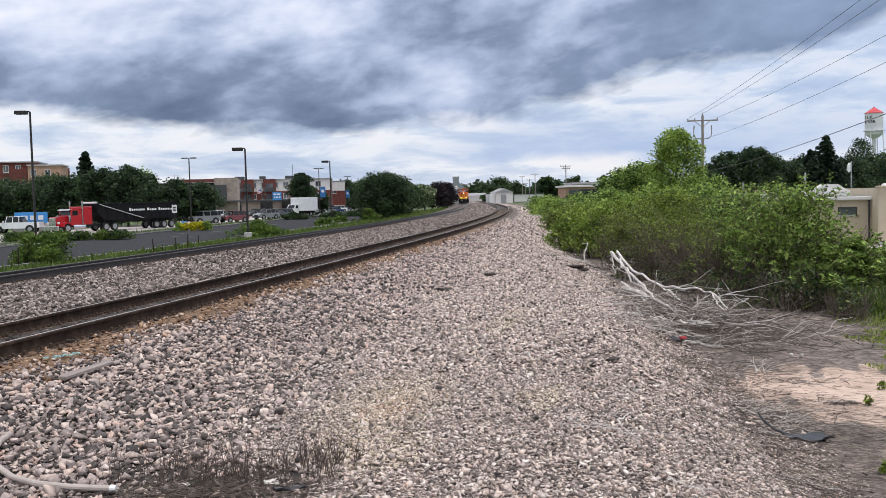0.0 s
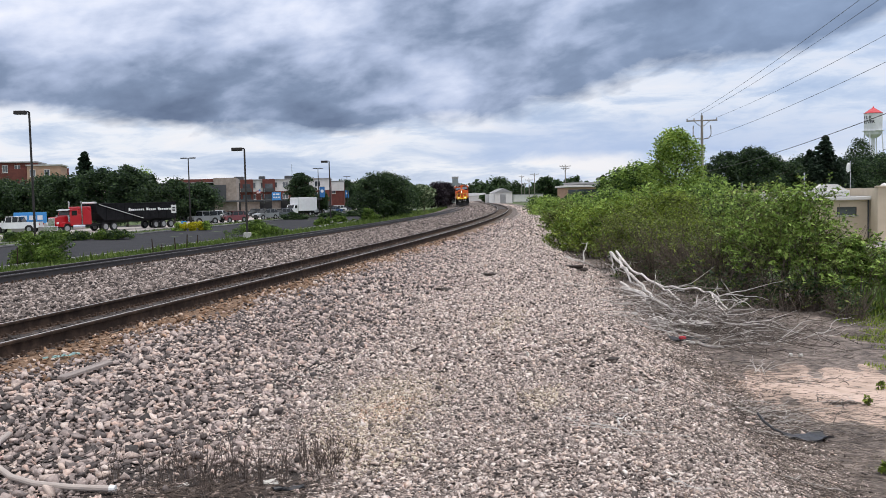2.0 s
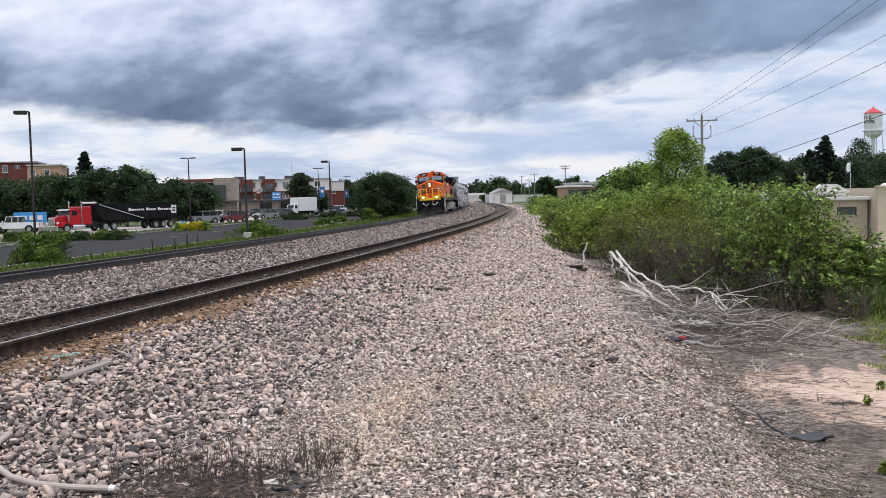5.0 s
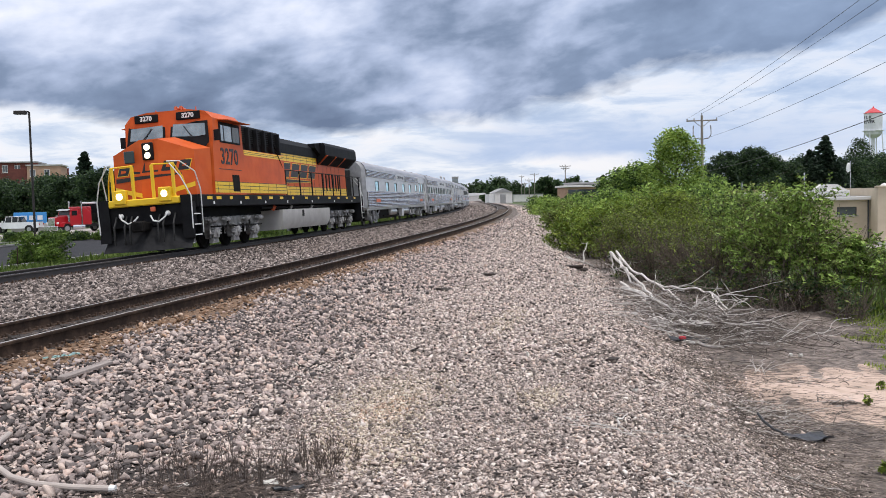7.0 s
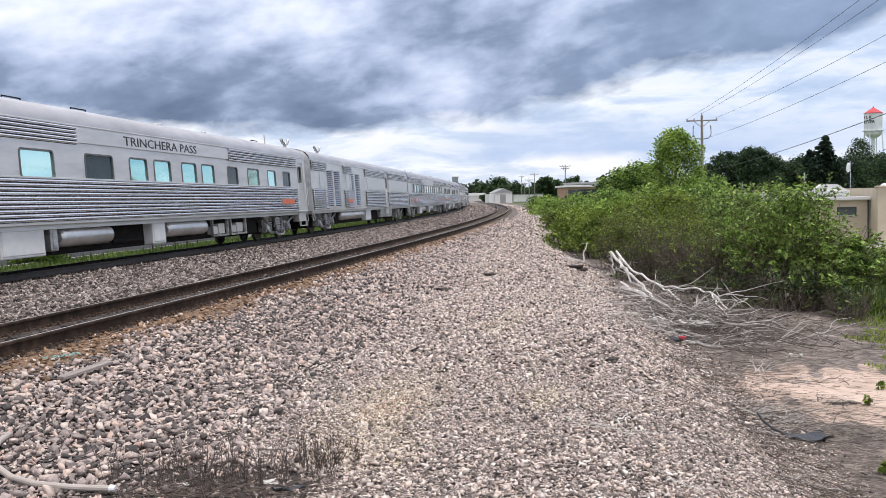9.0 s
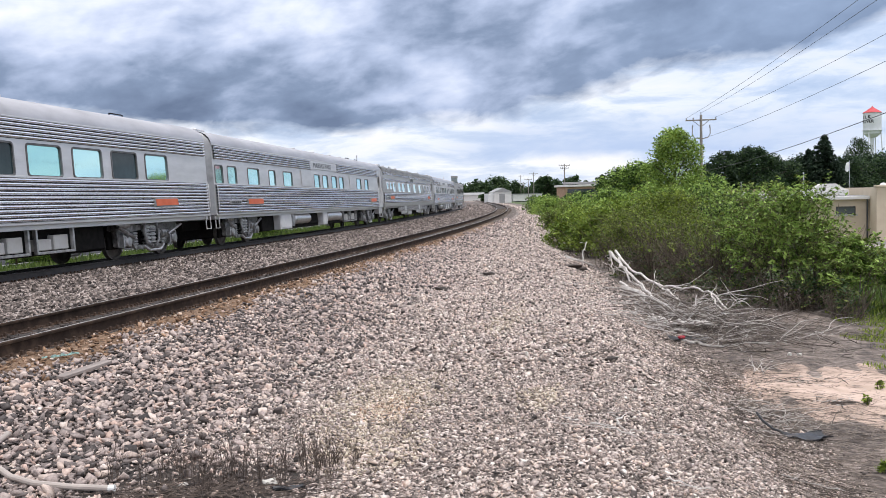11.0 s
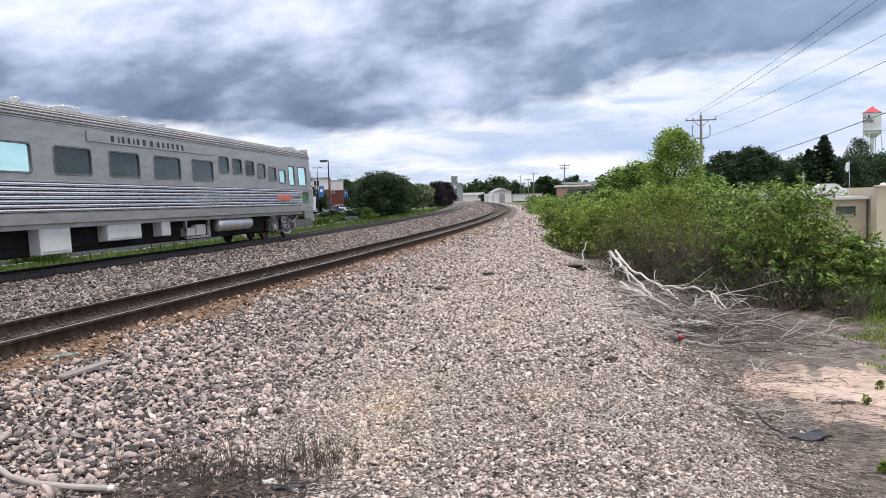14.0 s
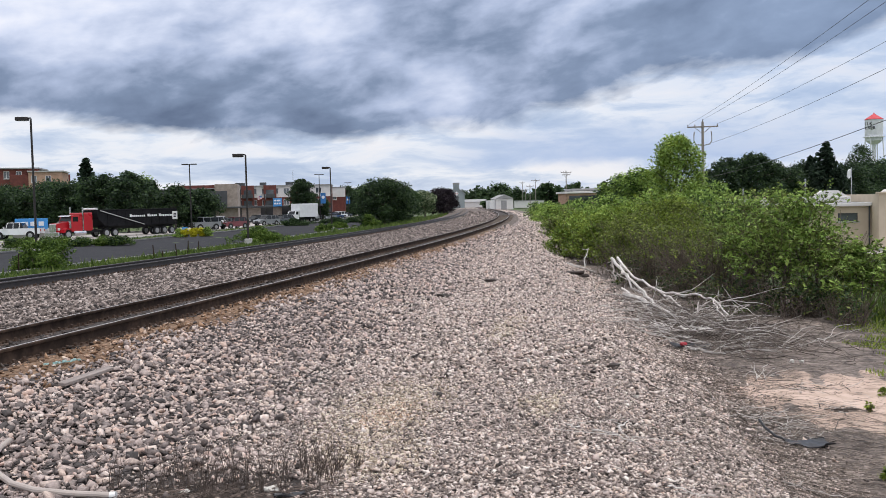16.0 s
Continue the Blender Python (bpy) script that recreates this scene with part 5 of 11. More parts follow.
def make_locomotive():
    lo = thing("locomotive", "orange, black and yellow diesel locomotive with lit headlights", "locomotive")
    # frame and running board
    part("underframe", Geo().box(LX(22.1), LX(1.0), -1.5, 1.5, 1.36, 1.74, 0.02).box(LX(21.4), LX(1.6), -0.6, 0.6, 0.95, 1.36), BLACK, lo, "black side sill")
    for s_ in (1, -1):
        for u in (1.9, 2.6, 3.6, 5.0, 6.2, 7.4, 8.6, 10.0, 11.8, 13.6, 15.4, 17.0, 18.6, 20.2):
            w = 0.42 if int(u * 10) % 4 else 0.26
            part("reflector", Geo().box(LX(u) - w / 2, LX(u) + w / 2, 1.5 * s_ - 0.004, 1.5 * s_ + 0.006, 1.58, 1.68, 0.003), YELLOW, lo)
        for u in (2.2, 4.4, 6.8, 9.3, 12.6, 16.2, 19.6):
            part("placard", Geo().box(LX(u) - 0.06, LX(u) + 0.06, 1.5 * s_ - 0.004, 1.5 * s_ + 0.006, 1.42, 1.52, 0.003), WHITELETTER, lo)
    # nose: ridged front with a sloping top
    ng = Geo()
    plan = [(1.35, 1.34), (1.06, 0.30), (1.06, -0.30), (1.35, -1.34)]       # u, y round the front
    base, top = 1.74, [3.16, 3.56, 3.56, 3.16]
    back = [(2.34, 1.42), (2.34, -1.42)]
    v = [(LX(u), y, base) for u, y in plan] + [(LX(u + 0.05), y, z) for (u, y), z in zip(plan, top)]
    v += [(LX(2.34), 1.42, base), (LX(2.34), -1.42, base), (LX(2.34), 1.46, 3.26), (LX(2.34), -1.46, 3.26), (LX(2.34), 0.3, 3.70), (LX(2.34), -0.3, 3.70)]
    ng.add(v, [(0, 1, 5, 4), (1, 2, 6, 5), (2, 3, 7, 6), (8, 0, 4, 10), (3, 9, 11, 7), (4, 5, 12, 10), (5, 6, 13, 12), (6, 7, 11, 13), (10, 12, 13, 11), (0, 8, 9, 3, 2, 1)])
    nose = part("nose", ng, ORANGE, lo, "orange ridged nose", smooth=0)
    part("nose_door_window", Geo().box(LX(1.09), LX(1.05), -0.80, -0.46, 2.86, 3.24, 0.06), DARKGLASS, nose)
    # headlights in their housing
    hl = part("headlight_housing", Geo().box(LX(1.12), LX(1.02), -0.18, 0.18, 2.92, 3.46, 0.03), BLACK, nose)
    for z in (3.06, 3.31):
        part("headlight", Geo().lathe([(0.02, LX(1.0) + 0.012), (0.088, LX(1.0) + 0.006), (0.10, LX(1.0) - 0.04)], (0, 0, z), "x", 18), LAMP, hl, "lit twin headlight lens")
    # nose marks: a band of dark slanted blocks over a long tapered wedge
    def nose_at(y, z, out=0.012):
        return (LX(1.06 + max(0, abs(y) - 0.30) / 1.04 * 0.29 + (z - 1.74) / 1.3 * 0.05) + out, y, z)

    for ya, yb, z0, z1 in ((-1.22, -0.80, 2.50, 2.74), (-0.72, -0.33, 2.52, 2.79), (-0.26, 0.26, 2.54, 2.84), (0.36, 0.76, 2.55, 2.86), (0.84, 1.16, 2.55, 2.86)):
        for grow, mt, out, nm in ((0.02, YELLOW, 0.008, "mark_edge"), (0.0, INK, 0.014, "mark_block")):
            q = [nose_at(ya - grow, z0 - grow, out), nose_at(yb + grow, z0 - grow, out), nose_at(yb + 0.1 + grow, z1 + grow, out), nose_at(ya + 0.1 - grow, z1 + grow, out)]
            part(nm, Geo().add(q, [(0, 1, 2, 3)]), mt, nose)
        mid = (z0 + z1) / 2
        part("mark_slot", Geo().add([nose_at(ya + 0.14, mid - 0.05, 0.02), nose_at(yb - 0.08, mid - 0.03, 0.02), nose_at(yb - 0.05, mid + 0.03, 0.02), nose_at(ya + 0.17, mid + 0.05, 0.02)], [(0, 1, 2, 3)]), ORANGE, nose)
    for (ya, za, zb), (yb, zc, zd) in (((-1.28, 2.28, 2.42), (-0.30, 2.33, 2.44)), ((-0.30, 2.33, 2.44), (0.30, 2.37, 2.45)), ((0.30, 2.37, 2.45), (0.95, 2.42, 2.46))):
        part("mark_wedge", Geo().add([nose_at(ya, za), nose_at(yb, zc), nose_at(yb, zd), nose_at(ya, zb)], [(0, 1, 2, 3)]), INK, nose)
    for side in (1, -1):
        # yellow chevron along the foot
        q = []
        for y, z in ((0.30 * side, 1.76), (1.32 * side, 2.02), (1.32 * side, 2.16), (0.30 * side, 1.90)):
            u = 1.06 + (abs(y) - 0.30) / 1.04 * 0.29 + (z - 1.74) / 1.3 * 0.05
            q.append((LX(u) + 0.01, y, z))
        part("chevron_stripe", Geo().add(q, [(0, 1, 2, 3)]), YELLOW, nose)
    # cab
    cg = Geo()
    sec = [(-1.5, 1.74), (1.5, 1.74), (1.5, 4.26), (1.28, 4.50), (0.7, 4.60), (-0.7, 4.60), (-1.28, 4.50), (-1.5, 4.26)]
    fwd = [(LX(2.36), p, q) for p, q in sec]
    fwd = [(x - (0.24 if z > 4.1 else 0.0) - (0.0 if z > 3 else 0), y, z) for x, y, z in fwd]
    rear = [(LX(5.0), p, q) for p, q in sec]
    n = len(sec)
    cg.add(fwd + rear, [(i, (i + 1) % n, n + (i + 1) % n, n + i) for i in range(n)] + [tuple(range(n))[::-1], tuple(range(n, 2 * n))])
    cab = part("cab", cg, ORANGE, lo, "orange cab body", smooth=0)
    for s_ in (1, -1):                   # windscreens in black masks, raked with the cab front
        def front(y, z, out):
            return (LX(2.36) - 0.24 * max(0, (z - 3.1)) / 1.08 + out, y, z)
        mask = [(0.08, 3.62), (1.30, 3.32), (1.42, 3.46), (1.36, 4.18), (0.10, 4.20)]
        pane = [(0.16, 3.74), (0.95, 3.68), (1.30, 3.70), (1.27, 4.10), (0.18, 4.14)]
        w = part("windscreen_mask", Geo().add([front(y * s_, z, 0.02) for y, z in mask], [tuple(range(5))]), BLACK, cab)
        part("windscreen", Geo().add([front(y * s_, z, 0.032) for y, z in pane], [tuple(range(5))]), SCREEN, w, "clear windscreen reflecting the sky", smooth=0)
        part("wiper", Geo().rod(front(0.55 * s_, 4.06, 0.06), front(0.8 * s_, 3.72, 0.06), 0.012).rod(front(0.7 * s_, 3.85, 0.07), front(0.92 * s_, 3.62, 0.07), 0.01), BLACK, w)
        # number boards
        x0 = LX(2.36) - 0.24
        nb = part("number_board", Geo().box(x0 - 0.25, x0 + 0.08, min(0.32 * s_, 1.12 * s_), max(0.32 * s_, 1.12 * s_), 4.26, 4.52, 0.015), BLACK, cab)
        lettering("number", "3270", 0.21, WHITELETTER, nb, Matrix.Translation((x0 + 0.082, 0.72 * s_, 4.39)) @ pose(0, 0, 0, 90, 0, 90), "white road number", bold=0.008)
        # side window
        y = 1.5 * s_
        fr = part("side_window_frame", Geo().box(LX(4.75), LX(3.05), y - 0.02, y + 0.025, 3.48, 4.18, 0.015), BLACK, cab)
        for a, b in ((3.12, 3.32), (3.4, 4.0), (4.08, 4.66)):
            part("side_pane", Geo().box(LX(b), LX(a), y + 0.012 * s_ - 0.008, y + 0.022 * s_ + 0.008, 3.53, 4.07, 0.01), SCREEN if a < 3.5 else DARKGLASS, fr)
        part("sunshade", Geo().prism([(1.5 * s_, 4.22), (1.86 * s_, 4.18), (1.87 * s_, 4.20), (1.5 * s_, 4.25)], LX(5.0), LX(3.0)), ORANGE, cab, "orange sunshade over the cab window")
        part("mirror", Geo().box(LX(2.62), LX(2.58), min(1.52 * s_, 1.72 * s_), max(1.52 * s_, 1.72 * s_), 3.5, 3.86, 0.01), BLACK, cab)
        lettering("number", "3270", 0.76, INK, cab, pose(LX(3.75), 1.507 * s_, 3.00, 90, 0, 180 if s_ > 0 else 0), "black road number", squeeze=1.1, bold=0.012)
        part("underline", Geo().box(LX(4.7), LX(2.8), y - 0.003, y + 0.006, 2.58, 2.60), INK, cab)
    part("roof_antennas", Geo().box(LX(3.9), LX(2.9), -0.5, 0.5, 4.55, 4.60, 0.02).rod((LX(3.0), 0.8, 4.5), (LX(3.0), 0.8, 4.72), 0.02).rod((LX(3.2), -0.7, 4.5), (LX(3.2), -0.7, 4.74), 0.02).box(LX(4.3), LX(3.9), 0.2, 0.6, 4.55, 4.66, 0.03).rod((LX(3.6), 0.1, 4.58), (LX(3.6), 0.1, 4.72), 0.06), ORANGE, cab)
    part("horn", Geo().rod((LX(3.1), 0.25, 4.66), (LX(2.7), 0.25, 4.68), 0.03, 0.07).rod((LX(3.1), 0.4, 4.66), (LX(2.75), 0.4, 4.7), 0.03, 0.06).rod((LX(3.1), 0.3, 4.55), (LX(3.1), 0.3, 4.66), 0.03), REDSIGN, cab)
    # equipment cabin flush with the cab
    part("equipment_cabin", Geo().box(LX(9.3), LX(5.0), -1.48, 1.48, 1.74, 3.36, 0.02), ORANGE, lo, "orange equipment cabin with doors")
    up = part("grille_house", Geo().box(LX(9.5), LX(5.05), -1.28, 1.28, 3.36, 4.30, 0.05), BLACK, lo, "black grille house behind the cab")
    for s_ in (1, -1):
        for k, u in enumerate((5.15, 5.95, 6.75, 7.55, 8.35)):
            part("grille", Geo().box(LX(u + 0.6), LX(u), 1.28 * s_ - 0.03, 1.28 * s_ + 0.03, 3.62, 4.2, 0.01), UNDER, up)
            for j in range(7):
                part("grille_bar", Geo().box(LX(u + 0.56), LX(u + 0.04), 1.31 * s_ - 0.012, 1.31 * s_ + 0.012, 3.66 + j * 0.078, 3.69 + j * 0.078), BLACK, up)
            part("bracket", Geo().box(LX(u + 0.74), LX(u + 0.6), 1.28 * s_ - 0.02, 1.28 * s_ + 0.18 * s_ if s_ > 0 else 1.28 * s_ + 0.02, 3.34, 4.22, 0.02) if s_ > 0 else Geo().box(LX(u + 0.74), LX(u + 0.6), -1.46, -1.26, 3.34, 4.22, 0.02), BLACK, up)
    # hood
    part("hood", Geo().box(LX(20.6), LX(9.3), -0.98, 0.98, 1.74, 3.62, 0.02), ORANGE, lo, "orange engine hood with doors")
    part("hood_roof", Geo().prism([(-1.02, 3.6), (1.02, 3.6), (1.02, 4.0), (0.82, 4.24), (-0.82, 4.24), (-1.02, 4.0)], LX(20.6), LX(9.2)), BLACK, lo, "black hood roof")
    part("exhaust", Geo().box(LX(11.4), LX(10.4), -0.4, 0.4, 4.24, 4.34, 0.03).box(LX(11.2), LX(10.6), -0.25, 0.25, 4.34, 4.40, 0.02), WHEEL, lo)
    for u in (12.2, 12.6, 13.0, 9.6):
        part("roof_eye", Geo().rod((LX(u), 0.5, 4.2), (LX(u), 0.5, 4.33), 0.06), BLACK, lo)
    # radiator house with overhanging wings
    rad = part("radiator_house", Geo().prism([(-1.0, 3.30), (1.0, 3.30), (1.46, 3.72), (1.46, 4.18), (1.36, 4.32), (-1.36, 4.32), (-1.46, 4.18), (-1.46, 3.72)], LX(21.4), LX(15.5))
               .prism([(LX(15.5), 3.72), (LX(14.7), 4.05), (LX(14.7), 4.25), (LX(15.5), 4.32)], -1.2, 1.2, "y"), BLACK, lo, "black overhanging radiator house")
    for s_ in (1, -1):
        for a, b in ((15.9, 17.2), (17.4, 18.9), (19.1, 20.8)):
            q = [(LX(a), 1.03 * s_, 3.31), (LX(b), 1.03 * s_, 3.31), (LX(b), 1.43 * s_, 3.68), (LX(a), 1.43 * s_, 3.68)]
            q = [(x, y + 0.012 * s_, z - 0.012) for x, y, z in q]
            part("radiator_screen", Geo().add(q, [(0, 1, 2, 3)]), UNDER, rad)
        for u in (15.7, 17.3, 19.0):
            part("radiator_strut", Geo().prism([(1.0 * s_, 3.26), (1.5 * s_, 3.70), (1.44 * s_, 3.74), (1.0 * s_, 3.36)], LX(u + 0.07), LX(u - 0.07)), ORANGE, rad)
        part("roof_rail", Geo().rod((LX(20.6), 1.2 * s_, 4.36), (LX(17.2), 1.2 * s_, 4.36), 0.02), BLACK, rad)
        # yellow stripes with black rules: low on cabin and hood, high on the hood
        y1, y2 = 1.48 * s_, 0.98 * s_
        for nm, y, u0, u1, z0, z1 in (("lower_stripe", y1, 1.6, 9.3, 1.80, 2.16), ("lower_stripe", y2, 9.3, 20.6, 1.80, 2.16), ("upper_stripe", y2, 9.2, 15.4, 3.26, 3.58)):
            st = part(nm, Geo().box(LX(u1), LX(u0) if u0 > 4 else LX(2.4), min(y, y + 0.022 * s_ if y == y1 else y + 0.004 * s_), max(y, y + 0.026 * s_ if y == y1 else y + 0.006 * s_), z0, z1), YELLOW, lo, "yellow stripe with thin black rules")
            e = y + (0.027 if y == y1 else 0.007) * s_
            for z in (z0 + 0.11, z0 + 0.235, z1):
                part("rule", Geo().box(LX(u1), LX(max(u0, 2.4)), min(e, e + 0.003 * s_), max(e, e + 0.003 * s_), z, z + 0.018), INK, st)
            u = u0 + 1.0
            while u < u1 - 0.3:
                part("door_gap", Geo().box(LX(u) - 0.012, LX(u) + 0.012, min(e, e + 0.003 * s_), max(e, e + 0.003 * s_), z0, z1), INK, st)
                u += 0.92
        st = part("upper_stripe", Geo().box(LX(9.3), LX(5.1), min(1.48 * s_, 1.484 * s_), max(1.48 * s_, 1.484 * s_), 3.16, 3.345), YELLOW, lo)
        for z in (3.215, 3.275):
            part("rule", Geo().box(LX(9.3), LX(5.1), min(1.484 * s_, 1.487 * s_), max(1.484 * s_, 1.487 * s_), z, z + 0.014), INK, st)
        part("cabin_door", Geo().box(LX(4.45), LX(3.85), 1.5 * s_ - 0.01, 1.5 * s_ + 0.012, 1.84, 2.42, 0.01), UNDER, cab)
        slant_marks(lo, pose(LX(12.8), 0.985 * s_, 2.58, 0, 0, 0 if s_ > 0 else 180), 5.5, 0.6, 4, INK, YELLOW)
        for u in (16.2, 16.75, 17.3, 18.0, 18.45, 18.9):                  # vents in the rear doors
            part("hood_vent", Geo().box(LX(u + 0.2), LX(u), min(0.98 * s_, 0.994 * s_), max(0.98 * s_, 0.994 * s_), 2.02, 2.86, 0.004), UNDER, lo)
        for u in [9.6 + 0.75 * k for k in range(14)]:
            part("door_seam", Geo().box(LX(u) - 0.008, LX(u) + 0.008, min(0.98 * s_, 0.986 * s_), max(0.98 * s_, 0.986 * s_), 2.2, 3.24), INK, lo)
        # walkway handrail
        for u in (9.4, 11.2, 12.9, 14.6, 16.3, 17.6, 18.9, 20.2, 21.5):
            part("stanchion", Geo().box(LX(u) - 0.05, LX(u) + 0.05, 1.46 * s_ - 0.02, 1.46 * s_ + 0.02, 1.5, 2.78, 0.008), BLACK, lo)
        part("handrail", Geo().rod((LX(9.2), 1.46 * s_, 2.78), (LX(21.8), 1.46 * s_, 2.78), 0.02).tube([(LX(9.2), 1.46 * s_, 2.78), (LX(8.6), 1.5 * s_, 3.3), (LX(8.2), 1.36 * s_, 4.1)], 0.02), BLACK, lo)
        # fuel tank side, steps, rails at both ends
        for front_end, u in ((True, 0.85), (False, 21.7)):
            d = 1 if front_end else -1
            stp = Geo()
            for k, z in enumerate((0.48, 0.80, 1.12)):
                stp.box(LX(u) - 0.28, LX(u) + 0.28, min(1.18 * s_, 1.52 * s_), max(1.18 * s_, 1.52 * s_), z, z + 0.04, 0.008)
            stp.box(LX(u) - 0.32, LX(u) - 0.28, min(1.16 * s_, 1.52 * s_), max(1.16 * s_, 1.52 * s_), 0.42, 1.74).box(LX(u) + 0.28, LX(u) + 0.32, min(1.16 * s_, 1.52 * s_), max(1.16 * s_, 1.52 * s_), 0.42, 1.74)
            part("steps", stp, BLACK, lo, "black corner steps")
            for z in (0.48, 0.80, 1.12):
                part("step_edge", Geo().box(LX(u) - 0.26, LX(u) + 0.26, 1.52 * s_ - 0.004, 1.52 * s_ + 0.012, z + 0.004, z + 0.036), WHITEPAINT, lo)
            x = LX(u)
            part("grab_rail", Geo().tube([(x - 0.34 * d, 1.54 * s_, 0.55), (x - 0.34 * d, 1.56 * s_, 1.9), (x - 0.1 * d, 1.52 * s_, 2.45), (x + 0.25 * d, 1.2 * s_, 2.78), (x + 0.5 * d, 0.9 * s_, 2.78)], 0.02, 8), WHITEPAINT, lo, "white painted grab rail")
            part("grab_rail", Geo().tube([(x + 0.34 * d, 1.50 * s_, 0.7), (x + 0.34 * d, 1.52 * s_, 1.7), (x + 0.5 * d, 1.3 * s_, 2.3), (x + 0.55 * d, 1.0 * s_, 2.72)], 0.02, 8), WHITEPAINT, lo, "white painted grab rail")
    part("fuel_tank", Geo().prism([(-1.46, 0.62), (-1.3, 0.36), (1.3, 0.36), (1.46, 0.62), (1.5, 1.16), (-1.5, 1.16)], LX(15.3), LX(8.6)), TANKGREY, lo, "grey fuel tank under the frame")
    part("tank_gauge", Geo().box(LX(11.3), LX(11.1), 1.49, 1.52, 0.84, 1.12, 0.01), BLACK, lo)
    for s_ in (1, -1):
        part("piping", Geo().rod((LX(15.4), 1.3 * s_, 1.26), (LX(6.8), 1.3 * s_, 1.26), 0.05).rod((LX(14.6), 1.1 * s_, 1.22), (LX(9.6), 1.1 * s_, 1.22), 0.09), UNDER, lo)
        for u in (8.0, 12.8, 10.0):
            part("filler", Geo().rod((LX(u), 1.3 * s_, 1.16), (LX(u), 1.42 * s_, 1.32), 0.07), REDSIGN if u == 8.0 else BOGIEGREY, lo)
    three_axle_bogie(lo, 4.55)
    three_axle_bogie(lo, 18.3)
    # front: yellow plate, ditch lights, rails, plough, hoses
    part("anticlimber", Geo().box(LX(1.02), LX(0.5), -1.14, 1.14, 1.50, 1.72, 0.03), YELLOW, lo, "yellow front platform edge")
    for s_ in (1, -1):
        box_ = part("ditch_light_box", Geo().box(LX(0.62), LX(0.44), 0.72 * s_ - 0.2, 0.72 * s_ + 0.2, 1.58, 2.02, 0.03), YELLOW, lo)
        part("ditch_light", Geo().lathe([(0.02, LX(0.43) + 0.01), (0.10, LX(0.43) + 0.004), (0.115, LX(0.43) - 0.05)], (0, 0.72 * s_, 1.82), "x", 18), LAMP, box_, "lit ditch light lens")
        for y in (0.32, 0.98):
            part("front_post", Geo().box(LX(0.62), LX(0.56), y * s_ - 0.05, y * s_ + 0.05, 1.72, 2.72, 0.012), YELLOW, lo, "yellow handrail post")
        part("front_rail", Geo().tube([(LX(0.6), 0.3 * s_, 2.74), (LX(0.6), 1.02 * s_, 2.72), (LX(0.75), 1.2 * s_, 2.3), (LX(0.85), 1.3 * s_, 1.74)], 0.024, 8), YELLOW, lo)
        part("marker_lamp", Geo().lathe([(0.02, LX(0.46)), (0.07, LX(0.48)), (0.08, LX(0.54))], (0, 0.75 * s_, 1.22), "x", 12), WHITEPAINT, lo)
        part("front_hose", Geo().tube([(LX(0.5), 0.2 * s_, 1.18), (LX(0.42), 0.32 * s_, 1.02), (LX(0.4), 0.5 * s_, 0.98), (LX(0.42), 0.7 * s_, 1.12), (LX(0.5), 0.8 * s_, 1.28)], 0.026, 8), WHITEPAINT, lo, "pale draped cable")
        for y in (0.45, 0.62, 0.95):
            part("air_hose", Geo().tube([(LX(0.6), y * s_, 1.2), (LX(0.35), y * s_ + 0.03, 0.9), (LX(0.3), y * s_ + 0.05, 0.55), (LX(0.36), y * s_ + 0.02, 0.36)], 0.03, 6), RUBBER, lo)
    part("pilot", Geo().box(LX(1.0), LX(0.62), -1.44, 1.44, 0.85, 1.52, 0.02), BLACK, lo, "black pilot plate")
    pl = Geo()
    rows_ = [(0.95, 0.66), (0.6, 0.48), (0.3, 0.24), (0.12, 0.08)]
    v = []
    for z, u in rows_:
        for y, du in ((-1.42, 0.42), (-0.75, 0.2), (0, 0.0), (0.75, 0.2), (1.42, 0.42)):
            v.append((LX(u + du), y, z))
    pl.add(v, [(r * 5 + c, r * 5 + c + 1, r * 5 + 5 + c + 1, r * 5 + 5 + c) for r in range(3) for c in range(4)])
    part("snow_plough", pl, PLOUGH, lo, "grey curved snow plough", smooth=40)
    part("lift_rings", Geo().box(LX(0.6), LX(0.5), 0.2, 0.35, 1.3, 1.45, 0.02), REDSIGN, lo)
    for d, u in ((1, 0.0), (-1, 22.9)):
        x = LX(u)
        part("coupler", Geo().box(min(x, x - d * 0.8), max(x, x - d * 0.8), -0.14, 0.14, 0.74, 1.0, 0.03).box(min(x, x - d * 0.3), max(x, x - d * 0.3), -0.2, 0.2, 0.70, 1.04, 0.05), UNDER, lo)
    part("rear_pilot", Geo().box(LX(22.2), LX(21.9), -1.44, 1.44, 0.5, 1.74, 0.02), BLACK, lo)
    part("rear_rail", Geo().rod((LX(22.1), -1.3, 2.76), (LX(22.1), 1.3, 2.76), 0.02).rod((LX(22.1), 1.3, 1.74), (LX(22.1), 1.3, 2.76), 0.025).rod((LX(22.1), -1.3, 1.74), (LX(22.1), -1.3, 2.76), 0.025), BLACK, lo)
    part("hood_end", Geo().box(LX(20.64), LX(20.6), -0.9, 0.9, 1.8, 3.5), BLACK, lo)
    return lo


SCREEN = material("windscreen_glass", [(0.3, (0.17, 0.20, 0.22)), (0.7, (0.30, 0.34, 0.36))], 2.0, 0.06, metal=0.75, rough_var=0.02)
PLOUGH = material("scraped_plough_steel", [(0.2, (0.010, 0.010, 0.011)), (0.8, (0.035, 0.035, 0.037))], 3, 0.75, bump=0.002, spec=0.12)
LOCO = make_locomotive()
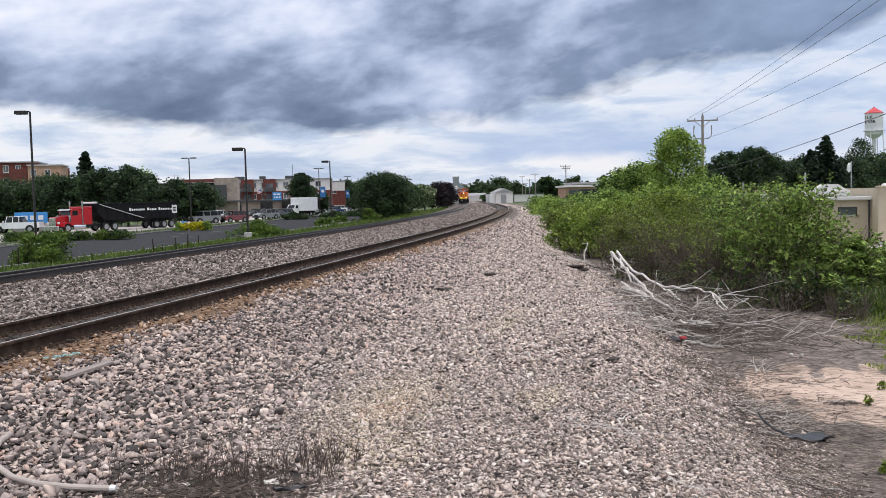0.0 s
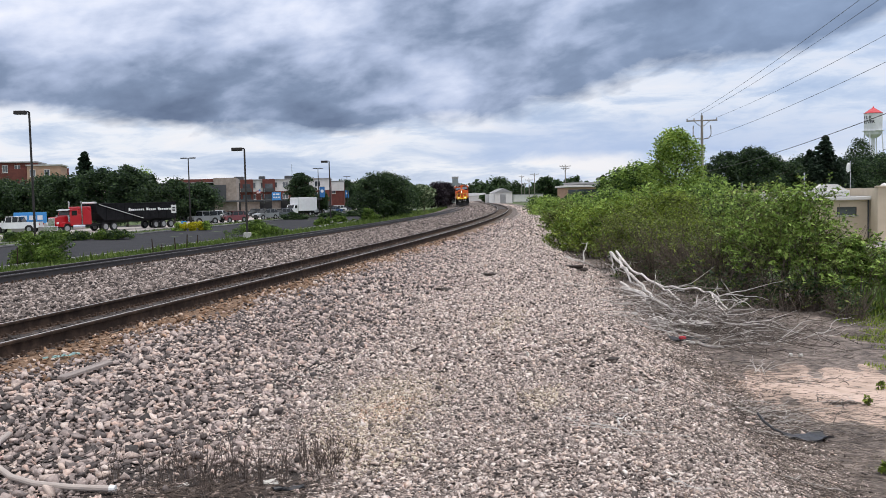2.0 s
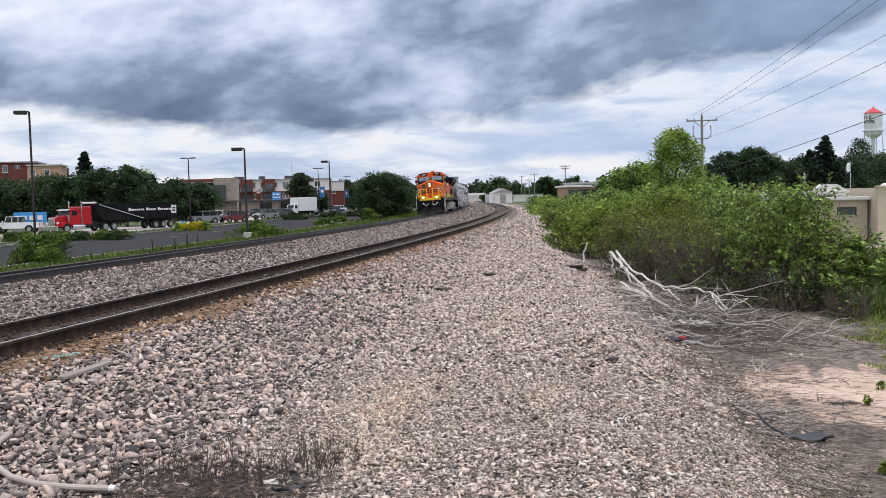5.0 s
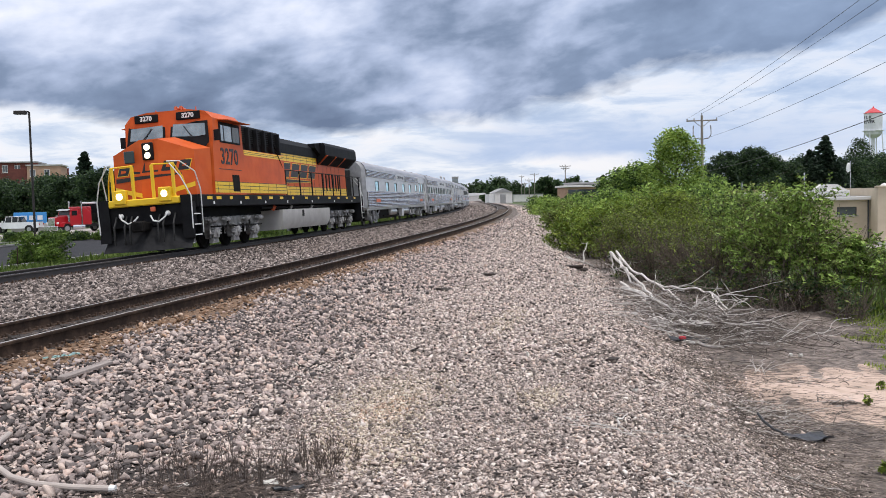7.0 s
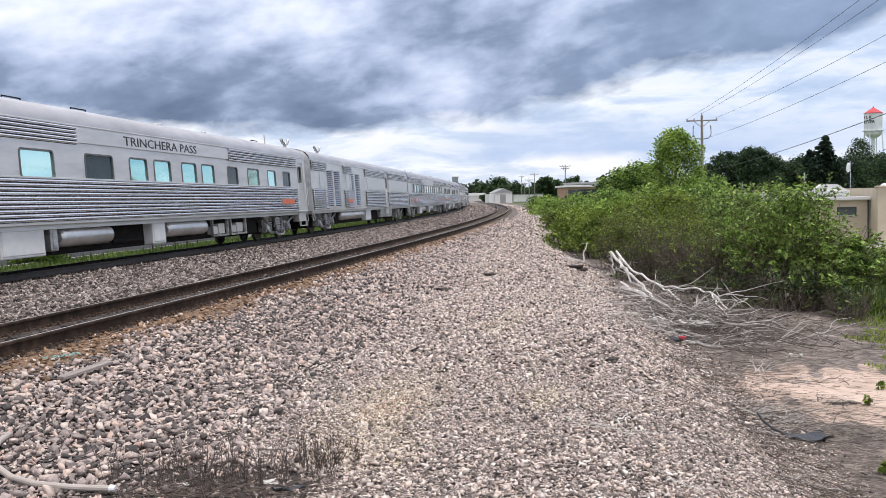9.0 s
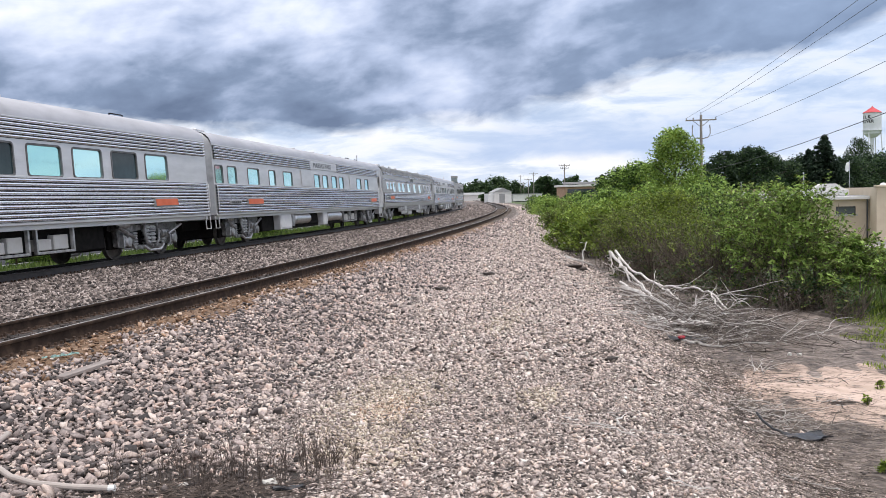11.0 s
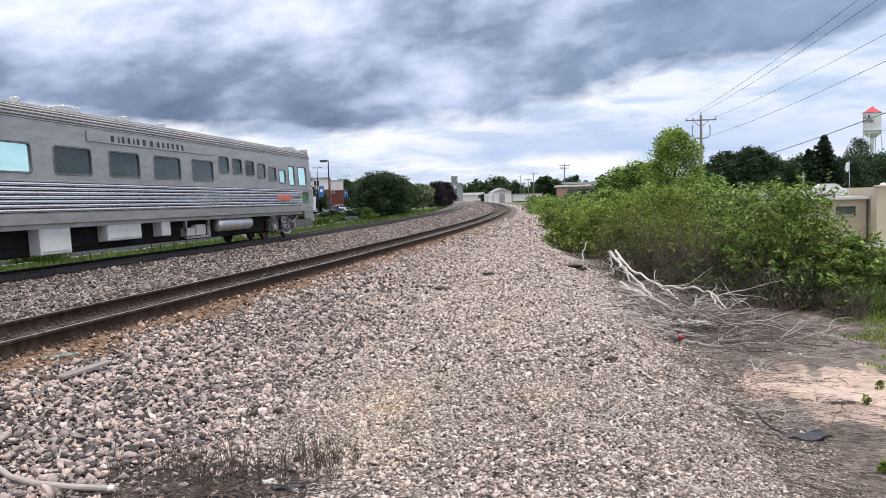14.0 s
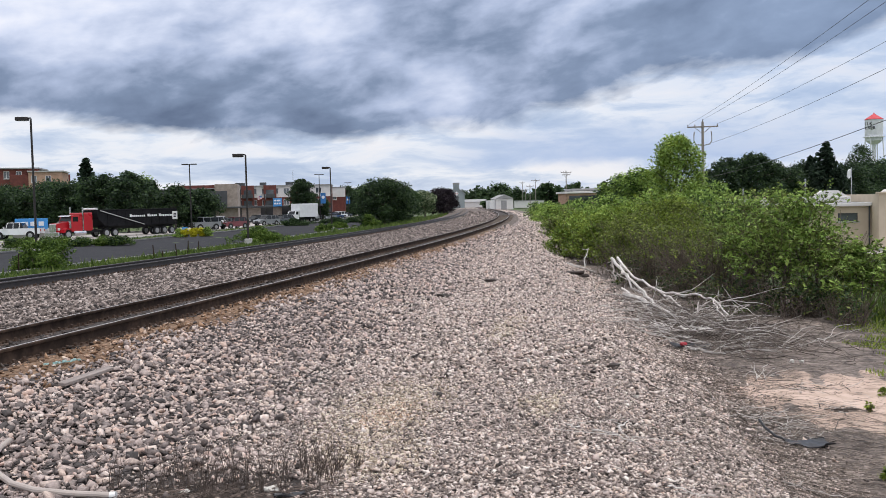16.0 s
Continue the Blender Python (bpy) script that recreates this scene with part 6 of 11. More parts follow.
# ---------------------------------------------------------------- loose stone
def stone_mat(name, ramp, rough=0.9):
    """Stone whose colour goes from piece to piece along a ramp of kinds, with grain and stains on each."""
    m = material(name, two((0.5, 0.5, 0.5), 0.5), 34, rough, bump=0.003, bump_scale=70, coarse=0.3)
    n, l = m.node_tree.nodes, m.node_tree.links
    g = n.new("ShaderNodeNewGeometry")
    r = n.new("ShaderNodeValToRGB")
    e = r.color_ramp.elements
    while len(e) < len(ramp):
        e.new(0.5)
    for k, (pos, col) in zip(e, ramp):
        k.position, k.color = pos, (*col, 1)
    l.new(g.outputs["Random Per Island"], r.inputs[0])
    mix = n.new("ShaderNodeMix")
    mix.data_type, mix.blend_type = "RGBA", "OVERLAY"
    mix.inputs[0].default_value = 0.75
    b = n["Principled BSDF"]
    grain = b.inputs["Base Color"].links[0].from_socket
    l.new(r.outputs[0], mix.inputs[6])
    l.new(grain, mix.inputs[7])
    l.new(mix.outputs[2], b.inputs["Base Color"])
    return m


COARSE = stone_mat("coarse_ballast_stone", [(0.0, (0.05, 0.043, 0.041)), (0.18, (0.12, 0.100, 0.094)), (0.36, (0.24, 0.196, 0.18)), (0.52, (0.38, 0.308, 0.28)), (0.7, (0.49, 0.395, 0.358)),
                                            (0.82, (0.55, 0.44, 0.375)), (0.9, (0.54, 0.385, 0.32)), (1.0, (0.72, 0.61, 0.545))])
FINE = stone_mat("fine_gravel_stone", [(0.0, (0.05, 0.041, 0.037)), (0.16, (0.18, 0.146, 0.13)), (0.34, (0.40, 0.328, 0.292)), (0.56, (0.62, 0.512, 0.460)), (0.8, (0.70, 0.588, 0.525)), (0.9, (0.68, 0.535, 0.45)), (1.0, (0.84, 0.76, 0.69))])
BEDSTONE = stone_mat("dusty_brown_ballast_stone", [(0.0, (0.032, 0.026, 0.024)), (0.3, (0.10, 0.080, 0.071)), (0.55, (0.21, 0.168, 0.149)), (0.8, (0.33, 0.27, 0.238)), (1.0, (0.52, 0.44, 0.40))])
SANDY = stone_mat("tan_pea_gravel", [(0.0, (0.16, 0.125, 0.092)), (0.4, (0.44, 0.36, 0.275)), (0.75, (0.60, 0.50, 0.39)), (1.0, (0.74, 0.65, 0.54))])
PINK = stone_mat("pinkish_pea_gravel", [(0.0, (0.22, 0.14, 0.10)), (0.4, (0.54, 0.37, 0.26)), (0.75, (0.68, 0.50, 0.37)), (1.0, (0.80, 0.66, 0.54))])
RUSTY = stone_mat("rust_stained_stone", [(0.0, (0.07, 0.042, 0.026)), (0.35, (0.20, 0.115, 0.065)), (0.65, (0.34, 0.21, 0.13)), (0.85, (0.46, 0.31, 0.22)), (1.0, (0.60, 0.47, 0.38))])

OILY = stone_mat("oil_darkened_stone", [(0.0, (0.022, 0.017, 0.014)), (0.4, (0.065, 0.05, 0.042)), (0.75, (0.14, 0.11, 0.095)), (1.0, (0.28, 0.23, 0.205))])


def stone_shapes(rng, count, points):
    """Small convex rocks: vertices and triangles."""
    out = []
    for _ in range(count):
        bm = bmesh.new()
        for _ in range(points):
            v = rng.uniform(-1, 1, 3)
            v[rng.integers(0, 3)] = rng.choice((-0.8, 0.8)) + rng.normal(0, 0.06)
            v[rng.integers(0, 3)] = rng.choice((-0.8, 0.8)) + rng.normal(0, 0.06)
            bm.verts.new(v)
        r = bmesh.ops.convex_hull(bm, input=bm.verts[:])
        bmesh.ops.triangulate(bm, faces=bm.faces[:])
        loose = [v for v in bm.verts if not v.link_faces]
        for v in loose:
            bm.verts.remove(v)
        bm.verts.index_update()
        out.append((np.array([v.co[:] for v in bm.verts]), np.array([[v.index for v in f.verts] for f in bm.faces])))
        bm.free()
    return out


def spread(rng, s0, s1, d0, d1, step, keep=None):
    """Jittered places over a strip of the bed, as station and distance arrays."""
    s, d = np.meshgrid(np.arange(s0, s1, step), np.arange(d0, d1, step))
    s = s.ravel() + rng.uniform(-0.62, 0.62, s.size) * step
    d = d.ravel() + rng.uniform(-0.62, 0.62, d.size) * step
    if keep is not None:
        k = keep(s, d)
        s, d = s[k], d[k]
    return s, d


def scatter(name, label, category, layers, mats, shapes, rng):
    """Layers of (s, d, radius, flatness, slot) into one stuff object."""
    vv, ff, mm, base = [], [], [], 0
    for s, d, size, flat, slot in layers:
        n = len(s)
        x, y = beside(s, d)
        z = height(x, y)
        kind = rng.integers(0, len(shapes), n)
        r = size * np.minimum(np.exp(rng.normal(0, 0.34, n)), 1.75)
        axes = np.stack([r * rng.uniform(0.8, 1.45, n), r * rng.uniform(0.7, 1.1, n), r * flat * rng.uniform(0.6, 1.1, n)], 1)
        q = rng.normal(size=(n, 4))
        q[:, 1:3] *= 0.28                   # mostly lying flat
        q /= np.linalg.norm(q, axis=1)[:, None]
        w, a, b, c = q.T
        rot = np.stack([1 - 2 * (b * b + c * c), 2 * (a * b - c * w), 2 * (a * c + b * w), 2 * (a * b + c * w), 1 - 2 * (a * a + c * c), 2 * (b * c - a * w),
                        2 * (a * c - b * w), 2 * (b * c + a * w), 1 - 2 * (a * a + b * b)], 1).reshape(n, 3, 3)
        centre = np.stack([x, y, z + axes[:, 2] * rng.uniform(0.1, 0.8, n) + rng.uniform(0, 0.5, n) * r], 1)
        centre = graded(s, d, centre)
        for k, (pv, pf) in enumerate(shapes):
            i = np.nonzero(kind == k)[0]
            if not len(i):
                continue
            p = pv[None] * axes[i][:, None]
            p = np.einsum("nij,nkj->nki", rot[i], p) + centre[i][:, None]
            vv.append(p.reshape(-1, 3))
            ff.append((pf[None] + (np.arange(len(i)) * len(pv))[:, None, None]).reshape(-1, 3) + base)
            mm.append(np.full(len(i) * len(pf), slot))
            base += len(i) * len(pv)
    me = big_mesh(name, np.concatenate(vv), np.concatenate(ff), mats, np.concatenate(mm))
    return tagged(new(name, me), label, category, kind="stuff")


def make_stones():
    rng = np.random.default_rng(7)
    rough, small = stone_shapes(rng, 24, 12), stone_shapes(rng, 16, 8)

    def edge(s):                            # where the coarse ballast gives way to the path
        return 4.2 + 0.35 * np.sin(s * 0.9) + 0.2 * np.sin(s * 2.3 + 1) - np.clip((s - 14) * 0.06, 0, 1.6)

    def bare(s, d):                         # stones thin out on the soil where the weeds stand
        return (((s - 8.35) / 0.55) ** 2 + ((d - 4.7) / 0.85) ** 2 > rng.uniform(0.5, 1.1, s.size)) | (rng.uniform(0, 1, s.size) < 0.4)

    def shoulder(s, d):
        return bare(s, d) & (d < edge(s) + rng.normal(0, 0.35, s.size)) & (d > 1.62 + 0.12 * np.sin(s * 1.7) + rng.normal(0, 0.12, s.size))
    lay = []
    s, d = spread(rng, 4.5, 16, 1.3, 5.2, 0.046, shoulder)
    lay.append((s, d, 0.020, 0.55, 0))
    s, d = spread(rng, 4.5, 14, 1.5, 4.8, 0.085, shoulder)
    lay.append((s, d, 0.029, 0.55, 0))
    s, d = spread(rng, -14, 4.5, 1.4, 5.0, 0.11, shoulder)
    lay.append((s, d, 0.045, 0.5, 0))
    s, d = spread(rng, 16, 34, 1.3, 4.4, 0.06, shoulder)
    lay.append((s, d, 0.027, 0.55, 0))
    s, d = spread(rng, 34, 70, 1.3, 3.6, 0.095, shoulder)
    lay.append((s, d, 0.037, 0.55, 0))
    s, d = spread(rng, 4.5, 40, 1.0, 2.4, 0.09, lambda s, d: d < 1.75 + rng.normal(0, 0.12, s.size) + rng.exponential(0.12, s.size))
    k = rng.uniform(0, 1, s.size) < 0.6
    lay.append((s[k], d[k], 0.022, 0.5, 1))
    scatter("coarse_ballast", "heap of coarse grey and pinkish ballast stones beside the rail", "ballast", lay, [COARSE, RUSTY], rough, rng)
    lay = []
    s, d = spread(rng, 2, 24, -5.3, -1.0, 0.058, lambda s, d: abs(d + SPACING) > 1.25)
    lay.append((s, d, 0.026, 0.55, 0))
    s, d = spread(rng, 24, 60, -5.3, -1.2, 0.078)
    lay.append((s, d, 0.029, 0.55, 0))
    s, d = spread(rng, 6, 40, -1.2, 1.1, 0.15, lambda s, d: (abs(abs(d) - 0.7535) > 0.14) & (rng.uniform(0, 1, s.size) < 0.75))
    lay.append((s, d, 0.024, 0.4, 2))
    s, d = spread(rng, 60, 120, -5.4, -1.2, 0.15)
    lay.append((s, d, 0.045, 0.5, 0))
    s, d = spread(rng, 120, 210, -5.4, -1.2, 0.3)
    lay.append((s, d, 0.085, 0.5, 0))
    scatter("track_ballast", "dusty brown ballast stones between the two tracks", "ballast", lay, [BEDSTONE, RUSTY, OILY], rough, rng)
    lay = []

    def path(s, d):
        return bare(s, d) & (d > edge(s) - 0.5 + rng.normal(0, 0.3, s.size)) & (d < np.interp(s, TOE_S, TOE_D) + 0.1 + rng.normal(0, 0.16, s.size))
    s, d = spread(rng, 6.0, 12.5, 3.4, 10.2, 0.030, path)
    lay.append((s, d, 0.0125, 0.45, 0))
    s, d = spread(rng, -12, 6.0, 3.4, 10.2, 0.085, path)
    lay.append((s, d, 0.030, 0.45, 0))
    s, d = spread(rng, 12.5, 22, 2.6, 9.8, 0.044, path)
    lay.append((s, d, 0.020, 0.45, 0))
    s, d = spread(rng, 22, 45, 2.2, 8.2, 0.072, path)
    lay.append((s, d, 0.027, 0.45, 0))
    s, d = spread(rng, 45, 100, 2.2, 6.2, 0.15, path)
    lay.append((s, d, 0.046, 0.45, 0))
    s, d = spread(rng, 100, 230, 2.0, 5.2, 0.26, lambda s, d: d < 4.8)
    lay.append((s, d, 0.085, 0.4, 0))
    s, d = spread(rng, 6.0, 22, 3.2, 10, 0.16, path)
    lay.append((s, d, 0.020, 0.45, 0))
    s, d = spread(rng, 6.0, 9.5, 5.5, 9.6, 0.075, path)
    lay.append((s, d, 0.018, 0.4, 0))
    for cs, cd, rs, rd, slot, step in ((11.0, 5.35, 2.1, 0.75, 1, 0.024), (10.7, 5.45, 0.8, 0.32, 2, 0.024), (9.3, 5.7, 0.9, 0.6, 1, 0.026), (16.5, 5.9, 2.2, 0.35, 1, 0.034), (11.3, 6.8, 0.8, 0.3, 1, 0.028)):
        s, d = spread(rng, cs - rs, cs + rs, cd - rd, cd + rd, step, lambda s, d: ((s - cs) / rs) ** 2 + ((d - cd) / rd) ** 2 < rng.uniform(0, 0.8, s.size) ** 1.3)
        lay.append((s, d, step * 0.45, 0.8, slot))
    s, d = spread(rng, 6.0, 26, 6.0, 12.0, 0.055, lambda s, d: d - np.interp(s, TOE_S, TOE_D) + 0.3 < rng.exponential(0.5, s.size))
    k = (d > np.interp(s, TOE_S, TOE_D) - 0.5) & (rng.uniform(0, 1, s.size) < 0.45)
    lay.append((s[k], d[k], 0.014, 0.5, 3))
    scatter("path_gravel", "pale fine gravel trodden into a path", "gravel", lay, [FINE, SANDY, PINK, BEDSTONE], small, rng)


make_stones()
# ---------------------------------------------------------------- plants
def leaf_mat(name, dark, mid, light):
    m = material(name, [(0.1, dark), (0.5, mid), (0.9, light)], 1.1, 0.6, island=0.75, coarse=0.6, spec=0.2)
    b = m.node_tree.nodes["Principled BSDF"]
    b.inputs["Subsurface Weight"].default_value = 0.0
    t = m.node_tree.nodes.new("ShaderNodeBsdfTranslucent")
    mix = m.node_tree.nodes.new("ShaderNodeMixShader")
    mix.inputs[0].default_value = 0.36
    ramp = b.inputs["Base Color"].links[0].from_socket
    out = [n for n in m.node_tree.nodes if n.type == "OUTPUT_MATERIAL"][0]
    m.node_tree.links.new(ramp, t.inputs[0])
    m.node_tree.links.new(b.outputs[0], mix.inputs[1])
    m.node_tree.links.new(t.outputs[0], mix.inputs[2])
    m.node_tree.links.new(mix.outputs[0], out.inputs[0])
    return m


BRIGHT = leaf_mat("bright_green_leaves", (0.075, 0.125, 0.030), (0.235, 0.36, 0.075), (0.46, 0.60, 0.165))
FRESH = leaf_mat("yellow_green_leaves", (0.08, 0.115, 0.018), (0.185, 0.255, 0.036), (0.36, 0.44, 0.08))
OLIVE = leaf_mat("olive_green_leaves", (0.055, 0.070, 0.020), (0.125, 0.155, 0.040), (0.25, 0.29, 0.085))
DEEP = leaf_mat("deep_green_leaves", (0.022, 0.042, 0.019), (0.046, 0.080, 0.033), (0.092, 0.145, 0.056))
LOWGREEN = leaf_mat("plain_green_leaves", (0.035, 0.066, 0.014), (0.095, 0.16, 0.030), (0.20, 0.29, 0.06))
BLUISH = leaf_mat("dark_bluish_needles", (0.016, 0.028, 0.018), (0.034, 0.056, 0.036), (0.07, 0.105, 0.066))
PURPLE = leaf_mat("dark_purple_leaves", (0.014, 0.010, 0.014), (0.03, 0.022, 0.028), (0.055, 0.042, 0.05))
BLOSSOM = leaf_mat("white_green_blossom", (0.25, 0.32, 0.16), (0.45, 0.52, 0.30), (0.62, 0.68, 0.48))
GOLD = leaf_mat("golden_leaves", (0.34, 0.32, 0.02), (0.56, 0.52, 0.03), (0.72, 0.66, 0.06))
GRASSBLADE = leaf_mat("grass_blades", (0.04, 0.066, 0.016), (0.085, 0.13, 0.028), (0.16, 0.21, 0.055))
BARK = material("grey_brown_bark", [(0.2, (0.05, 0.04, 0.032)), (0.8, (0.16, 0.135, 0.11))], 9, 0.95, bump=0.01, stretch=(1, 1, 0.25))
STEM = material("bare_brown_stems", [(0.2, (0.05, 0.037, 0.028)), (0.8, (0.19, 0.148, 0.115))], 9, 0.9, island=0.7)
SILVERWOOD = material("bleached_dead_wood", [(0.2, (0.30, 0.27, 0.245)), (0.5, (0.54, 0.50, 0.465)), (0.85, (0.76, 0.72, 0.68))], 8, 0.9, bump=0.004, island=0.6, stretch=(1, 1, 1))
TWIG = material("grey_dead_twigs", [(0.2, (0.045, 0.034, 0.028)), (0.55, (0.12, 0.098, 0.082)), (0.9, (0.30, 0.26, 0.23))], 6, 0.95, island=0.9)


def leaves(rng, centres, size, droop=0.3, long=1.7):
    """Folded leaf shapes at centres: arrays of vertices (n*4) and triangles."""
    n = len(centres)
    a = rng.normal(size=(n, 3))
    a[:, 2] = a[:, 2] * 0.5 - droop
    a /= np.linalg.norm(a, axis=1)[:, None]
    up = rng.normal(size=(n, 3)) * 0.55 + np.array([0, 0, 1.0])
    b = np.cross(a, up)
    b /= np.linalg.norm(b, axis=1)[:, None] + 1e-9
    c = np.cross(b, a)
    r = (size * np.exp(rng.normal(0, 0.28, n)))[:, None]
    v = np.stack([centres - a * r * long * 0.5, centres + b * r * 0.5 + c * r * 0.14, centres + a * r * long * 0.5, centres - b * r * 0.5 + c * r * 0.14], 1).reshape(-1, 3)
    k = (np.arange(n) * 4)[:, None]
    f = np.concatenate([k + np.array([[0, 1, 2]]), k + np.array([[0, 2, 3]])], 0)
    return v, f


def crown_points(rng, n, clumps, shape, spread_, flat=0.8):
    """Leaf places in uneven clumps. shape(rng, k) gives k clump centres with a size each."""
    c, w = shape(rng, clumps)
    p = w / w.sum()
    i = rng.choice(len(c), n, p=p)
    q = rng.normal(size=(n, 3))
    q /= np.linalg.norm(q, axis=1)[:, None]
    q *= (rng.uniform(0, 1, n) ** 0.45)[:, None]
    out = c[i] + q * (spread_ * (0.6 + 0.8 * w[i] / w.max()))[:, None] * np.array([1, 1, flat])
    return out


def bush(name, label, x, y, rx, ry, h, mat, n, size, seed, stems=14, bare=0.25, group="", low=0.1, second=None, clumps=None, turn=0.0, stem_r=None, tight=1.0, long=1.7, spray=0.0):
    """A shrub: stems from the ground, a ragged crown of leaf clumps. bare: height share with few leaves. spray: share of leaves on loose outer shoots."""
    rng = np.random.default_rng(seed)
    z0 = ground_z(x, y)
    th = thing(name, label, "tree" if "tree" in name else "bush", Matrix.Translation((x, y, z0)) @ pose(0, 0, 0, 0, 0, turn), group)

    def shape(rng, k):
        t = rng.uniform(0, 2 * math.pi, k)
        rr = np.sqrt(rng.uniform(0, 1, k))
        hh = bare + (1 - bare) * rng.uniform(0, 1, k) ** 0.75
        dome = np.sqrt(np.clip(1.06 - ((hh - bare * 0.7) / (1.02 - bare * 0.7)) ** 2.2, 0.03, 1))
        wob = 0.8 + 0.3 * np.sin(t * 3 + seed) + 0.15 * np.sin(t * 7 + seed * 2)
        c = np.stack([np.cos(t) * rr * rx * dome * wob, np.sin(t) * rr * ry * dome * wob, hh * h * (0.86 + 0.2 * np.sin(t * 2 + seed * 1.7))], 1)
        return c, rng.uniform(0.35, 1.0, k)
    k = clumps or max(24, int(n / 90))
    inner = int(n * (1 - spray))
    pts = crown_points(rng, inner, k, shape, 0.30 * tight * (rx * ry * h) ** (1 / 3) * (40 / k) ** 0.33, 0.55)
    g = Geo()
    if spray:                                  # arching shoots that carry leaves past the outline
        per, add = 16, []
        for _ in range(int(n * spray / per)):
            t, e = rng.uniform(0, 2 * math.pi), rng.uniform(bare, 0.95)
            wide = math.sqrt(max(0.05, 1 - e ** 2.4)) * rng.uniform(0.55, 0.98)
            a = np.array([math.cos(t) * rx * wide, math.sin(t) * ry * wide, e * h])
            out = np.array([math.cos(t) * rng.uniform(0.1, 0.6), math.sin(t) * rng.uniform(0.1, 0.6), rng.uniform(0.1, 0.9)])
            q = a + out / np.linalg.norm(out) * rng.uniform(0.25, 0.75)
            f = np.linspace(0.1, 1, per)[:, None]
            line = a + (q - a) * f
            line[:, 2] -= 0.18 * f[:, 0] ** 2
            add.append(line + rng.normal(0, size * 0.7, line.shape))
            g.tube([tuple(a - (q - a) * 0.4), tuple(a), tuple(line[per // 2]), tuple(line[-1])], 0.006, 3, taper=0.002)
        pts = np.concatenate([pts] + add)
    pts[:, 2] = np.maximum(pts[:, 2], low)
    v, f = leaves(rng, pts, size, long=long)
    slots = None
    mats = [mat]
    if second:
        mats.append(second)
        half = (rng.uniform(0, 1, len(pts)) < 0.3).astype(int)
        slots = np.concatenate([half, half])
    part("crown", big_mesh("crown", v, f, mats, slots), None, th, "ragged leafy crown")
    for j in range(stems):
        t = rng.uniform(0, 2 * math.pi)
        r0, r1 = rng.uniform(0, 0.5), rng.uniform(0.3, 1.15)
        top = h * rng.uniform(0.55, 0.98)
        p0 = Vector((math.cos(t) * r0 * rx, math.sin(t) * r0 * ry, -0.15))
        p2 = Vector((math.cos(t) * r1 * rx, math.sin(t) * r1 * ry, top))
        p2 += Vector((rng.normal(0, 0.14) * h, rng.normal(0, 0.14) * h, 0))
        p1 = (p0 + p2) / 2 + Vector(rng.normal(0, 0.12, 3)) * h * 0.5 + Vector((0, 0, 0.1 * h))
        r = stem_r or 0.012 + 0.006 * h
        g.tube([p0, p0.lerp(p1, 0.6), p1, p1.lerp(p2, 0.6), p2], r, 5, taper=0.004)
        for i in range(5 if stem_r else 0):       # side twigs
            p = p0.lerp(p1, rng.uniform(0.3, 1.0))
            q = p + Vector(rng.normal(0, 0.16, 3)) * h * 0.7 + Vector((0, 0, 0.10 * h))
            g.tube([p, p.lerp(q, 0.5) + Vector(rng.normal(0, 0.03, 3)), q], r * 0.6, 4, taper=0.002)
    st = part("bare_stem", g, STEM, th, "thin bare stems")
    st["kind"] = "stuff"
    return th


def tree(name, label, x, y, h, r, mat, n, size, seed, trunk=0.18, base=0.22, group="", second=None, share=0.3, squash=1.0):
    """A broadleaf tree: tapered trunk, limbs and a crown of clumps with gaps."""
    rng = np.random.default_rng(seed)
    z0 = ground_z(x, y)
    th = thing(name, label, "tree", Matrix.Translation((x, y, z0)), group)
    g = Geo()
    g.tube([(0, 0, -0.3), (0.02 * h, 0, h * 0.2), (-0.01 * h, 0.01 * h, h * 0.45), (0.02 * h, 0, h * 0.8)], trunk, 9, taper=trunk * 0.25)
    part("trunk", g, BARK, th)
    tips = []
    for j in range(11):
        t = j * 2.4 + rng.uniform(-0.4, 0.4)
        hh = h * rng.uniform(0.22, 0.62)
        tip = Vector((math.cos(t) * r * rng.uniform(0.5, 0.9), math.sin(t) * r * rng.uniform(0.5, 0.9), min(hh + h * rng.uniform(0.12, 0.34), h * 0.93)))
        a = Vector((0, 0, hh))
        m = a.lerp(tip, 0.5) + Vector((0, 0, 0.05 * h))
        part("limb", Geo().tube([a, m, tip], trunk * 0.45, 6, taper=trunk * 0.1), BARK, th)
        tips.append(tip)

    def shape(rng, k):
        t = rng.uniform(0, 2 * math.pi, k)
        hh = base + (1 - base) * rng.uniform(0, 1, k) ** 0.85
        q = (hh - base) / (1 - base)
        prof = np.sqrt(np.clip(1 - (2 * q - 0.85) ** 2 / 1.35, 0.02, 1)) * squash
        rr = np.sqrt(rng.uniform(0.1, 1, k))
        wob = 0.85 + 0.18 * np.sin(t * 2 + seed) + 0.14 * np.sin(t * 5 + q * 6 + seed)
        return np.stack([np.cos(t) * rr * r * prof * wob, np.sin(t) * rr * r * prof * wob, hh * h], 1), rng.uniform(0.35, 1.0, k)
    k = max(30, int(n / 70))
    pts = crown_points(rng, n, k, shape, 0.34 * r * (40 / k) ** 0.33)
    v, f = leaves(rng, pts, size)
    mats, slots = [mat], None
    if second:
        mats.append(second)
        half = (rng.uniform(0, 1, n) < share).astype(int)
        slots = np.concatenate([half, half])
    part("crown", big_mesh("crown", v, f, mats, slots), None, th, "uneven leafy crown")
    return th


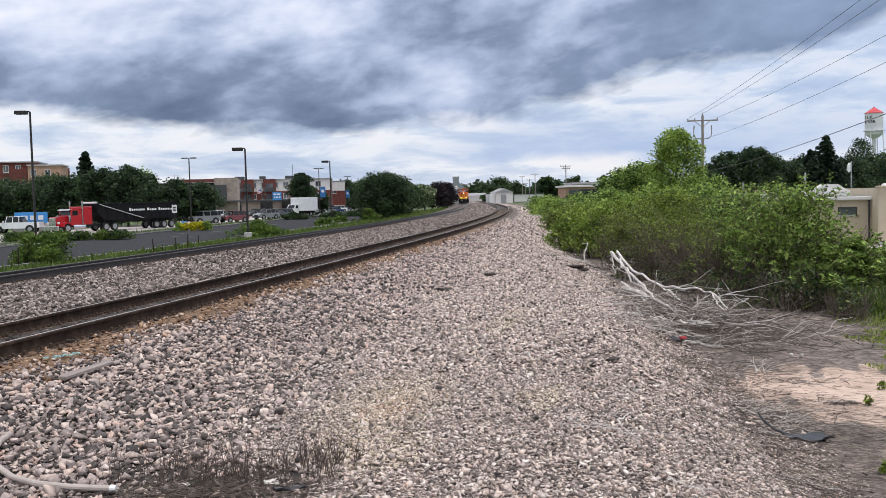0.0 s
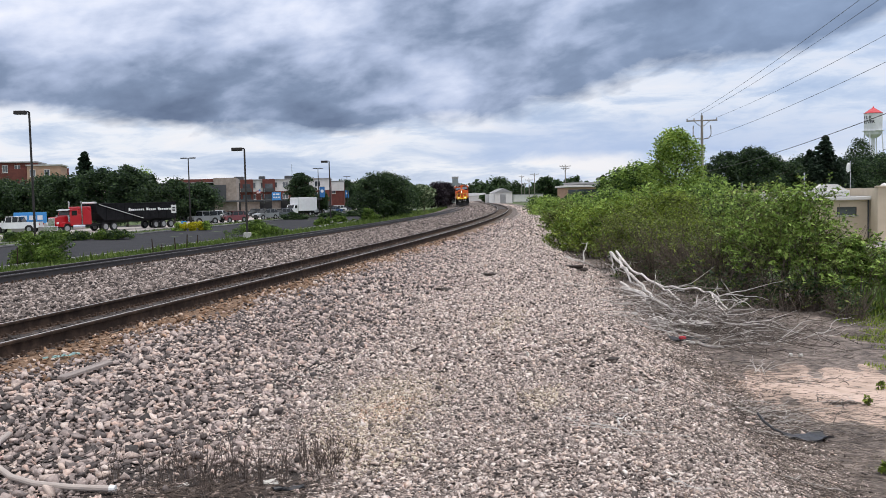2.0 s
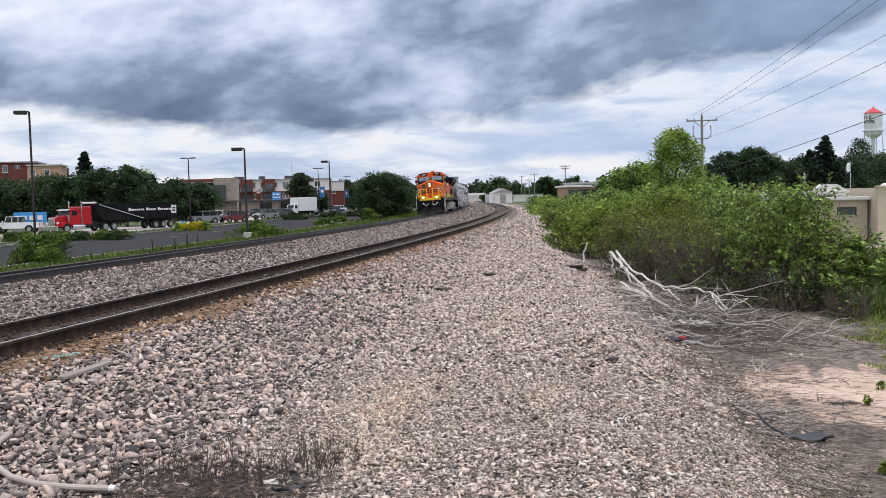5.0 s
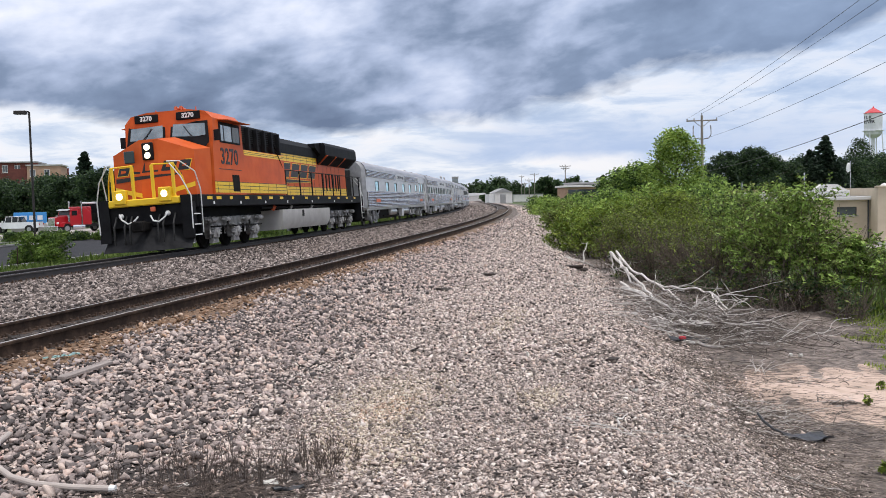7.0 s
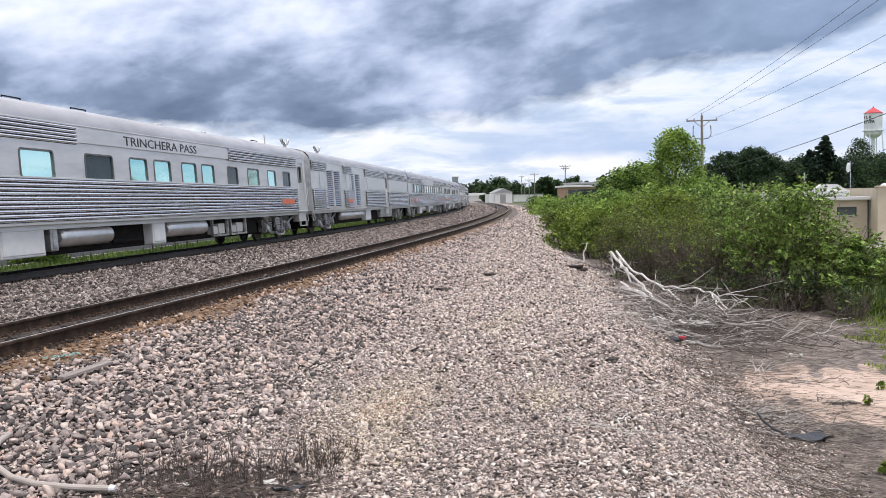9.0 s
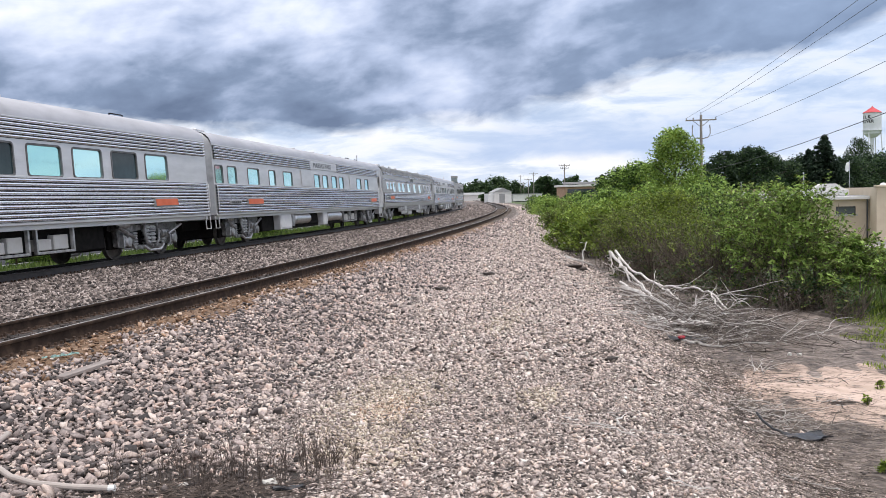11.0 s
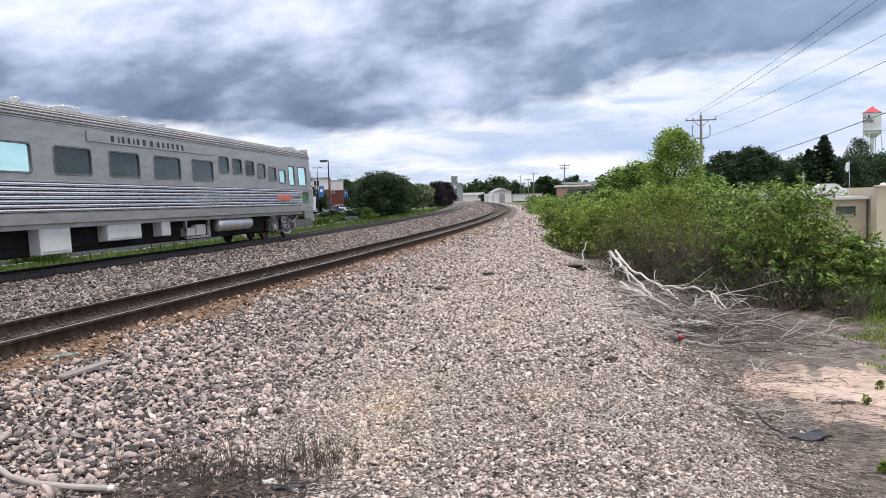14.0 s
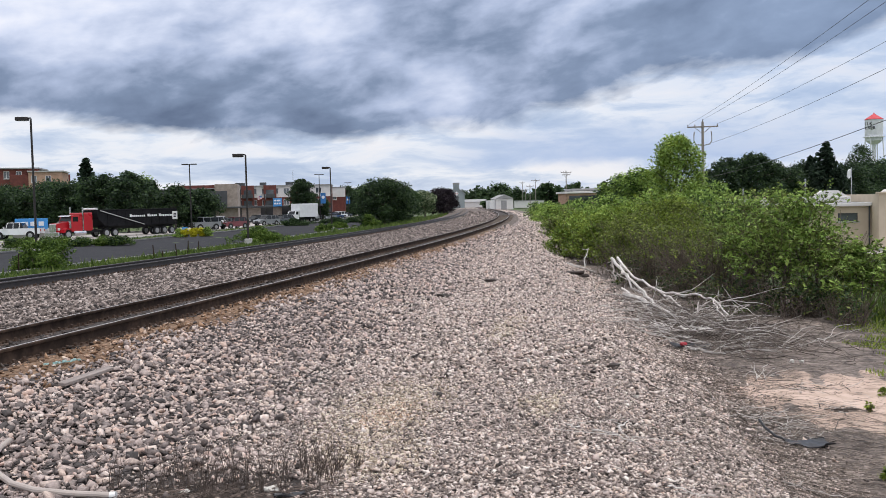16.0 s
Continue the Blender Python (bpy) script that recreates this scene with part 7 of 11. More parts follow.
def conifer(name, label, x, y, h, r, mat, n, size, seed, group="", blunt=0.8):
    rng = np.random.default_rng(seed)
    z0 = ground_z(x, y)
    th = thing(name, label, "tree", Matrix.Translation((x, y, z0)), group)
    part("trunk", Geo().tube([(0, 0, -0.3), (0, 0, h * 0.5), (0, 0, h * 0.97)], 0.018 * h, 8, taper=0.02), BARK, th)
    tiers = max(9, int(h * 1.2))
    pts = []
    for k in range(n):
        tier = rng.integers(0, tiers) / tiers
        q = 0.08 + 0.92 * tier + rng.uniform(0, 0.5 / tiers)
        t = rng.integers(0, 9) * 0.698 + tier * 5 + rng.normal(0, 0.14)
        reach = rng.uniform(0.05, 1) ** 0.6 * r * (1 - q) ** blunt * (0.75 + 0.35 * math.sin(t * 3 + tier * 9 + seed))
        pts.append((math.cos(t) * reach, math.sin(t) * reach, q * h - reach * 0.28 + rng.normal(0, 0.06 * h / tiers)))
    v, f = leaves(rng, np.array(pts), size, droop=0.5, long=2.0)
    part("crown", big_mesh("crown", v, f, [mat]), None, th, "tiered needle crown")
    return th


def place(px_x, dist):
    """x, y on the ground plane for a bearing (1600 to the metre ahead) and a distance ahead."""
    return (px_x - 784) / 1600 * dist, dist


# thicket along the foot of the embankment, from the path outwards
THICKET = "thicket beside the embankment"


def make_thicket():
    spec = [
        # bearing, distance, rx, ry, h, material, leaves, leaf size, bare share, second, stems, clumps, tight, spray
        (1410, 21.0, 1.20, 1.5, 2.70, BRIGHT, 7000, 0.047, 0.26, OLIVE, 20, 75, 0.52, 0.34),
        (1352, 22.5, 1.20, 1.5, 2.75, BRIGHT, 6000, 0.047, 0.30, OLIVE, 20, 64, 0.52, 0.36),
        (1442, 21.6, 0.60, 1.0, 2.85, BRIGHT, 2800, 0.047, 0.36, OLIVE, 12, 40, 0.55, 0.42),
        (1516, 20.3, 0.90, 1.0, 1.62, BRIGHT, 4600, 0.047, 0.40, OLIVE, 10, 48, 0.55, 0.32),
        (1572, 20.5, 0.70, 0.9, 1.35, BRIGHT, 2600, 0.047, 0.46, OLIVE, 7, 32, 0.6, 0.30),
        (1290, 23.6, 1.35, 1.4, 1.75, OLIVE, 1900, 0.038, 0.40, FRESH, 130, 40, 0.6, 0.5),
        (1228, 25.4, 1.40, 1.5, 1.85, OLIVE, 1900, 0.038, 0.42, FRESH, 130, 40, 0.6, 0.5),
        (1165, 27.4, 1.35, 1.5, 1.85, OLIVE, 2600, 0.038, 0.36, FRESH, 100, 40, 0.6, 0.5),
        (1312, 29.0, 1.9, 1.8, 2.75, BRIGHT, 7500, 0.050, 0.22, DEEP, 16, 70, 0.55, 0.36),
        (1250, 31.5, 1.6, 1.7, 2.60, FRESH, 7500, 0.048, 0.2, OLIVE, 20, 64, 0.58, 0.36),
        (1112, 31.0, 1.3, 1.6, 1.95, OLIVE, 5000, 0.042, 0.22, FRESH, 50, 50, 0.66, 0.35),
        (1180, 34.0, 2.0, 1.9, 2.65, FRESH, 11000, 0.048, 0.16, OLIVE, 16, 90, 0.62, 0.3),
        (1120, 37.0, 1.5, 1.7, 2.35, FRESH, 9000, 0.050, 0.10, BRIGHT, 14, 75, 0.68, 0.25),
        (1062, 36.8, 1.35, 1.6, 1.90, FRESH, 9000, 0.056, 0.05, BRIGHT, 14, 64, 0.8, 0.25),
        (1022, 40.5, 1.35, 1.9, 1.95, FRESH, 11000, 0.058, 0.04, BRIGHT, 14, 70, 0.8, 0.22),
        (1105, 44.0, 2.0, 2.2, 2.5, BRIGHT, 9000, 0.075, 0.08, FRESH, 14, 70, 0.8, 0.25),
        (1165, 47.0, 2.4, 2.4, 2.9, BRIGHT, 9500, 0.08, 0.08, FRESH, 14, 70, 0.8, 0.25),
        (1050, 52.0, 2.2, 2.6, 2.1, BRIGHT, 10000, 0.075, 0.05, FRESH, 14, 70, 0.85, 0.2),
        (1008, 60.0, 1.8, 3.0, 1.75, OLIVE, 8500, 0.08, 0.05, BRIGHT, 14, 60, 0.85, 0.15),
        (1080, 62.0, 2.9, 3.0, 2.7, BRIGHT, 10000, 0.09, 0.06, DEEP, 14, 70, 0.85, 0.2),
        (992, 74.0, 2.1, 4.0, 1.9, BRIGHT, 8000, 0.09, 0.05, FRESH, 12, 60, 0.85, 0.15),
        (1035, 80.0, 3.3, 4.0, 2.5, BRIGHT, 8000, 0.10, 0.05, DEEP, 12, 60, 0.85, 0.15),
        (975, 95.0, 2.3, 5.0, 2.0, BRIGHT, 7000, 0.11, 0.05, FRESH, 12, 50, 0.85, 0.1),
        (1005, 108.0, 3.8, 5.0, 2.4, DEEP, 6500, 0.12, 0.05, FRESH, 12, 50, 0.85, 0.1),
        (956, 125.0, 2.3, 7.0, 2.1, BRIGHT, 6500, 0.13, 0.05, DEEP, 12, 50, 0.85, 0.1),
        (1240, 48.0, 2.5, 2.4, 3.0, BRIGHT, 9500, 0.08, 0.08, DEEP, 14, 70, 0.8, 0.25),
        (1330, 40.0, 2.4, 2.4, 2.2, BRIGHT, 7500, 0.08, 0.08, OLIVE, 14, 60, 0.75, 0.3),
    ]
    for k, (b, dist, rx, ry, h, mat, n, size, bare, second, stems, clumps, tight, spray) in enumerate(spec):
        x, y = place(b, dist)
        lab = {"bright_green_leaves": "bright green leafy shrub on the embankment", "yellow_green_leaves": "yellow-green leafy shrub beside the gravel", "olive_green_leaves": "sparse olive shrub with many bare stems", "deep_green_leaves": "dark green leafy shrub on the slope"}[mat.name]
        bush("shrub", lab, x, y, rx, ry, h, mat, n, size, 100 + k, stems=stems, bare=bare, group=THICKET, second=second, stem_r=0.010 if dist < 32 else None, tight=tight, long=1.9, clumps=clumps, spray=spray)
    # added low growth: its dark leaves stand in for shade at the shrubs' feet
    for k, (b, dist, rx, n) in enumerate(((1300, 21.8, 1.3, 1300), (1385, 20.6, 1.3, 1300), (1225, 24.2, 1.2, 1800), (1450, 20.4, 0.9, 1000), (1140, 27.5, 1.0, 1600), (1500, 19.2, 0.5, 420))):
        x, y = place(b, dist)
        bush("shrub", "low stems with dark leaves standing in for shade under the shrubs", x, y, rx, 0.9, 0.75, DEEP, n, 0.042, 160 + k, stems=60, bare=0.05, group=THICKET, second=OLIVE, stem_r=0.007, tight=0.8, clumps=40, spray=0.3)
    for pts, r in (([(7.1, 22.4, -1.4), (7.35, 22.3, -0.6), (7.7, 22.2, 0.1), (8.0, 22.1, 0.7)], 0.075), ([(8.55, 20.6, -1.4), (8.5, 20.6, -0.5), (8.6, 20.7, 0.4)], 0.05), ([(8.95, 19.4, -1.35), (9.0, 19.4, -0.4)], 0.025)):
        thing("sapling", "dark leaning sapling among the shrubs", "sapling", Matrix.Identity(4), THICKET, Geo().tube(pts, r, 7, taper=r * 0.5), BARK)
    x, y = place(1198, 55)
    tree("tree", "young green tree rising out of the thicket", x, y, 6.5, 2.3, BRIGHT, 19000, 0.085, 31, trunk=0.14, base=0.12, second=FRESH, squash=1.0)
    x, y = place(1255, 57)
    tree("tree", "small green tree rising out of the thicket", x, y, 3.7, 2.0, BRIGHT, 6000, 0.11, 33, trunk=0.1, base=0.2, second=DEEP)
    for k, (b, dist, h, r) in enumerate(((1100, 92, 4.8, 2.6), (1130, 88, 5.4, 3.0), (1150, 96, 5.6, 2.6))):
        x, y = place(b, dist)
        tree("tree", "bright green tree behind the thicket", x, y, h, r, BRIGHT, 4500, 0.18, 40 + k, trunk=0.12, base=0.1, second=DEEP)
    x, y = place(1070, 130)
    conifer("conifer", "dark narrow conifer behind the thicket", x, y, 5.6, 1.2, BLUISH, 1600, 0.3, 5)
    x, y = place(1112, 120)
    conifer("conifer", "dark narrow conifer behind the thicket", x, y, 5.6, 1.2, BLUISH, 1600, 0.3, 6)


make_thicket()
# ---------------------------------------------------------------- the town side: road, lot, vehicles, buildings
ASPHALT = material("worn_asphalt", [(0.2, (0.018, 0.018, 0.021)), (0.8, (0.045, 0.045, 0.049))], 6, 0.95, bump=0.004, bump_scale=40, coarse=0.5, spec=0.15)
CONCRETE = material("pale_concrete_road", [(0.2, (0.30, 0.27, 0.25)), (0.8, (0.44, 0.40, 0.375))], 2.5, 0.9, bump=0.002, bump_scale=30, coarse=0.5)
KERB = material("kerb_concrete", two((0.42, 0.41, 0.39), 0.15), 4, 0.9, bump=0.002)


def strip(name, label, category, s0, s1, d0, d1, mat, rise=0.03, thick=0.12, ds=3.0, dd=2.0):
    """A slab that follows the ground between two distances from the siding."""
    ss, dds = np.arange(s0, s1 + ds, ds), np.linspace(d0, d1, max(2, int((d1 - d0) / dd)))
    gs, gd = np.meshgrid(ss, dds)
    x, y = beside(gs.ravel(), gd.ravel())
    z = height(x, y) + rise
    n, m = len(ss), len(dds)
    i = np.arange(n * m).reshape(m, n)
    top = np.stack([i[:-1, :-1], i[:-1, 1:], i[1:, 1:], i[1:, :-1]], -1).reshape(-1, 4)
    edge = np.concatenate([i[0], i[1:, -1], i[-1, ::-1][1:], i[::-1, 0][1:-1]])
    k = len(edge)
    v = np.concatenate([np.stack([x, y, z], 1), np.stack([x[edge], y[edge], z[edge] - thick], 1)])
    side = np.stack([edge, np.roll(edge, -1), n * m + np.roll(np.arange(k), -1), n * m + np.arange(k)], 1)
    return tagged(new(name, big_mesh(name, v, np.concatenate([top, side]), [mat])), label, category, kind="structure")


strip("pavement", "dark asphalt parking lot beyond the tracks", "parking lot", 18, 250, -36.5, -19.5, ASPHALT)
strip("road", "pale concrete road past the parking lot", "road", 20, 420, -56, -40.5, CONCRETE)
for d in (-19.4, -36.5, -40.4):
    strip("kerb", "low concrete kerb along the asphalt", "kerb", 20, 240, d - 0.1, d + 0.1, KERB, rise=0.14, dd=0.1)


def grass_strip(name, label, s0, s1, d0, d1, step, blade, seed, mat=None, keep=None):
    """Grass blades, joined, of kind stuff."""
    rng = np.random.default_rng(seed)
    s, d = spread(rng, s0, s1, d0, d1, step, keep)
    x, y = beside(s, d)
    z = height(x, y)
    n = len(s)
    h = blade * np.exp(rng.normal(0, 0.35, n))
    t = rng.uniform(0, 2 * math.pi, n)
    w = h * 0.22
    lean = rng.normal(0, 0.35, (n, 2)) * h[:, None]
    v = np.stack([np.stack([x - np.cos(t) * w, y - np.sin(t) * w, z - 0.02], 1), np.stack([x + np.cos(t) * w, y + np.sin(t) * w, z - 0.02], 1), np.stack([x + lean[:, 0], y + lean[:, 1], z + h], 1)], 1).reshape(-1, 3)
    f = np.arange(n * 3).reshape(-1, 3)
    return tagged(new(name, big_mesh(name, v, f, [mat or GRASSBLADE])), label, "grass", kind="stuff")


grass_strip("grass", "tall green grass along the far side of the track", 14, 70, -19.2, -10.2, 0.16, 0.17, 3)
grass_strip("grass", "tall green grass beside the distant track", 70, 200, -18.5, -10.0, 0.36, 0.26, 4)
grass_strip("grass", "green grass beyond the shrubs", 14, 34, 13.2, 18, 0.09, 0.10, 6)
grass_strip("grass", "sunlit green grass beside the littered soil", 17.0, 26, 11.0, 14.0, 0.042, 0.05, 12, FRESH, lambda s, d: d > 11.75 + 0.3 * np.sin(s * 2.1) + 0.25 * np.sin(s * 5.3 + d * 4) + 0.12 * (s - 17))
grass_strip("grass", "mown green strip between lot and road", 60, 160, -40.2, -36.8, 0.4, 0.16, 5)

# vehicles -------------------------------------------------------------------
TYRE = material("tyre_rubber", two((0.015, 0.015, 0.016)), 6, 0.85)
RIM = material("alloy_rim", two((0.45, 0.45, 0.46)), 6, 0.35, metal=0.8)
CARGLASS = material("vehicle_glass", [(0.2, (0.008, 0.010, 0.012)), (0.8, (0.02, 0.024, 0.027))], 2, 0.06, spec=0.3)
LENS = material("headlight_lens", two((0.7, 0.7, 0.68)), 3, 0.15, coat=0.5)
TAIL = material("tail_lamp_red", two((0.35, 0.015, 0.012)), 3, 0.2)
CHROME = material("chrome_trim", two((0.6, 0.6, 0.62)), 3, 0.15, metal=1.0)
CARWHITE, CARSILVER, CARGREY = paint("white_car_paint", (0.74, 0.75, 0.76), 0.25, coat=0.6), paint("silver_car_paint", (0.24, 0.25, 0.255), 0.32, metal=0.3, coat=0.4), paint("graphite_car_paint", (0.07, 0.08, 0.09), 0.3, coat=0.5)
CARRED, CARBLACK, CARBLUE, TRUCKRED = paint("maroon_car_paint", (0.16, 0.022, 0.028), 0.3, coat=0.5), paint("black_car_paint", (0.012, 0.012, 0.014), 0.25, coat=0.6), paint("blue_car_paint", (0.03, 0.07, 0.16), 0.3, coat=0.5), paint("red_truck_paint", (0.40, 0.008, 0.016), 0.3, coat=0.6)
WHEELS = {}


def add_wheel(parent, x, y, r, w=0.24):
    key = round(r, 2)
    if key not in WHEELS:
        t = Geo().lathe([(r * 0.62, -w / 2), (r * 0.94, -w / 2), (r, -w * 0.36), (r, w * 0.36), (r * 0.94, w / 2), (r * 0.62, w / 2)], (0, 0, 0), "y", 20).mesh("tyre", TYRE)
        g = Geo().lathe([(0.02, w * 0.54), (r * 0.18, w * 0.56), (r * 0.24, w * 0.52), (r * 0.54, w * 0.51), (r * 0.62, w * 0.53), (r * 0.62, -w * 0.53), (r * 0.54, -w * 0.51), (r * 0.24, -w * 0.52), (r * 0.18, -w * 0.56), (0.02, -w * 0.54)], (0, 0, 0), "y", 16)
        WHEELS[key] = t, g.mesh("rim", RIM)
    wh = new("wheel", WHEELS[key][0])
    wh.parent, wh.matrix_basis = parent, pose(x, y, r)
    part("rim", WHEELS[key][1], None, wh)


CAR_KINDS = {   # length, width, wheel radius, body outline (x, z) from the front, greenhouse outline
    "suv": (4.7, 1.86, 0.36, [(2.35, 0.42), (2.35, 0.78), (2.2, 0.95), (1.25, 1.08), (-2.2, 1.10), (-2.33, 0.9), (-2.35, 0.45), (-1.9, 0.3), (1.9, 0.3)], [(1.15, 1.06), (0.55, 1.66), (-1.75, 1.70), (-2.2, 1.08)]),
    "jeep": (4.6, 1.87, 0.41, [(2.2, 0.55), (2.2, 1.12), (0.95, 1.2), (-2.15, 1.2), (-2.2, 0.55), (-1.8, 0.45), (1.8, 0.45)], [(0.9, 1.18), (0.7, 1.82), (-2.1, 1.84), (-2.14, 1.18)]),
    "sedan": (4.8, 1.83, 0.33, [(2.4, 0.40), (2.38, 0.66), (2.1, 0.82), (1.0, 0.94), (-1.9, 1.0), (-2.38, 0.92), (-2.4, 0.45), (-1.9, 0.26), (1.9, 0.26)], [(0.95, 0.92), (0.2, 1.40), (-1.1, 1.42), (-1.9, 0.98)]),
    "pickup": (5.9, 2.02, 0.41, [(2.95, 0.55), (2.95, 1.05), (2.75, 1.2), (1.45, 1.26), (-2.9, 1.26), (-2.95, 0.6), (-2.3, 0.5), (2.3, 0.5)], [(1.4, 1.24), (0.85, 1.90), (-0.75, 1.92), (-1.0, 1.26)]),
}


def vehicle(kind, mat, label, x, y, heading, name="car"):
    """heading: degrees of the front, anticlockwise from +x."""
    length, width, r, body, house = CAR_KINDS[kind]
    z = ground_z(x, y) + 0.03
    car = thing(name, label, "pickup truck" if kind == "pickup" else "car", pose(x, y, z, 0, 0, heading), "vehicles on the lot and road")
    hw = width / 2
    g = Geo()
    n = len(body)
    ring = [[(px_, s_ * (hw if pz < 0.95 * max(q for _, q in body) else hw - 0.06), pz) for px_, pz in body] for s_ in (-1, 1)]
    g.add(ring[0] + ring[1], [(i, (i + 1) % n, n + (i + 1) % n, n + i) for i in range(n)] + [tuple(range(n))[::-1], tuple(range(n, 2 * n))])
    part("body", g, mat, car, smooth=35)
    if kind == "pickup":
        part("bed", Geo().box(-2.85, -1.1, -hw + 0.12, hw - 0.12, 1.24, 1.275), TYRE, car)
    m = len(house)
    top = max(q for _, q in house)

    def inset(q):
        return hw - 0.06 - (0.20 if kind != "jeep" else 0.06) * (q - house[0][1]) / (top - house[0][1])
    g = Geo()
    v = [(a, -inset(q), q) for a, q in house] + [(a, inset(q), q) for a, q in house]
    g.add(v, [(i, i + 1, m + i + 1, m + i) for i in range(m - 1)] + [tuple(range(m))[::-1], tuple(range(m, 2 * m))])
    part("greenhouse", g, CARGLASS, car, "dark vehicle glass", smooth=0)
    a1, a2 = house[1][0], house[2][0]
    part("roof", Geo().box(a2 - 0.08, a1 + 0.08, -inset(top) - 0.01, inset(top) + 0.01, top - 0.02, top + 0.045, 0.03), mat, car)
    for s_ in (-1, 1):
        for f in (0.0, 0.42, 0.86):
            px_ = a1 + (a2 - a1) * f
            w0 = inset(house[0][1])
            part("pillar", Geo().rod((px_ + (0.25 if f == 0 else 0) * (house[0][0] - house[1][0]), s_ * (w0 + 0.004), house[0][1]), (px_, s_ * (inset(top) + 0.004), top), 0.04, n=5), mat, car)
    bx = body[0][0]
    for x_ in (bx - length * 0.19, -bx + length * 0.2):
        for s_ in (-1, 1):
            add_wheel(car, x_, s_ * (hw - 0.1), r)
            part("wheel_arch", Geo().lathe([(r + 0.10, hw - 0.11 if s_ > 0 else -hw + 0.11), (r + 0.10, hw + 0.008 if s_ > 0 else -hw - 0.008), (r * 0.9, hw + 0.006 if s_ > 0 else -hw - 0.006)], (x_, 0, r), "y", 16), TYRE, car)
    for s_ in (-1, 1):
        part("headlight", Geo().box(bx - 0.12, bx + 0.01, s_ * (hw - 0.32) - 0.18, s_ * (hw - 0.32) + 0.18, body[1][1] - 0.16, body[1][1] - 0.02, 0.03), LENS, car)
        part("tail_lamp", Geo().box(-bx - 0.01, -bx + 0.1, s_ * (hw - 0.16) - 0.1, s_ * (hw - 0.16) + 0.1, body[1][1] - 0.2, body[1][1] + 0.06, 0.02), TAIL, car)
        part("mirror", Geo().box(house[0][0] - 0.3, house[0][0] - 0.12, s_ * hw, s_ * (hw + 0.2), house[0][1] + 0.02, house[0][1] + 0.2, 0.03) if s_ > 0 else Geo().box(house[0][0] - 0.3, house[0][0] - 0.12, -hw - 0.2, -hw, house[0][1] + 0.02, house[0][1] + 0.2, 0.03), mat, car)
    part("grille", Geo().box(bx - 0.02, bx + 0.015, -hw * 0.5, hw * 0.5, body[0][1] + 0.06, body[1][1] - 0.03, 0.02), TYRE, car)
    part("bumper", Geo().box(bx - 0.1, bx + 0.07, -hw + 0.05, hw - 0.05, body[0][1] - 0.06, body[0][1] + 0.12, 0.04), TYRE, car)
    return car


def at_bearing(b, dist):
    return place(b, dist)


for kind, mat, label, b, dist, head in (
        ("pickup", CARWHITE, "white four-door pickup truck on the road", 30, 110, 188), ("jeep", CARSILVER, "silver boxy off-roader stopped on the road", 363, 134, 224), ("suv", CARRED, "maroon sport utility car on the road", 414, 140, 234),
        ("suv", CARSILVER, "silver sport utility car on the road", 472, 157, 234), ("suv", CARGREY, "graphite sport utility car on the road", 501, 164, 234), ("pickup", CARWHITE, "white pickup truck behind the box truck", 559, 200, 240),
        ("suv", CARBLACK, "black sport utility car parked by the shop", 454, 180, 235), ("sedan", CARSILVER, "silver saloon car on the lot", 577, 207, 222), ("sedan", CARBLUE, "dark blue saloon car on the lot", 590, 216, 222),
        ("suv", CARWHITE, "white sport utility car on the lot", 599, 232, 225), ("sedan", CARGREY, "graphite saloon car on the lot", 608, 246, 225), ("sedan", CARRED, "maroon saloon car on the lot", 571, 226, 222),
        ("suv", CARWHITE, "white van-like car beside the dark tree", 380, 160, 235), ("sedan", CARGREY, "grey saloon car before the shop", 404, 164, 230), ("suv", CARBLACK, "black sport utility car on the lot", 590, 238, 222), ("suv", CARGREY, "grey car parked under the dark tree", 347, 156, 230)):
    x, y = at_bearing(b, dist)
    vehicle(kind, mat, label, x, y, head, "pickup_truck" if kind == "pickup" else "car")


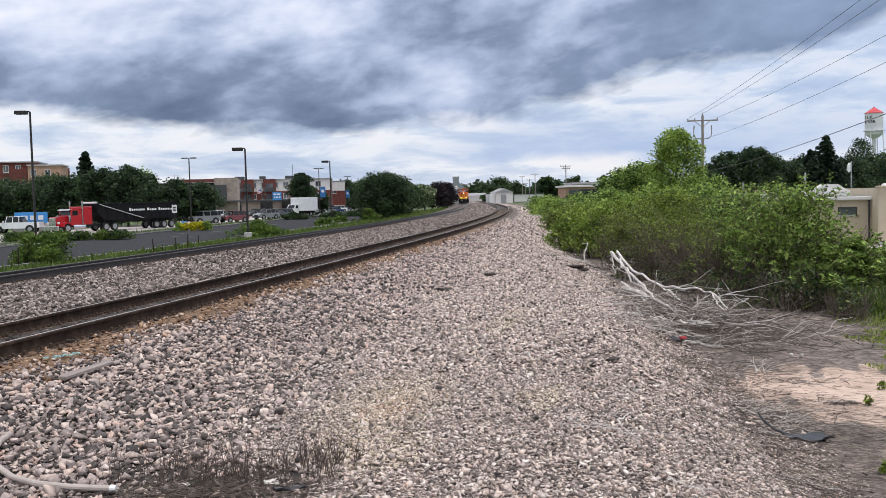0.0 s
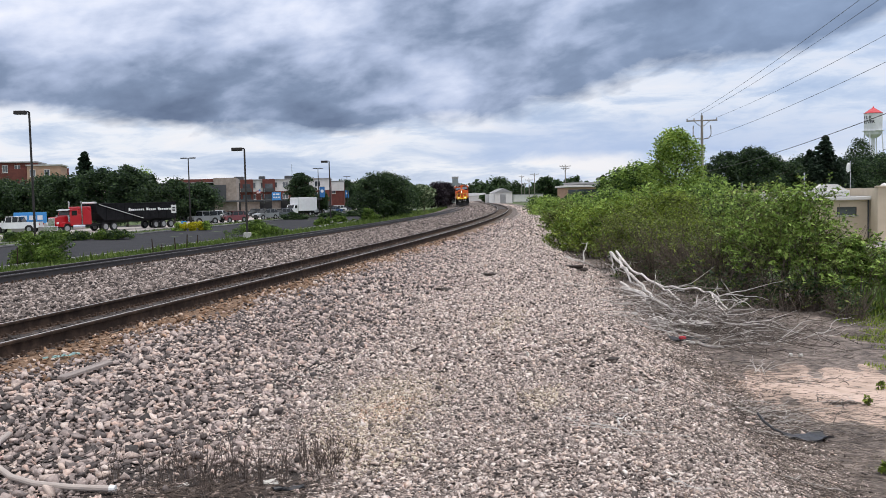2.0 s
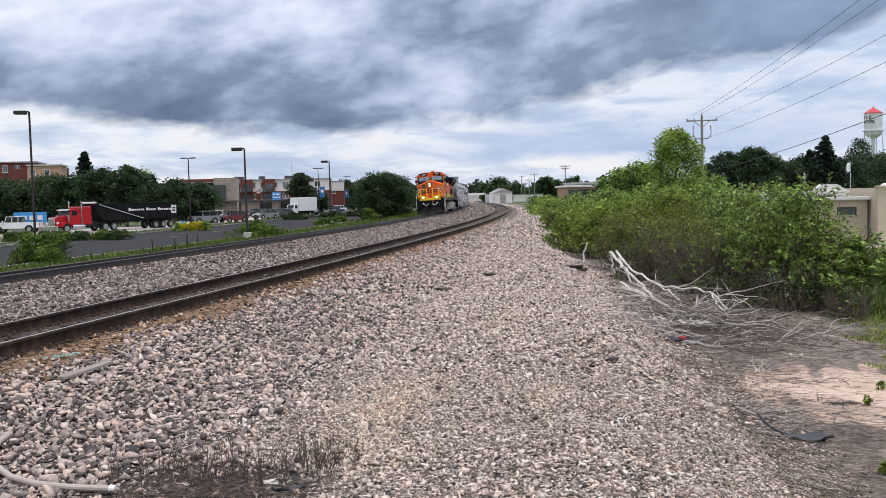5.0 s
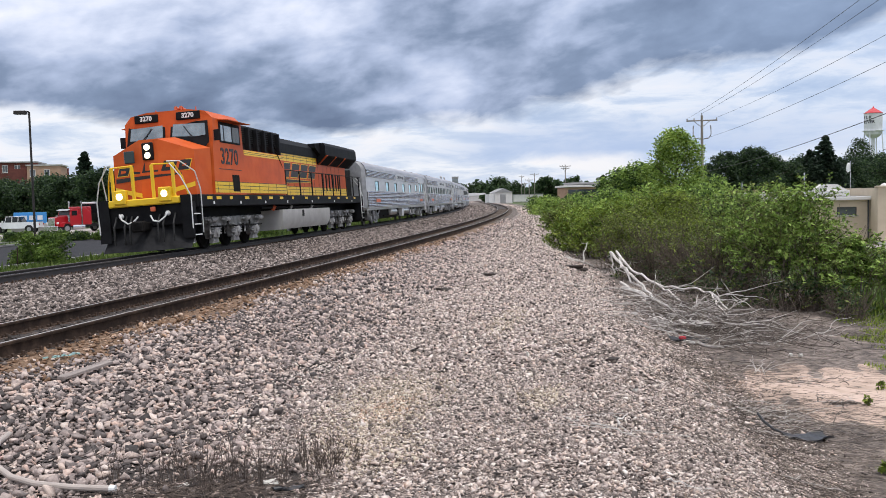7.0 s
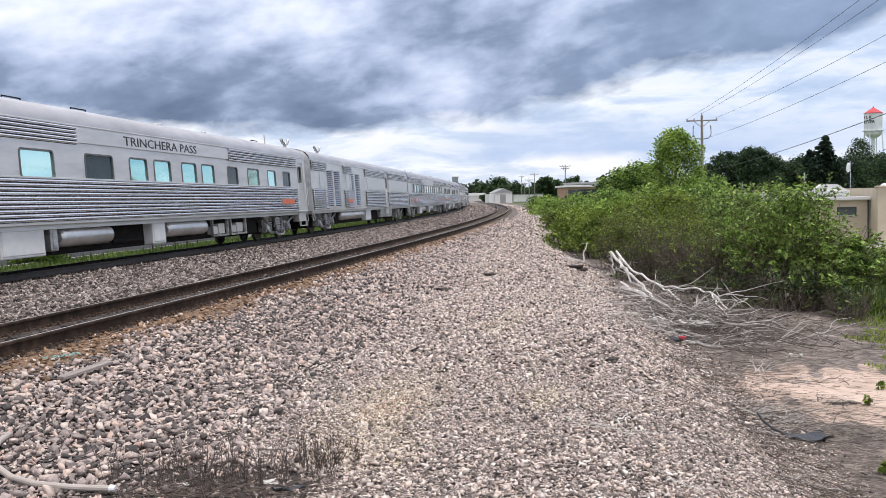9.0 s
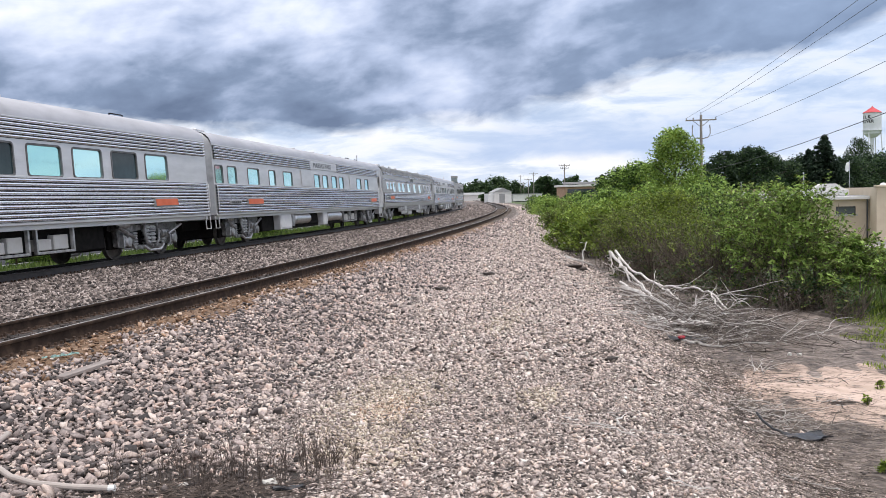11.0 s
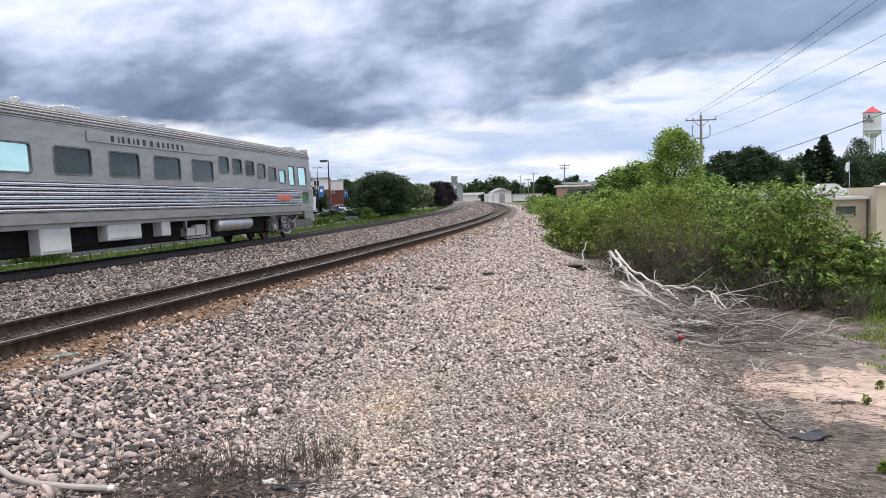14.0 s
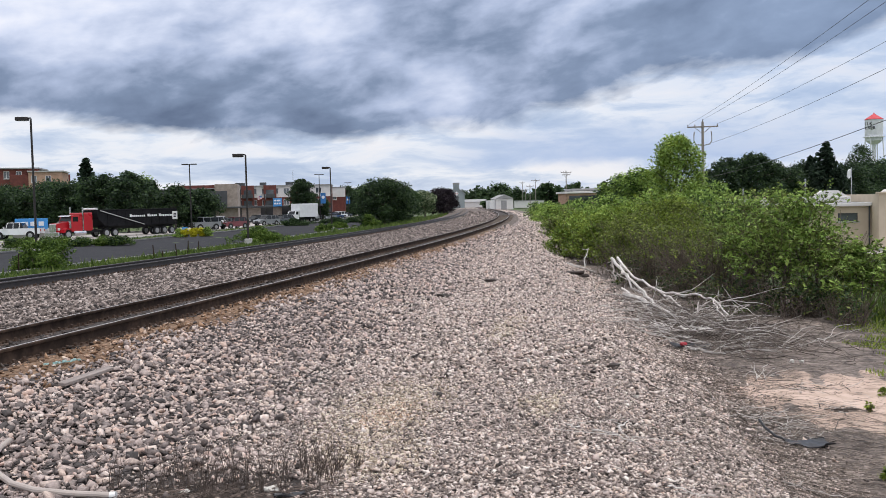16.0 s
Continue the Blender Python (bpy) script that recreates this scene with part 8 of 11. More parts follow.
def semi_truck():
    x, y = place(109, 103.4)
    t = thing("semi_truck", "red bonneted semi truck with a black dump trailer", "truck", pose(x, y, ground_z(x, y) + 0.03, 0, 0, 242), "vehicles on the lot and road")
    # tractor: x forward, front axle at 0
    part("bonnet", Geo().prism([(1.15, 0.75), (1.2, 1.66), (1.1, 1.78), (-0.55, 1.92), (-0.55, 0.75)], -0.62, 0.62, "y"), TRUCKRED, t, "long red bonnet")
    part("sun_visor", Geo().prism([(-0.6, 2.62), (-0.28, 2.52), (-0.28, 2.55), (-0.6, 2.68)], -0.95, 0.95, "y"), CHROME, t, "bright visor over the windscreen")
    part("radiator_grille", Geo().box(1.18, 1.26, -0.55, 0.55, 0.7, 1.72, 0.04), CHROME, t, "chrome grille")
    part("bumper", Geo().box(1.25, 1.42, -1.2, 1.2, 0.3, 0.78, 0.05), CHROME, t, "chrome bumper")
    part("cab", Geo().prism([(-0.5, 0.8), (-0.5, 1.95), (-0.7, 2.65), (-2.0, 2.7), (-2.0, 0.8)], -1.0, 1.0, "y"), TRUCKRED, t, "red cab")
    part("windscreen", Geo().add([(-0.5, -0.9, 2.02), (-0.5, 0.9, 2.02), (-0.66, 0.85, 2.56), (-0.66, -0.85, 2.56)], [(0, 1, 2, 3)]).box(-0.56, -0.5, -0.9, 0.9, 2.0, 2.03), CARGLASS, t)
    for s_ in (-1, 1):
        part("side_window", Geo().box(-1.5, -0.75, s_ * 1.0 - 0.012, s_ * 1.0 + 0.012, 1.95, 2.5, 0.02), CARGLASS, t)
        part("fender", Geo().prism([(0.75, 0.7), (0.6, 1.1), (0.2, 1.25), (-0.4, 1.15), (-0.7, 0.8), (-0.5, 0.8), (-0.2, 1.05), (0.2, 1.1), (0.45, 0.98), (0.55, 0.7)], s_ * 0.95 - 0.28, s_ * 0.95 + 0.28, "y"), TRUCKRED, t)
        part("air_cleaner", Geo().rod((-0.35, s_ * 0.98, 1.2), (-0.35, s_ * 0.98, 2.0), 0.15, n=12), CHROME, t, "chrome air cleaner")
        part("headlight", Geo().box(1.0, 1.14, s_ * 0.85 - 0.16, s_ * 0.85 + 0.16, 1.0, 1.25, 0.04), LENS, t)
        part("exhaust_stack", Geo().rod((-2.12, s_ * 1.05, 0.9), (-2.12, s_ * 1.05, 3.6), 0.09, n=12), CHROME, t, "chrome exhaust stack")
        part("step_tank", Geo().rod((-0.7, s_ * 0.95, 0.62), (-2.4, s_ * 0.95, 0.62), 0.3, n=14), CHROME, t)
        add_wheel(t, 0, s_ * 0.95, 0.51, 0.3)
        for x_ in (-5.5, -6.8):
            add_wheel(t, x_, s_ * 0.92, 0.51, 0.5)
    part("sleeper", Geo().box(-3.55, -2.0, -1.05, 1.05, 0.85, 2.95, 0.08), TRUCKRED, t, "red sleeper box")
    part("chassis", Geo().box(-7.6, 1.0, -0.45, 0.45, 0.6, 0.9), TYRE, t)
    tub = [(-5.2, 1.25), (-4.1, 2.2), (-4.0, 3.2), (-16.9, 3.2), (-16.9, 1.25)]
    part("trailer_tub", Geo().prism(tub, -1.25, 1.25, "y"), BLACK, t, "black dump trailer body")
    part("tub_rim", Geo().box(-16.9, -3.95, -1.3, 1.3, 3.15, 3.27, 0.02), BLACK, t)
    part("tarp_roll", Geo().rod((-4.05, -1.2, 3.34), (-4.05, 1.2, 3.34), 0.14), BOXWHITE, t)
    part("trailer_frame", Geo().box(-16.8, -5.5, -0.5, 0.5, 0.95, 1.25), TYRE, t)
    for s_ in (-1, 1):
        for k in range(9):
            part("tub_rib", Geo().box(-5.6 - k * 1.38, -5.52 - k * 1.38, s_ * 1.25 - 0.05, s_ * 1.25 + 0.05, 1.3, 3.16), BLACK, t)
        part("tarp_arm", Geo().rod((-4.4, s_ * 1.34, 3.15), (-11.2, s_ * 1.34, 1.35), 0.035), BOXWHITE, t)
        for x_ in (-13.5, -14.8, -16.1):
            add_wheel(t, x_, s_ * 0.95, 0.51, 0.5)
        u = -8.9
        for wd in (0.3, 0.2, 0.2, 0.2, 0.2, 0.22, 0.22, 0.22, 0, 0.34, 0.2, 0.2, 0.2, 0.18, 0, 0.3, 0.2, 0.2, 0.2, 0.2, 0.2, 0.14, 0.2):
            if wd:
                part("bar", Geo().box(u - wd, u, s_ * 1.31 - 0.01, s_ * 1.31 + 0.01, 2.3, 2.62 if wd > 0.25 else 2.52), WHITELETTER, t)
            u -= wd + 0.1 if wd else 0.3
    return t


semi_truck()


def box_truck():
    x, y = place(522, 181)
    t = thing("box_truck", "white box truck waiting on the road", "truck", pose(x, y, ground_z(x, y) + 0.03, 0, 0, 234), "vehicles on the lot and road")
    part("cargo_box", Geo().box(-5.4, -0.2, -1.25, 1.25, 1.05, 3.75, 0.04), CARWHITE, t, "plain white cargo box")
    part("cab", Geo().prism([(1.9, 0.6), (1.95, 1.35), (1.0, 1.55), (0.6, 2.35), (-0.1, 2.4), (-0.1, 0.6)], -1.05, 1.05, "y"), CARWHITE, t)
    part("windscreen", Geo().add([(1.0, -0.9, 1.62), (1.0, 0.9, 1.62), (0.66, 0.85, 2.26), (0.66, -0.85, 2.26)], [(0, 1, 2, 3)]).box(0.96, 1.01, -0.9, 0.9, 1.6, 1.63), CARGLASS, t)
    part("grille", Geo().box(1.94, 2.0, -0.7, 0.7, 0.75, 1.25, 0.03), TYRE, t)
    part("chassis", Geo().box(-5.2, 1.8, -0.5, 0.5, 0.5, 1.05), TYRE, t)
    for s_ in (-1, 1):
        part("side_window", Geo().box(0.0, 0.7, s_ * 1.05 - 0.012, s_ * 1.05 + 0.012, 1.6, 2.2, 0.02), CARGLASS, t)
        part("headlight", Geo().box(1.9, 2.0, s_ * 0.82 - 0.12, s_ * 0.82 + 0.12, 0.9, 1.2, 0.03), LENS, t)
        add_wheel(t, 1.1, s_ * 0.95, 0.42, 0.28)
        add_wheel(t, -3.6, s_ * 0.92, 0.42, 0.46)


box_truck()

# lamp posts, posts and signs -----------------------------------------------------
POLE = material("dark_bronze_pole", two((0.035, 0.03, 0.028)), 5, 0.5, metal=0.3)
LAMPLENS = material("unlit_lamp_lens", two((0.35, 0.35, 0.34)), 3, 0.3)


def lamp_post(b, dist, top, double, turn=0.0, base=True):
    x, y = place(b, dist)
    z = ground_z(x, y)
    h = top - z
    lp = thing("street_lamp", "tall dark metal lamp post with " + ("two lamp heads" if double else "one box-shaped lamp head"), "street lamp", pose(x, y, z, 0, 0, turn), "lamp posts round the lot")
    part("pole", Geo().rod((0, 0, 0), (0, 0, h - 0.1), 0.085 if not double else 0.10, 0.065, 10), POLE, lp)
    if base:
        part("base", Geo().box(-0.27, 0.27, -0.27, 0.27, -0.3, 0.5, 0.03), KERB, lp, "square concrete base")
    for d in ((-1, 1) if double else (-1,)):
        hd = part("lamp_head", Geo().box(min(d * 0.15, d * 0.95), max(d * 0.15, d * 0.95), -0.2, 0.2, h - 0.12 if double else h - 0.24, h, 0.03).box(min(0, d * 0.2), max(0, d * 0.2), -0.05, 0.05, h - 0.1, h - 0.03), POLE, lp)
        part("lens", Geo().box(min(d * 0.25, d * 0.88), max(d * 0.25, d * 0.88), -0.15, 0.15, h - 0.135 if double else h - 0.255, h - 0.12 if double else h - 0.24), LAMPLENS, hd)
    return lp


lamp_post(63, 60.5, 7.98, False, 8, True)
lamp_post(339, 115, 7.45, True)
lamp_post(438.5, 68, 5.66, False, 6)
lamp_post(567, 175, 7.95, True)
lamp_post(587, 105, 6.2, False, 6)
lamp_post(617.5, 240, 8.0, True)
SIGNBLUE = paint("blue_sign_face", (0.05, 0.27, 0.62), 0.4)
BANNER = paint("blue_banner", (0.03, 0.16, 0.42), 0.7)
for b, dist, z0 in ((569, 175, 2.3), (614, 240, 2.3)):
    x, y = place(b, dist)
    bn = thing("banner", "blue street banner on the lamp post", "banner", pose(x, y, 0, 0, 0, 10), geo=Geo().box(-0.05, 0.95, -0.02, 0.02, z0, z0 + 2.0, 0.01), mats=BANNER)
    part("banner_mark", Geo().lathe([(0.02, -0.03), (0.3, -0.028), (0.3, 0.0)], (0.45, 0, z0 + 1.2), "y", 16), WHITELETTER, bn)
    part("banner_arm", Geo().rod((-0.3, 0, z0 + 2.02), (0.95, 0, z0 + 2.02), 0.03), POLE, bn)

x, y = place(310, 112)
sg = thing("road_sign", "white rectangular road sign on a thin post", "road sign", pose(x, y, ground_z(x, y), 0, 0, 15))
part("post", Geo().rod((0, 0, 0), (0, 0, 2.9), 0.04), POLE, sg)
part("panel", Geo().box(-0.3, 0.3, -0.06, -0.03, 1.9, 2.9, 0.01), WHITEPAINT, sg)
for z in (2.55, 2.25):
    part("bar", Geo().box(-0.16, 0.16, -0.072, -0.06, z - 0.09, z + 0.09), INK, sg)
for b, dist in ((271, 47.5), (287, 47), (311, 50), (350, 56), (30, 42), (330, 52)):
    x, y = place(b, dist)
    thing("marker_post", "thin dark steel post in the grass", "post", pose(x, y, ground_z(x, y), 0, random.uniform(-6, 6), 0), "posts in the grass", Geo().prism([(-0.03, -0.025), (0.03, -0.025), (0.0, 0.03)], 0, random.uniform(0.55, 0.95), "z"), RAILSIDE)
x, y = place(327, 104)
thing("small_sign", "small blue sign by the golden bushes", "sign", pose(x, y, ground_z(x, y)), "", Geo().box(-0.3, 0.3, -0.03, 0.03, 0.3, 1.0, 0.01).box(-0.04, 0.04, -0.02, 0.02, 0, 0.3), SIGNBLUE)
x, y = place(56, 112)
bs = thing("bank_sign", "wide blue sign board on a pale stone plinth", "sign", pose(x, y, ground_z(x, y), 0, 0, 12))
part("panel", Geo().box(-1.9, 1.9, -0.15, 0.15, 1.05, 2.45, 0.03), SIGNBLUE, bs)
part("plinth", Geo().box(-2.2, 2.2, -0.25, 0.25, 0, 1.05, 0.03), KERB, bs)
for u, wd in ((-1.6, 0.22), (-1.1, 0.75), (-0.1, 0.75), (0.85, 0.6)):
    part("bar", Geo().box(u, u + wd, -0.165, -0.15, 1.5, 2.05), WHITELETTER, bs)

# buildings ---------------------------------------------------------------------
BRICK = material("red_brick_wall", [(0.2, (0.10, 0.030, 0.025)), (0.8, (0.18, 0.055, 0.042))], 1.2, 0.9, bump=0.004, bump_scale=14)
TANBRICK = material("tan_brick_wall", [(0.2, (0.36, 0.22, 0.15)), (0.8, (0.48, 0.32, 0.23))], 1.2, 0.9, bump=0.004, bump_scale=14)
TANSTONE = material("tan_stone_cladding", [(0.2, (0.22, 0.18, 0.15)), (0.8, (0.40, 0.34, 0.29))], 1.4, 0.9, bump=0.01, bump_scale=5)
OFFWHITE = material("off_white_panel", two((0.68, 0.66, 0.64), 0.08), 1.0, 0.7)
DARKPANEL = material("dark_grey_panel", two((0.055, 0.058, 0.062), 0.2), 1.0, 0.6)
CREAM = material("cream_stucco", [(0.2, (0.52, 0.43, 0.32)), (0.8, (0.62, 0.53, 0.41))], 0.9, 0.9, bump=0.003, bump_scale=20)
ROOFING = material("grey_flat_roofing", two((0.30, 0.30, 0.30), 0.15), 1.2, 0.9)
HOUSEGLASS = material("window_glass", [(0.2, (0.05, 0.06, 0.07)), (0.8, (0.16, 0.18, 0.20))], 0.6, 0.08, spec=0.8, coat=0.4, piece=0.8)


def wall_window(parent, x, z, w, h, y=0.0, sill=True, frame=None):
    """A window unit set into a wall that faces -y."""
    fr = Geo()
    for a, b, c, d in ((-w / 2, w / 2, -h / 2, -h / 2 + 0.08), (-w / 2, w / 2, h / 2 - 0.08, h / 2), (-w / 2, -w / 2 + 0.08, -h / 2, h / 2), (w / 2 - 0.08, w / 2, -h / 2, h / 2), (-0.04, 0.04, -h / 2, h / 2)):
        fr.box(a, b, 0.02, 0.12, c, d)
    o = part("window", fr, frame or OFFWHITE, parent, "", pose(x, y, z))
    part("pane", Geo().box(-w / 2, w / 2, 0.08, 0.10, -h / 2, h / 2), HOUSEGLASS, o)
    if sill:
        part("sill", Geo().box(-w / 2 - 0.1, w / 2 + 0.1, -0.08, 0.06, -h / 2 - 0.1, -h / 2), KERB, o)
    return o


def facade(parent, x0, x1, z0, z1, y, mat, holes, name="wall"):
    g = Geo()
    xs = sorted({x0, x1, *[v for h in holes for v in h[:2]]})
    zs = sorted({z0, z1, *[v for h in holes for v in h[2:]]})
    for a, b in zip(xs, xs[1:]):
        for c, d in zip(zs, zs[1:]):
            mx, mz = (a + b) / 2, (c + d) / 2
            if any(h[0] < mx < h[1] and h[2] < mz < h[3] for h in holes):
                continue
            g.box(a, b, y, y + 0.3, c, d)
    return part(name, g, mat, parent, "", smooth=0)


def apartment_block():
    x, y = place(492, 238)
    b = thing("apartment_building", "three-storey red brick apartment building with white top floor", "building", pose(x, y, -1.5, 0, 0, 6))
    w = 14.2
    cols = [-11.8, -9.0, -6.0, -3.2, -0.4, 2.4, 5.2, 8.0, 10.8]
    for z0, z1, mat in ((0, 3.0, DARKPANEL), (3.0, 6.0, BRICK), (6.0, 8.9, OFFWHITE)):
        holes = [(c - 0.75, c + 0.75, z0 + 0.9, z0 + 2.4) for c in cols] if z0 > 0 else [(c - 1.0, c + 1.0, 0.3, 2.5) for c in cols[::2]]
        facade(b, -w, w, z0, z1, 0, mat, holes)
        for h in holes:
            wall_window(b, (h[0] + h[1]) / 2, (h[2] + h[3]) / 2, h[1] - h[0], h[3] - h[2])
    for c in (-7.5, 5.2 + 1.4, -1.8):          # projecting brick bays with balconies
        part("brick_bay", Geo().box(c - 1.6, c + 1.6, -0.9, 0, 3.0, 9.2, 0.02), BRICK, b)
        for z in (3.6, 6.4):
            wd = part("bay_window", Geo().box(c - 1.0, c + 1.0, -0.95, -0.9, z, z + 1.6), HOUSEGLASS, b)
            part("balcony", Geo().box(c - 1.4, c + 1.4, -1.9, -0.9, z - 0.5, z - 0.35).box(c - 1.4, c + 1.4, -1.9, -1.85, z - 0.4, z + 0.5), DARKPANEL, b)
    part("side_wall", Geo().box(w - 0.3, w, 0.3, 16, 0, 8.9), BRICK, b)
    part("side_wall", Geo().box(-w, -w + 0.3, 0.3, 16, 0, 8.9), BRICK, b)
    part("rear_wall", Geo().box(-w + 0.3, w - 0.3, 15.7, 16, 0, 8.9), BRICK, b)
    part("roof", Geo().box(-w - 0.2, w + 0.2, -0.3, 16.2, 8.9, 9.2, 0.03), ROOFING, b)
    for c, s_ in ((-10, 1.2), (-4, 0.8), (3, 1.0)):
        part("roof_unit", Geo().box(c - s_, c + s_, 4, 6, 9.2, 10.1, 0.05), DARKPANEL, b)


apartment_block()


def brick_annex():
    x, y = place(600, 262)
    b = thing("brick_building", "red brick building with white upper corner", "building", pose(x, y, -1.5, 0, 0, 4))
    holes = [(-5.5, -4.0, 5.2, 6.8), (-2.0, -0.5, 5.2, 6.8)]
    facade(b, -8.5, 1.6, 0, 8.6, 0, BRICK, holes)
    for h in holes:
        wall_window(b, (h[0] + h[1]) / 2, (h[2] + h[3]) / 2, 1.5, 1.6)
    facade(b, 1.6, 1.9, 0, 8.2, 0.2, BRICK, [])
    part("corner_panel", Geo().box(-1.8, 2.0, -0.1, 0.0, 6.0, 8.8), OFFWHITE, b)
    part("side_wall", Geo().box(1.6, 1.9, 0.5, 12, 0, 8.2), BRICK, b)
    part("roof", Geo().box(-8.7, 2.0, -0.2, 12, 8.6, 8.9, 0.03), ROOFING, b)


brick_annex()


def shop_building():
    x, y = place(340, 195)
    b = thing("shop_building", "two-storey dark grey and tan stone shop building", "building", pose(x, y, -1.5, 0, 0, 10))
    holes = [(-5.0 + k * 1.3, -4.1 + k * 1.3, 4.6, 6.6) for k in range(9)]
    facade(b, -14, 7.6, 3.6, 7.1, -0.9, DARKPANEL, holes, "upper_wall")
    for h in holes:
        wall_window(b, (h[0] + h[1]) / 2, (h[2] + h[3]) / 2, 0.9, 2.0, -0.9, sill=False, frame=DARKPANEL)
    part("stone_end", Geo().box(5, 9.8, -0.56, 12, 0, 8.6, 0.02), TANSTONE, b, "tan stone end wall")
    part("upper_band", Geo().box(-3, 4.96, 0.3, 11, 7.6, 8.45, 0.02), BRICK, b)
    facade(b, -14, 5, 0, 3.6, 0, DARKPANEL, [(-12 + 3.2 * k, -9.6 + 3.2 * k, 0.4, 2.8) for k in range(5)], "lower_wall")
    for k in range(5):
        wall_window(b, -10.8 + 3.2 * k, 1.6, 2.4, 2.4, sill=False, frame=DARKPANEL)
    part("roof", Geo().box(-14.2, 5, -0.3, 12, 7.6, 7.75), ROOFING, b)
    part("rear_wall", Geo().box(-14, 10, 11.7, 12, 0, 7.6), DARKPANEL, b)
    part("canopy", Geo().box(-14, 28, -2.6, 0, 3.35, 3.7, 0.03), DARKPANEL, b, "long dark canopy")
    for c, w in ((12.6, 2.0), (18.2, 0.95), (24.5, 1.3)):
        part("stone_pier", Geo().box(c - w, c + w, -1.4, -0.1, 0, 3.3, 0.02), TANSTONE, b, "tan stone pier")
    facade(b, 10.2, 28, 0, 3.5, 0.3, DARKPANEL, [(13.4, 14.6, 0.2, 2.8), (17.5, 19, 0.2, 2.8), (22, 23, 0.2, 2.8)], "store_wall")
    for c, w in ((14.0, 1.2), (18.25, 1.5), (22.5, 1.0)):
        wall_window(b, c, 1.5, w, 2.6, 0.3, sill=False, frame=DARKPANEL)
    part("sign_panel", Geo().box(17.3, 19.2, -2.75, -2.62, 3.5, 5.25, 0.02), SIGNBLUE, b, "square blue sign with white marks")
    for u, z, wd in ((17.55, 4.6, 0.5), (18.2, 4.6, 0.7), (17.55, 3.95, 0.35), (18.05, 3.95, 0.4), (18.6, 3.95, 0.35)):
        part("bar", Geo().box(u, u + wd, -2.79, -2.75, z, z + 0.34), WHITELETTER, b)


shop_building()


def left_block():
    x, y = place(30, 205)
    b = thing("brick_building", "red brick building with a tan corner tower", "building", pose(x, y, -1.5, 0, 0, 14))
    holes = [(-7.5 + k * 2.6, -6.3 + k * 2.6, z, z + 1.7) for k in range(5) for z in (4.4, 8.2, 11.2)]
    facade(b, -10, 5.2, 0, 13.4, 0, BRICK, holes)
    for h in holes:
        wall_window(b, (h[0] + h[1]) / 2, (h[2] + h[3]) / 2, 1.2, 1.7)
    part("corner_tower", Geo().box(3.0, 10.2, -0.8, 8, 0, 12.6, 0.03), TANBRICK, b, "tan brick corner tower")
    for z in (4.5, 8.2, 11.0):
        for u in (4.2, 7.2):
            wall_window(b, u, z, 1.2, 1.6, -0.93)
    part("tower_cap", Geo().box(2.8, 10.5, -1.0, 8.2, 12.6, 12.9, 0.02), KERB, b)
    part("recess", Geo().box(-1.0, 3.0, -0.5, 0, 0, 12.0, 0.02), BRICK, b)
    part("roof", Geo().box(-10.2, 5.2, -0.3, 12, 13.4, 13.7, 0.02), ROOFING, b)
    part("rear_wall", Geo().box(-10, 10, 11.7, 12, 0, 12.5), BRICK, b)


left_block()


def flag_pole():
    x, y = place(471, 160)
    f = thing("flagpole", "pale flagpole with a red, white and blue flag", "flagpole", pose(x, y, ground_z(x, y)))
    part("pole", Geo().rod((0, 0, 0), (0, 0, 5.5), 0.05, 0.04), CHROME, f)
    g = part("flag", Geo().box(-1.5, 0, -0.01, 0.01, 4.2, 5.4), WHITELETTER, f, "striped flag in a light breeze", Matrix.Translation((0, 0, 2.55)) @ pose(0, 0, 0, 0, -14, 20) @ Matrix.Scale(0.52, 4))
    for k in range(4):
        part("stripe", Geo().box(-1.5, 0, -0.016, 0.016, 4.25 + k * 0.3, 4.4 + k * 0.3), TAIL, g)
    part("canton", Geo().box(-0.65, 0, -0.02, 0.02, 4.8, 5.42), BANNER, g)


flag_pole()
x, y = place(521, 300)
thing("radio_mast", "thin distant radio mast", "mast", pose(x, y, -1.5), "", Geo().rod((0, 0, 0), (0, 0, 15.5), 0.12, 0.06, 6), POLE)

# greenery on the town side
for k, (b, dist, h, r, mat, n, size) in enumerate(((24, 140, 6.9, 5.0, DEEP, 9000, 0.22), (78, 138, 7.0, 5.0, DEEP, 9000, 0.22), (133, 134, 7.2, 4.6, DEEP, 9000, 0.22), (184, 130, 7.8, 4.6, DEEP, 10000, 0.22), (227, 128, 8.0, 4.2, DEEP, 10000, 0.22), (264, 136, 7.2, 3.2, DEEP, 6500, 0.22),
                                                   (310, 134, 6.5, 3.2, DEEP, 7000, 0.19), (358, 137, 5.8, 3.4, DEEP, 8000, 0.19), (-20, 132, 7.0, 5.0, DEEP, 6000, 0.22), (104, 150, 7.3, 6, DEEP, 6000, 0.26), (258, 165, 9.6, 2.6, BRIGHT, 1800, 0.22))):
    x, y = place(b, dist)
    tree("tree", "dense dark green street tree" if mat is DEEP else "thin pale green tree behind the others", x, y, h, r, mat, n, size, 200 + k, trunk=0.2, base=0.12, group="row of trees along the road", second=BLUISH if mat is DEEP else None)
x, y = place(157, 168)
conifer("conifer", "dark blue-green spruce behind the street trees", x, y, 13.4, 4.6, BLUISH, 7000, 0.34, 71, blunt=0.72)
x, y = place(536, 192)
tree("tree", "dense dark oval tree by the lot", x, y, 8.6, 3.4, DEEP, 14000, 0.2, 72, trunk=0.2, base=0.12, second=BLUISH)
x, y = place(572, 200)
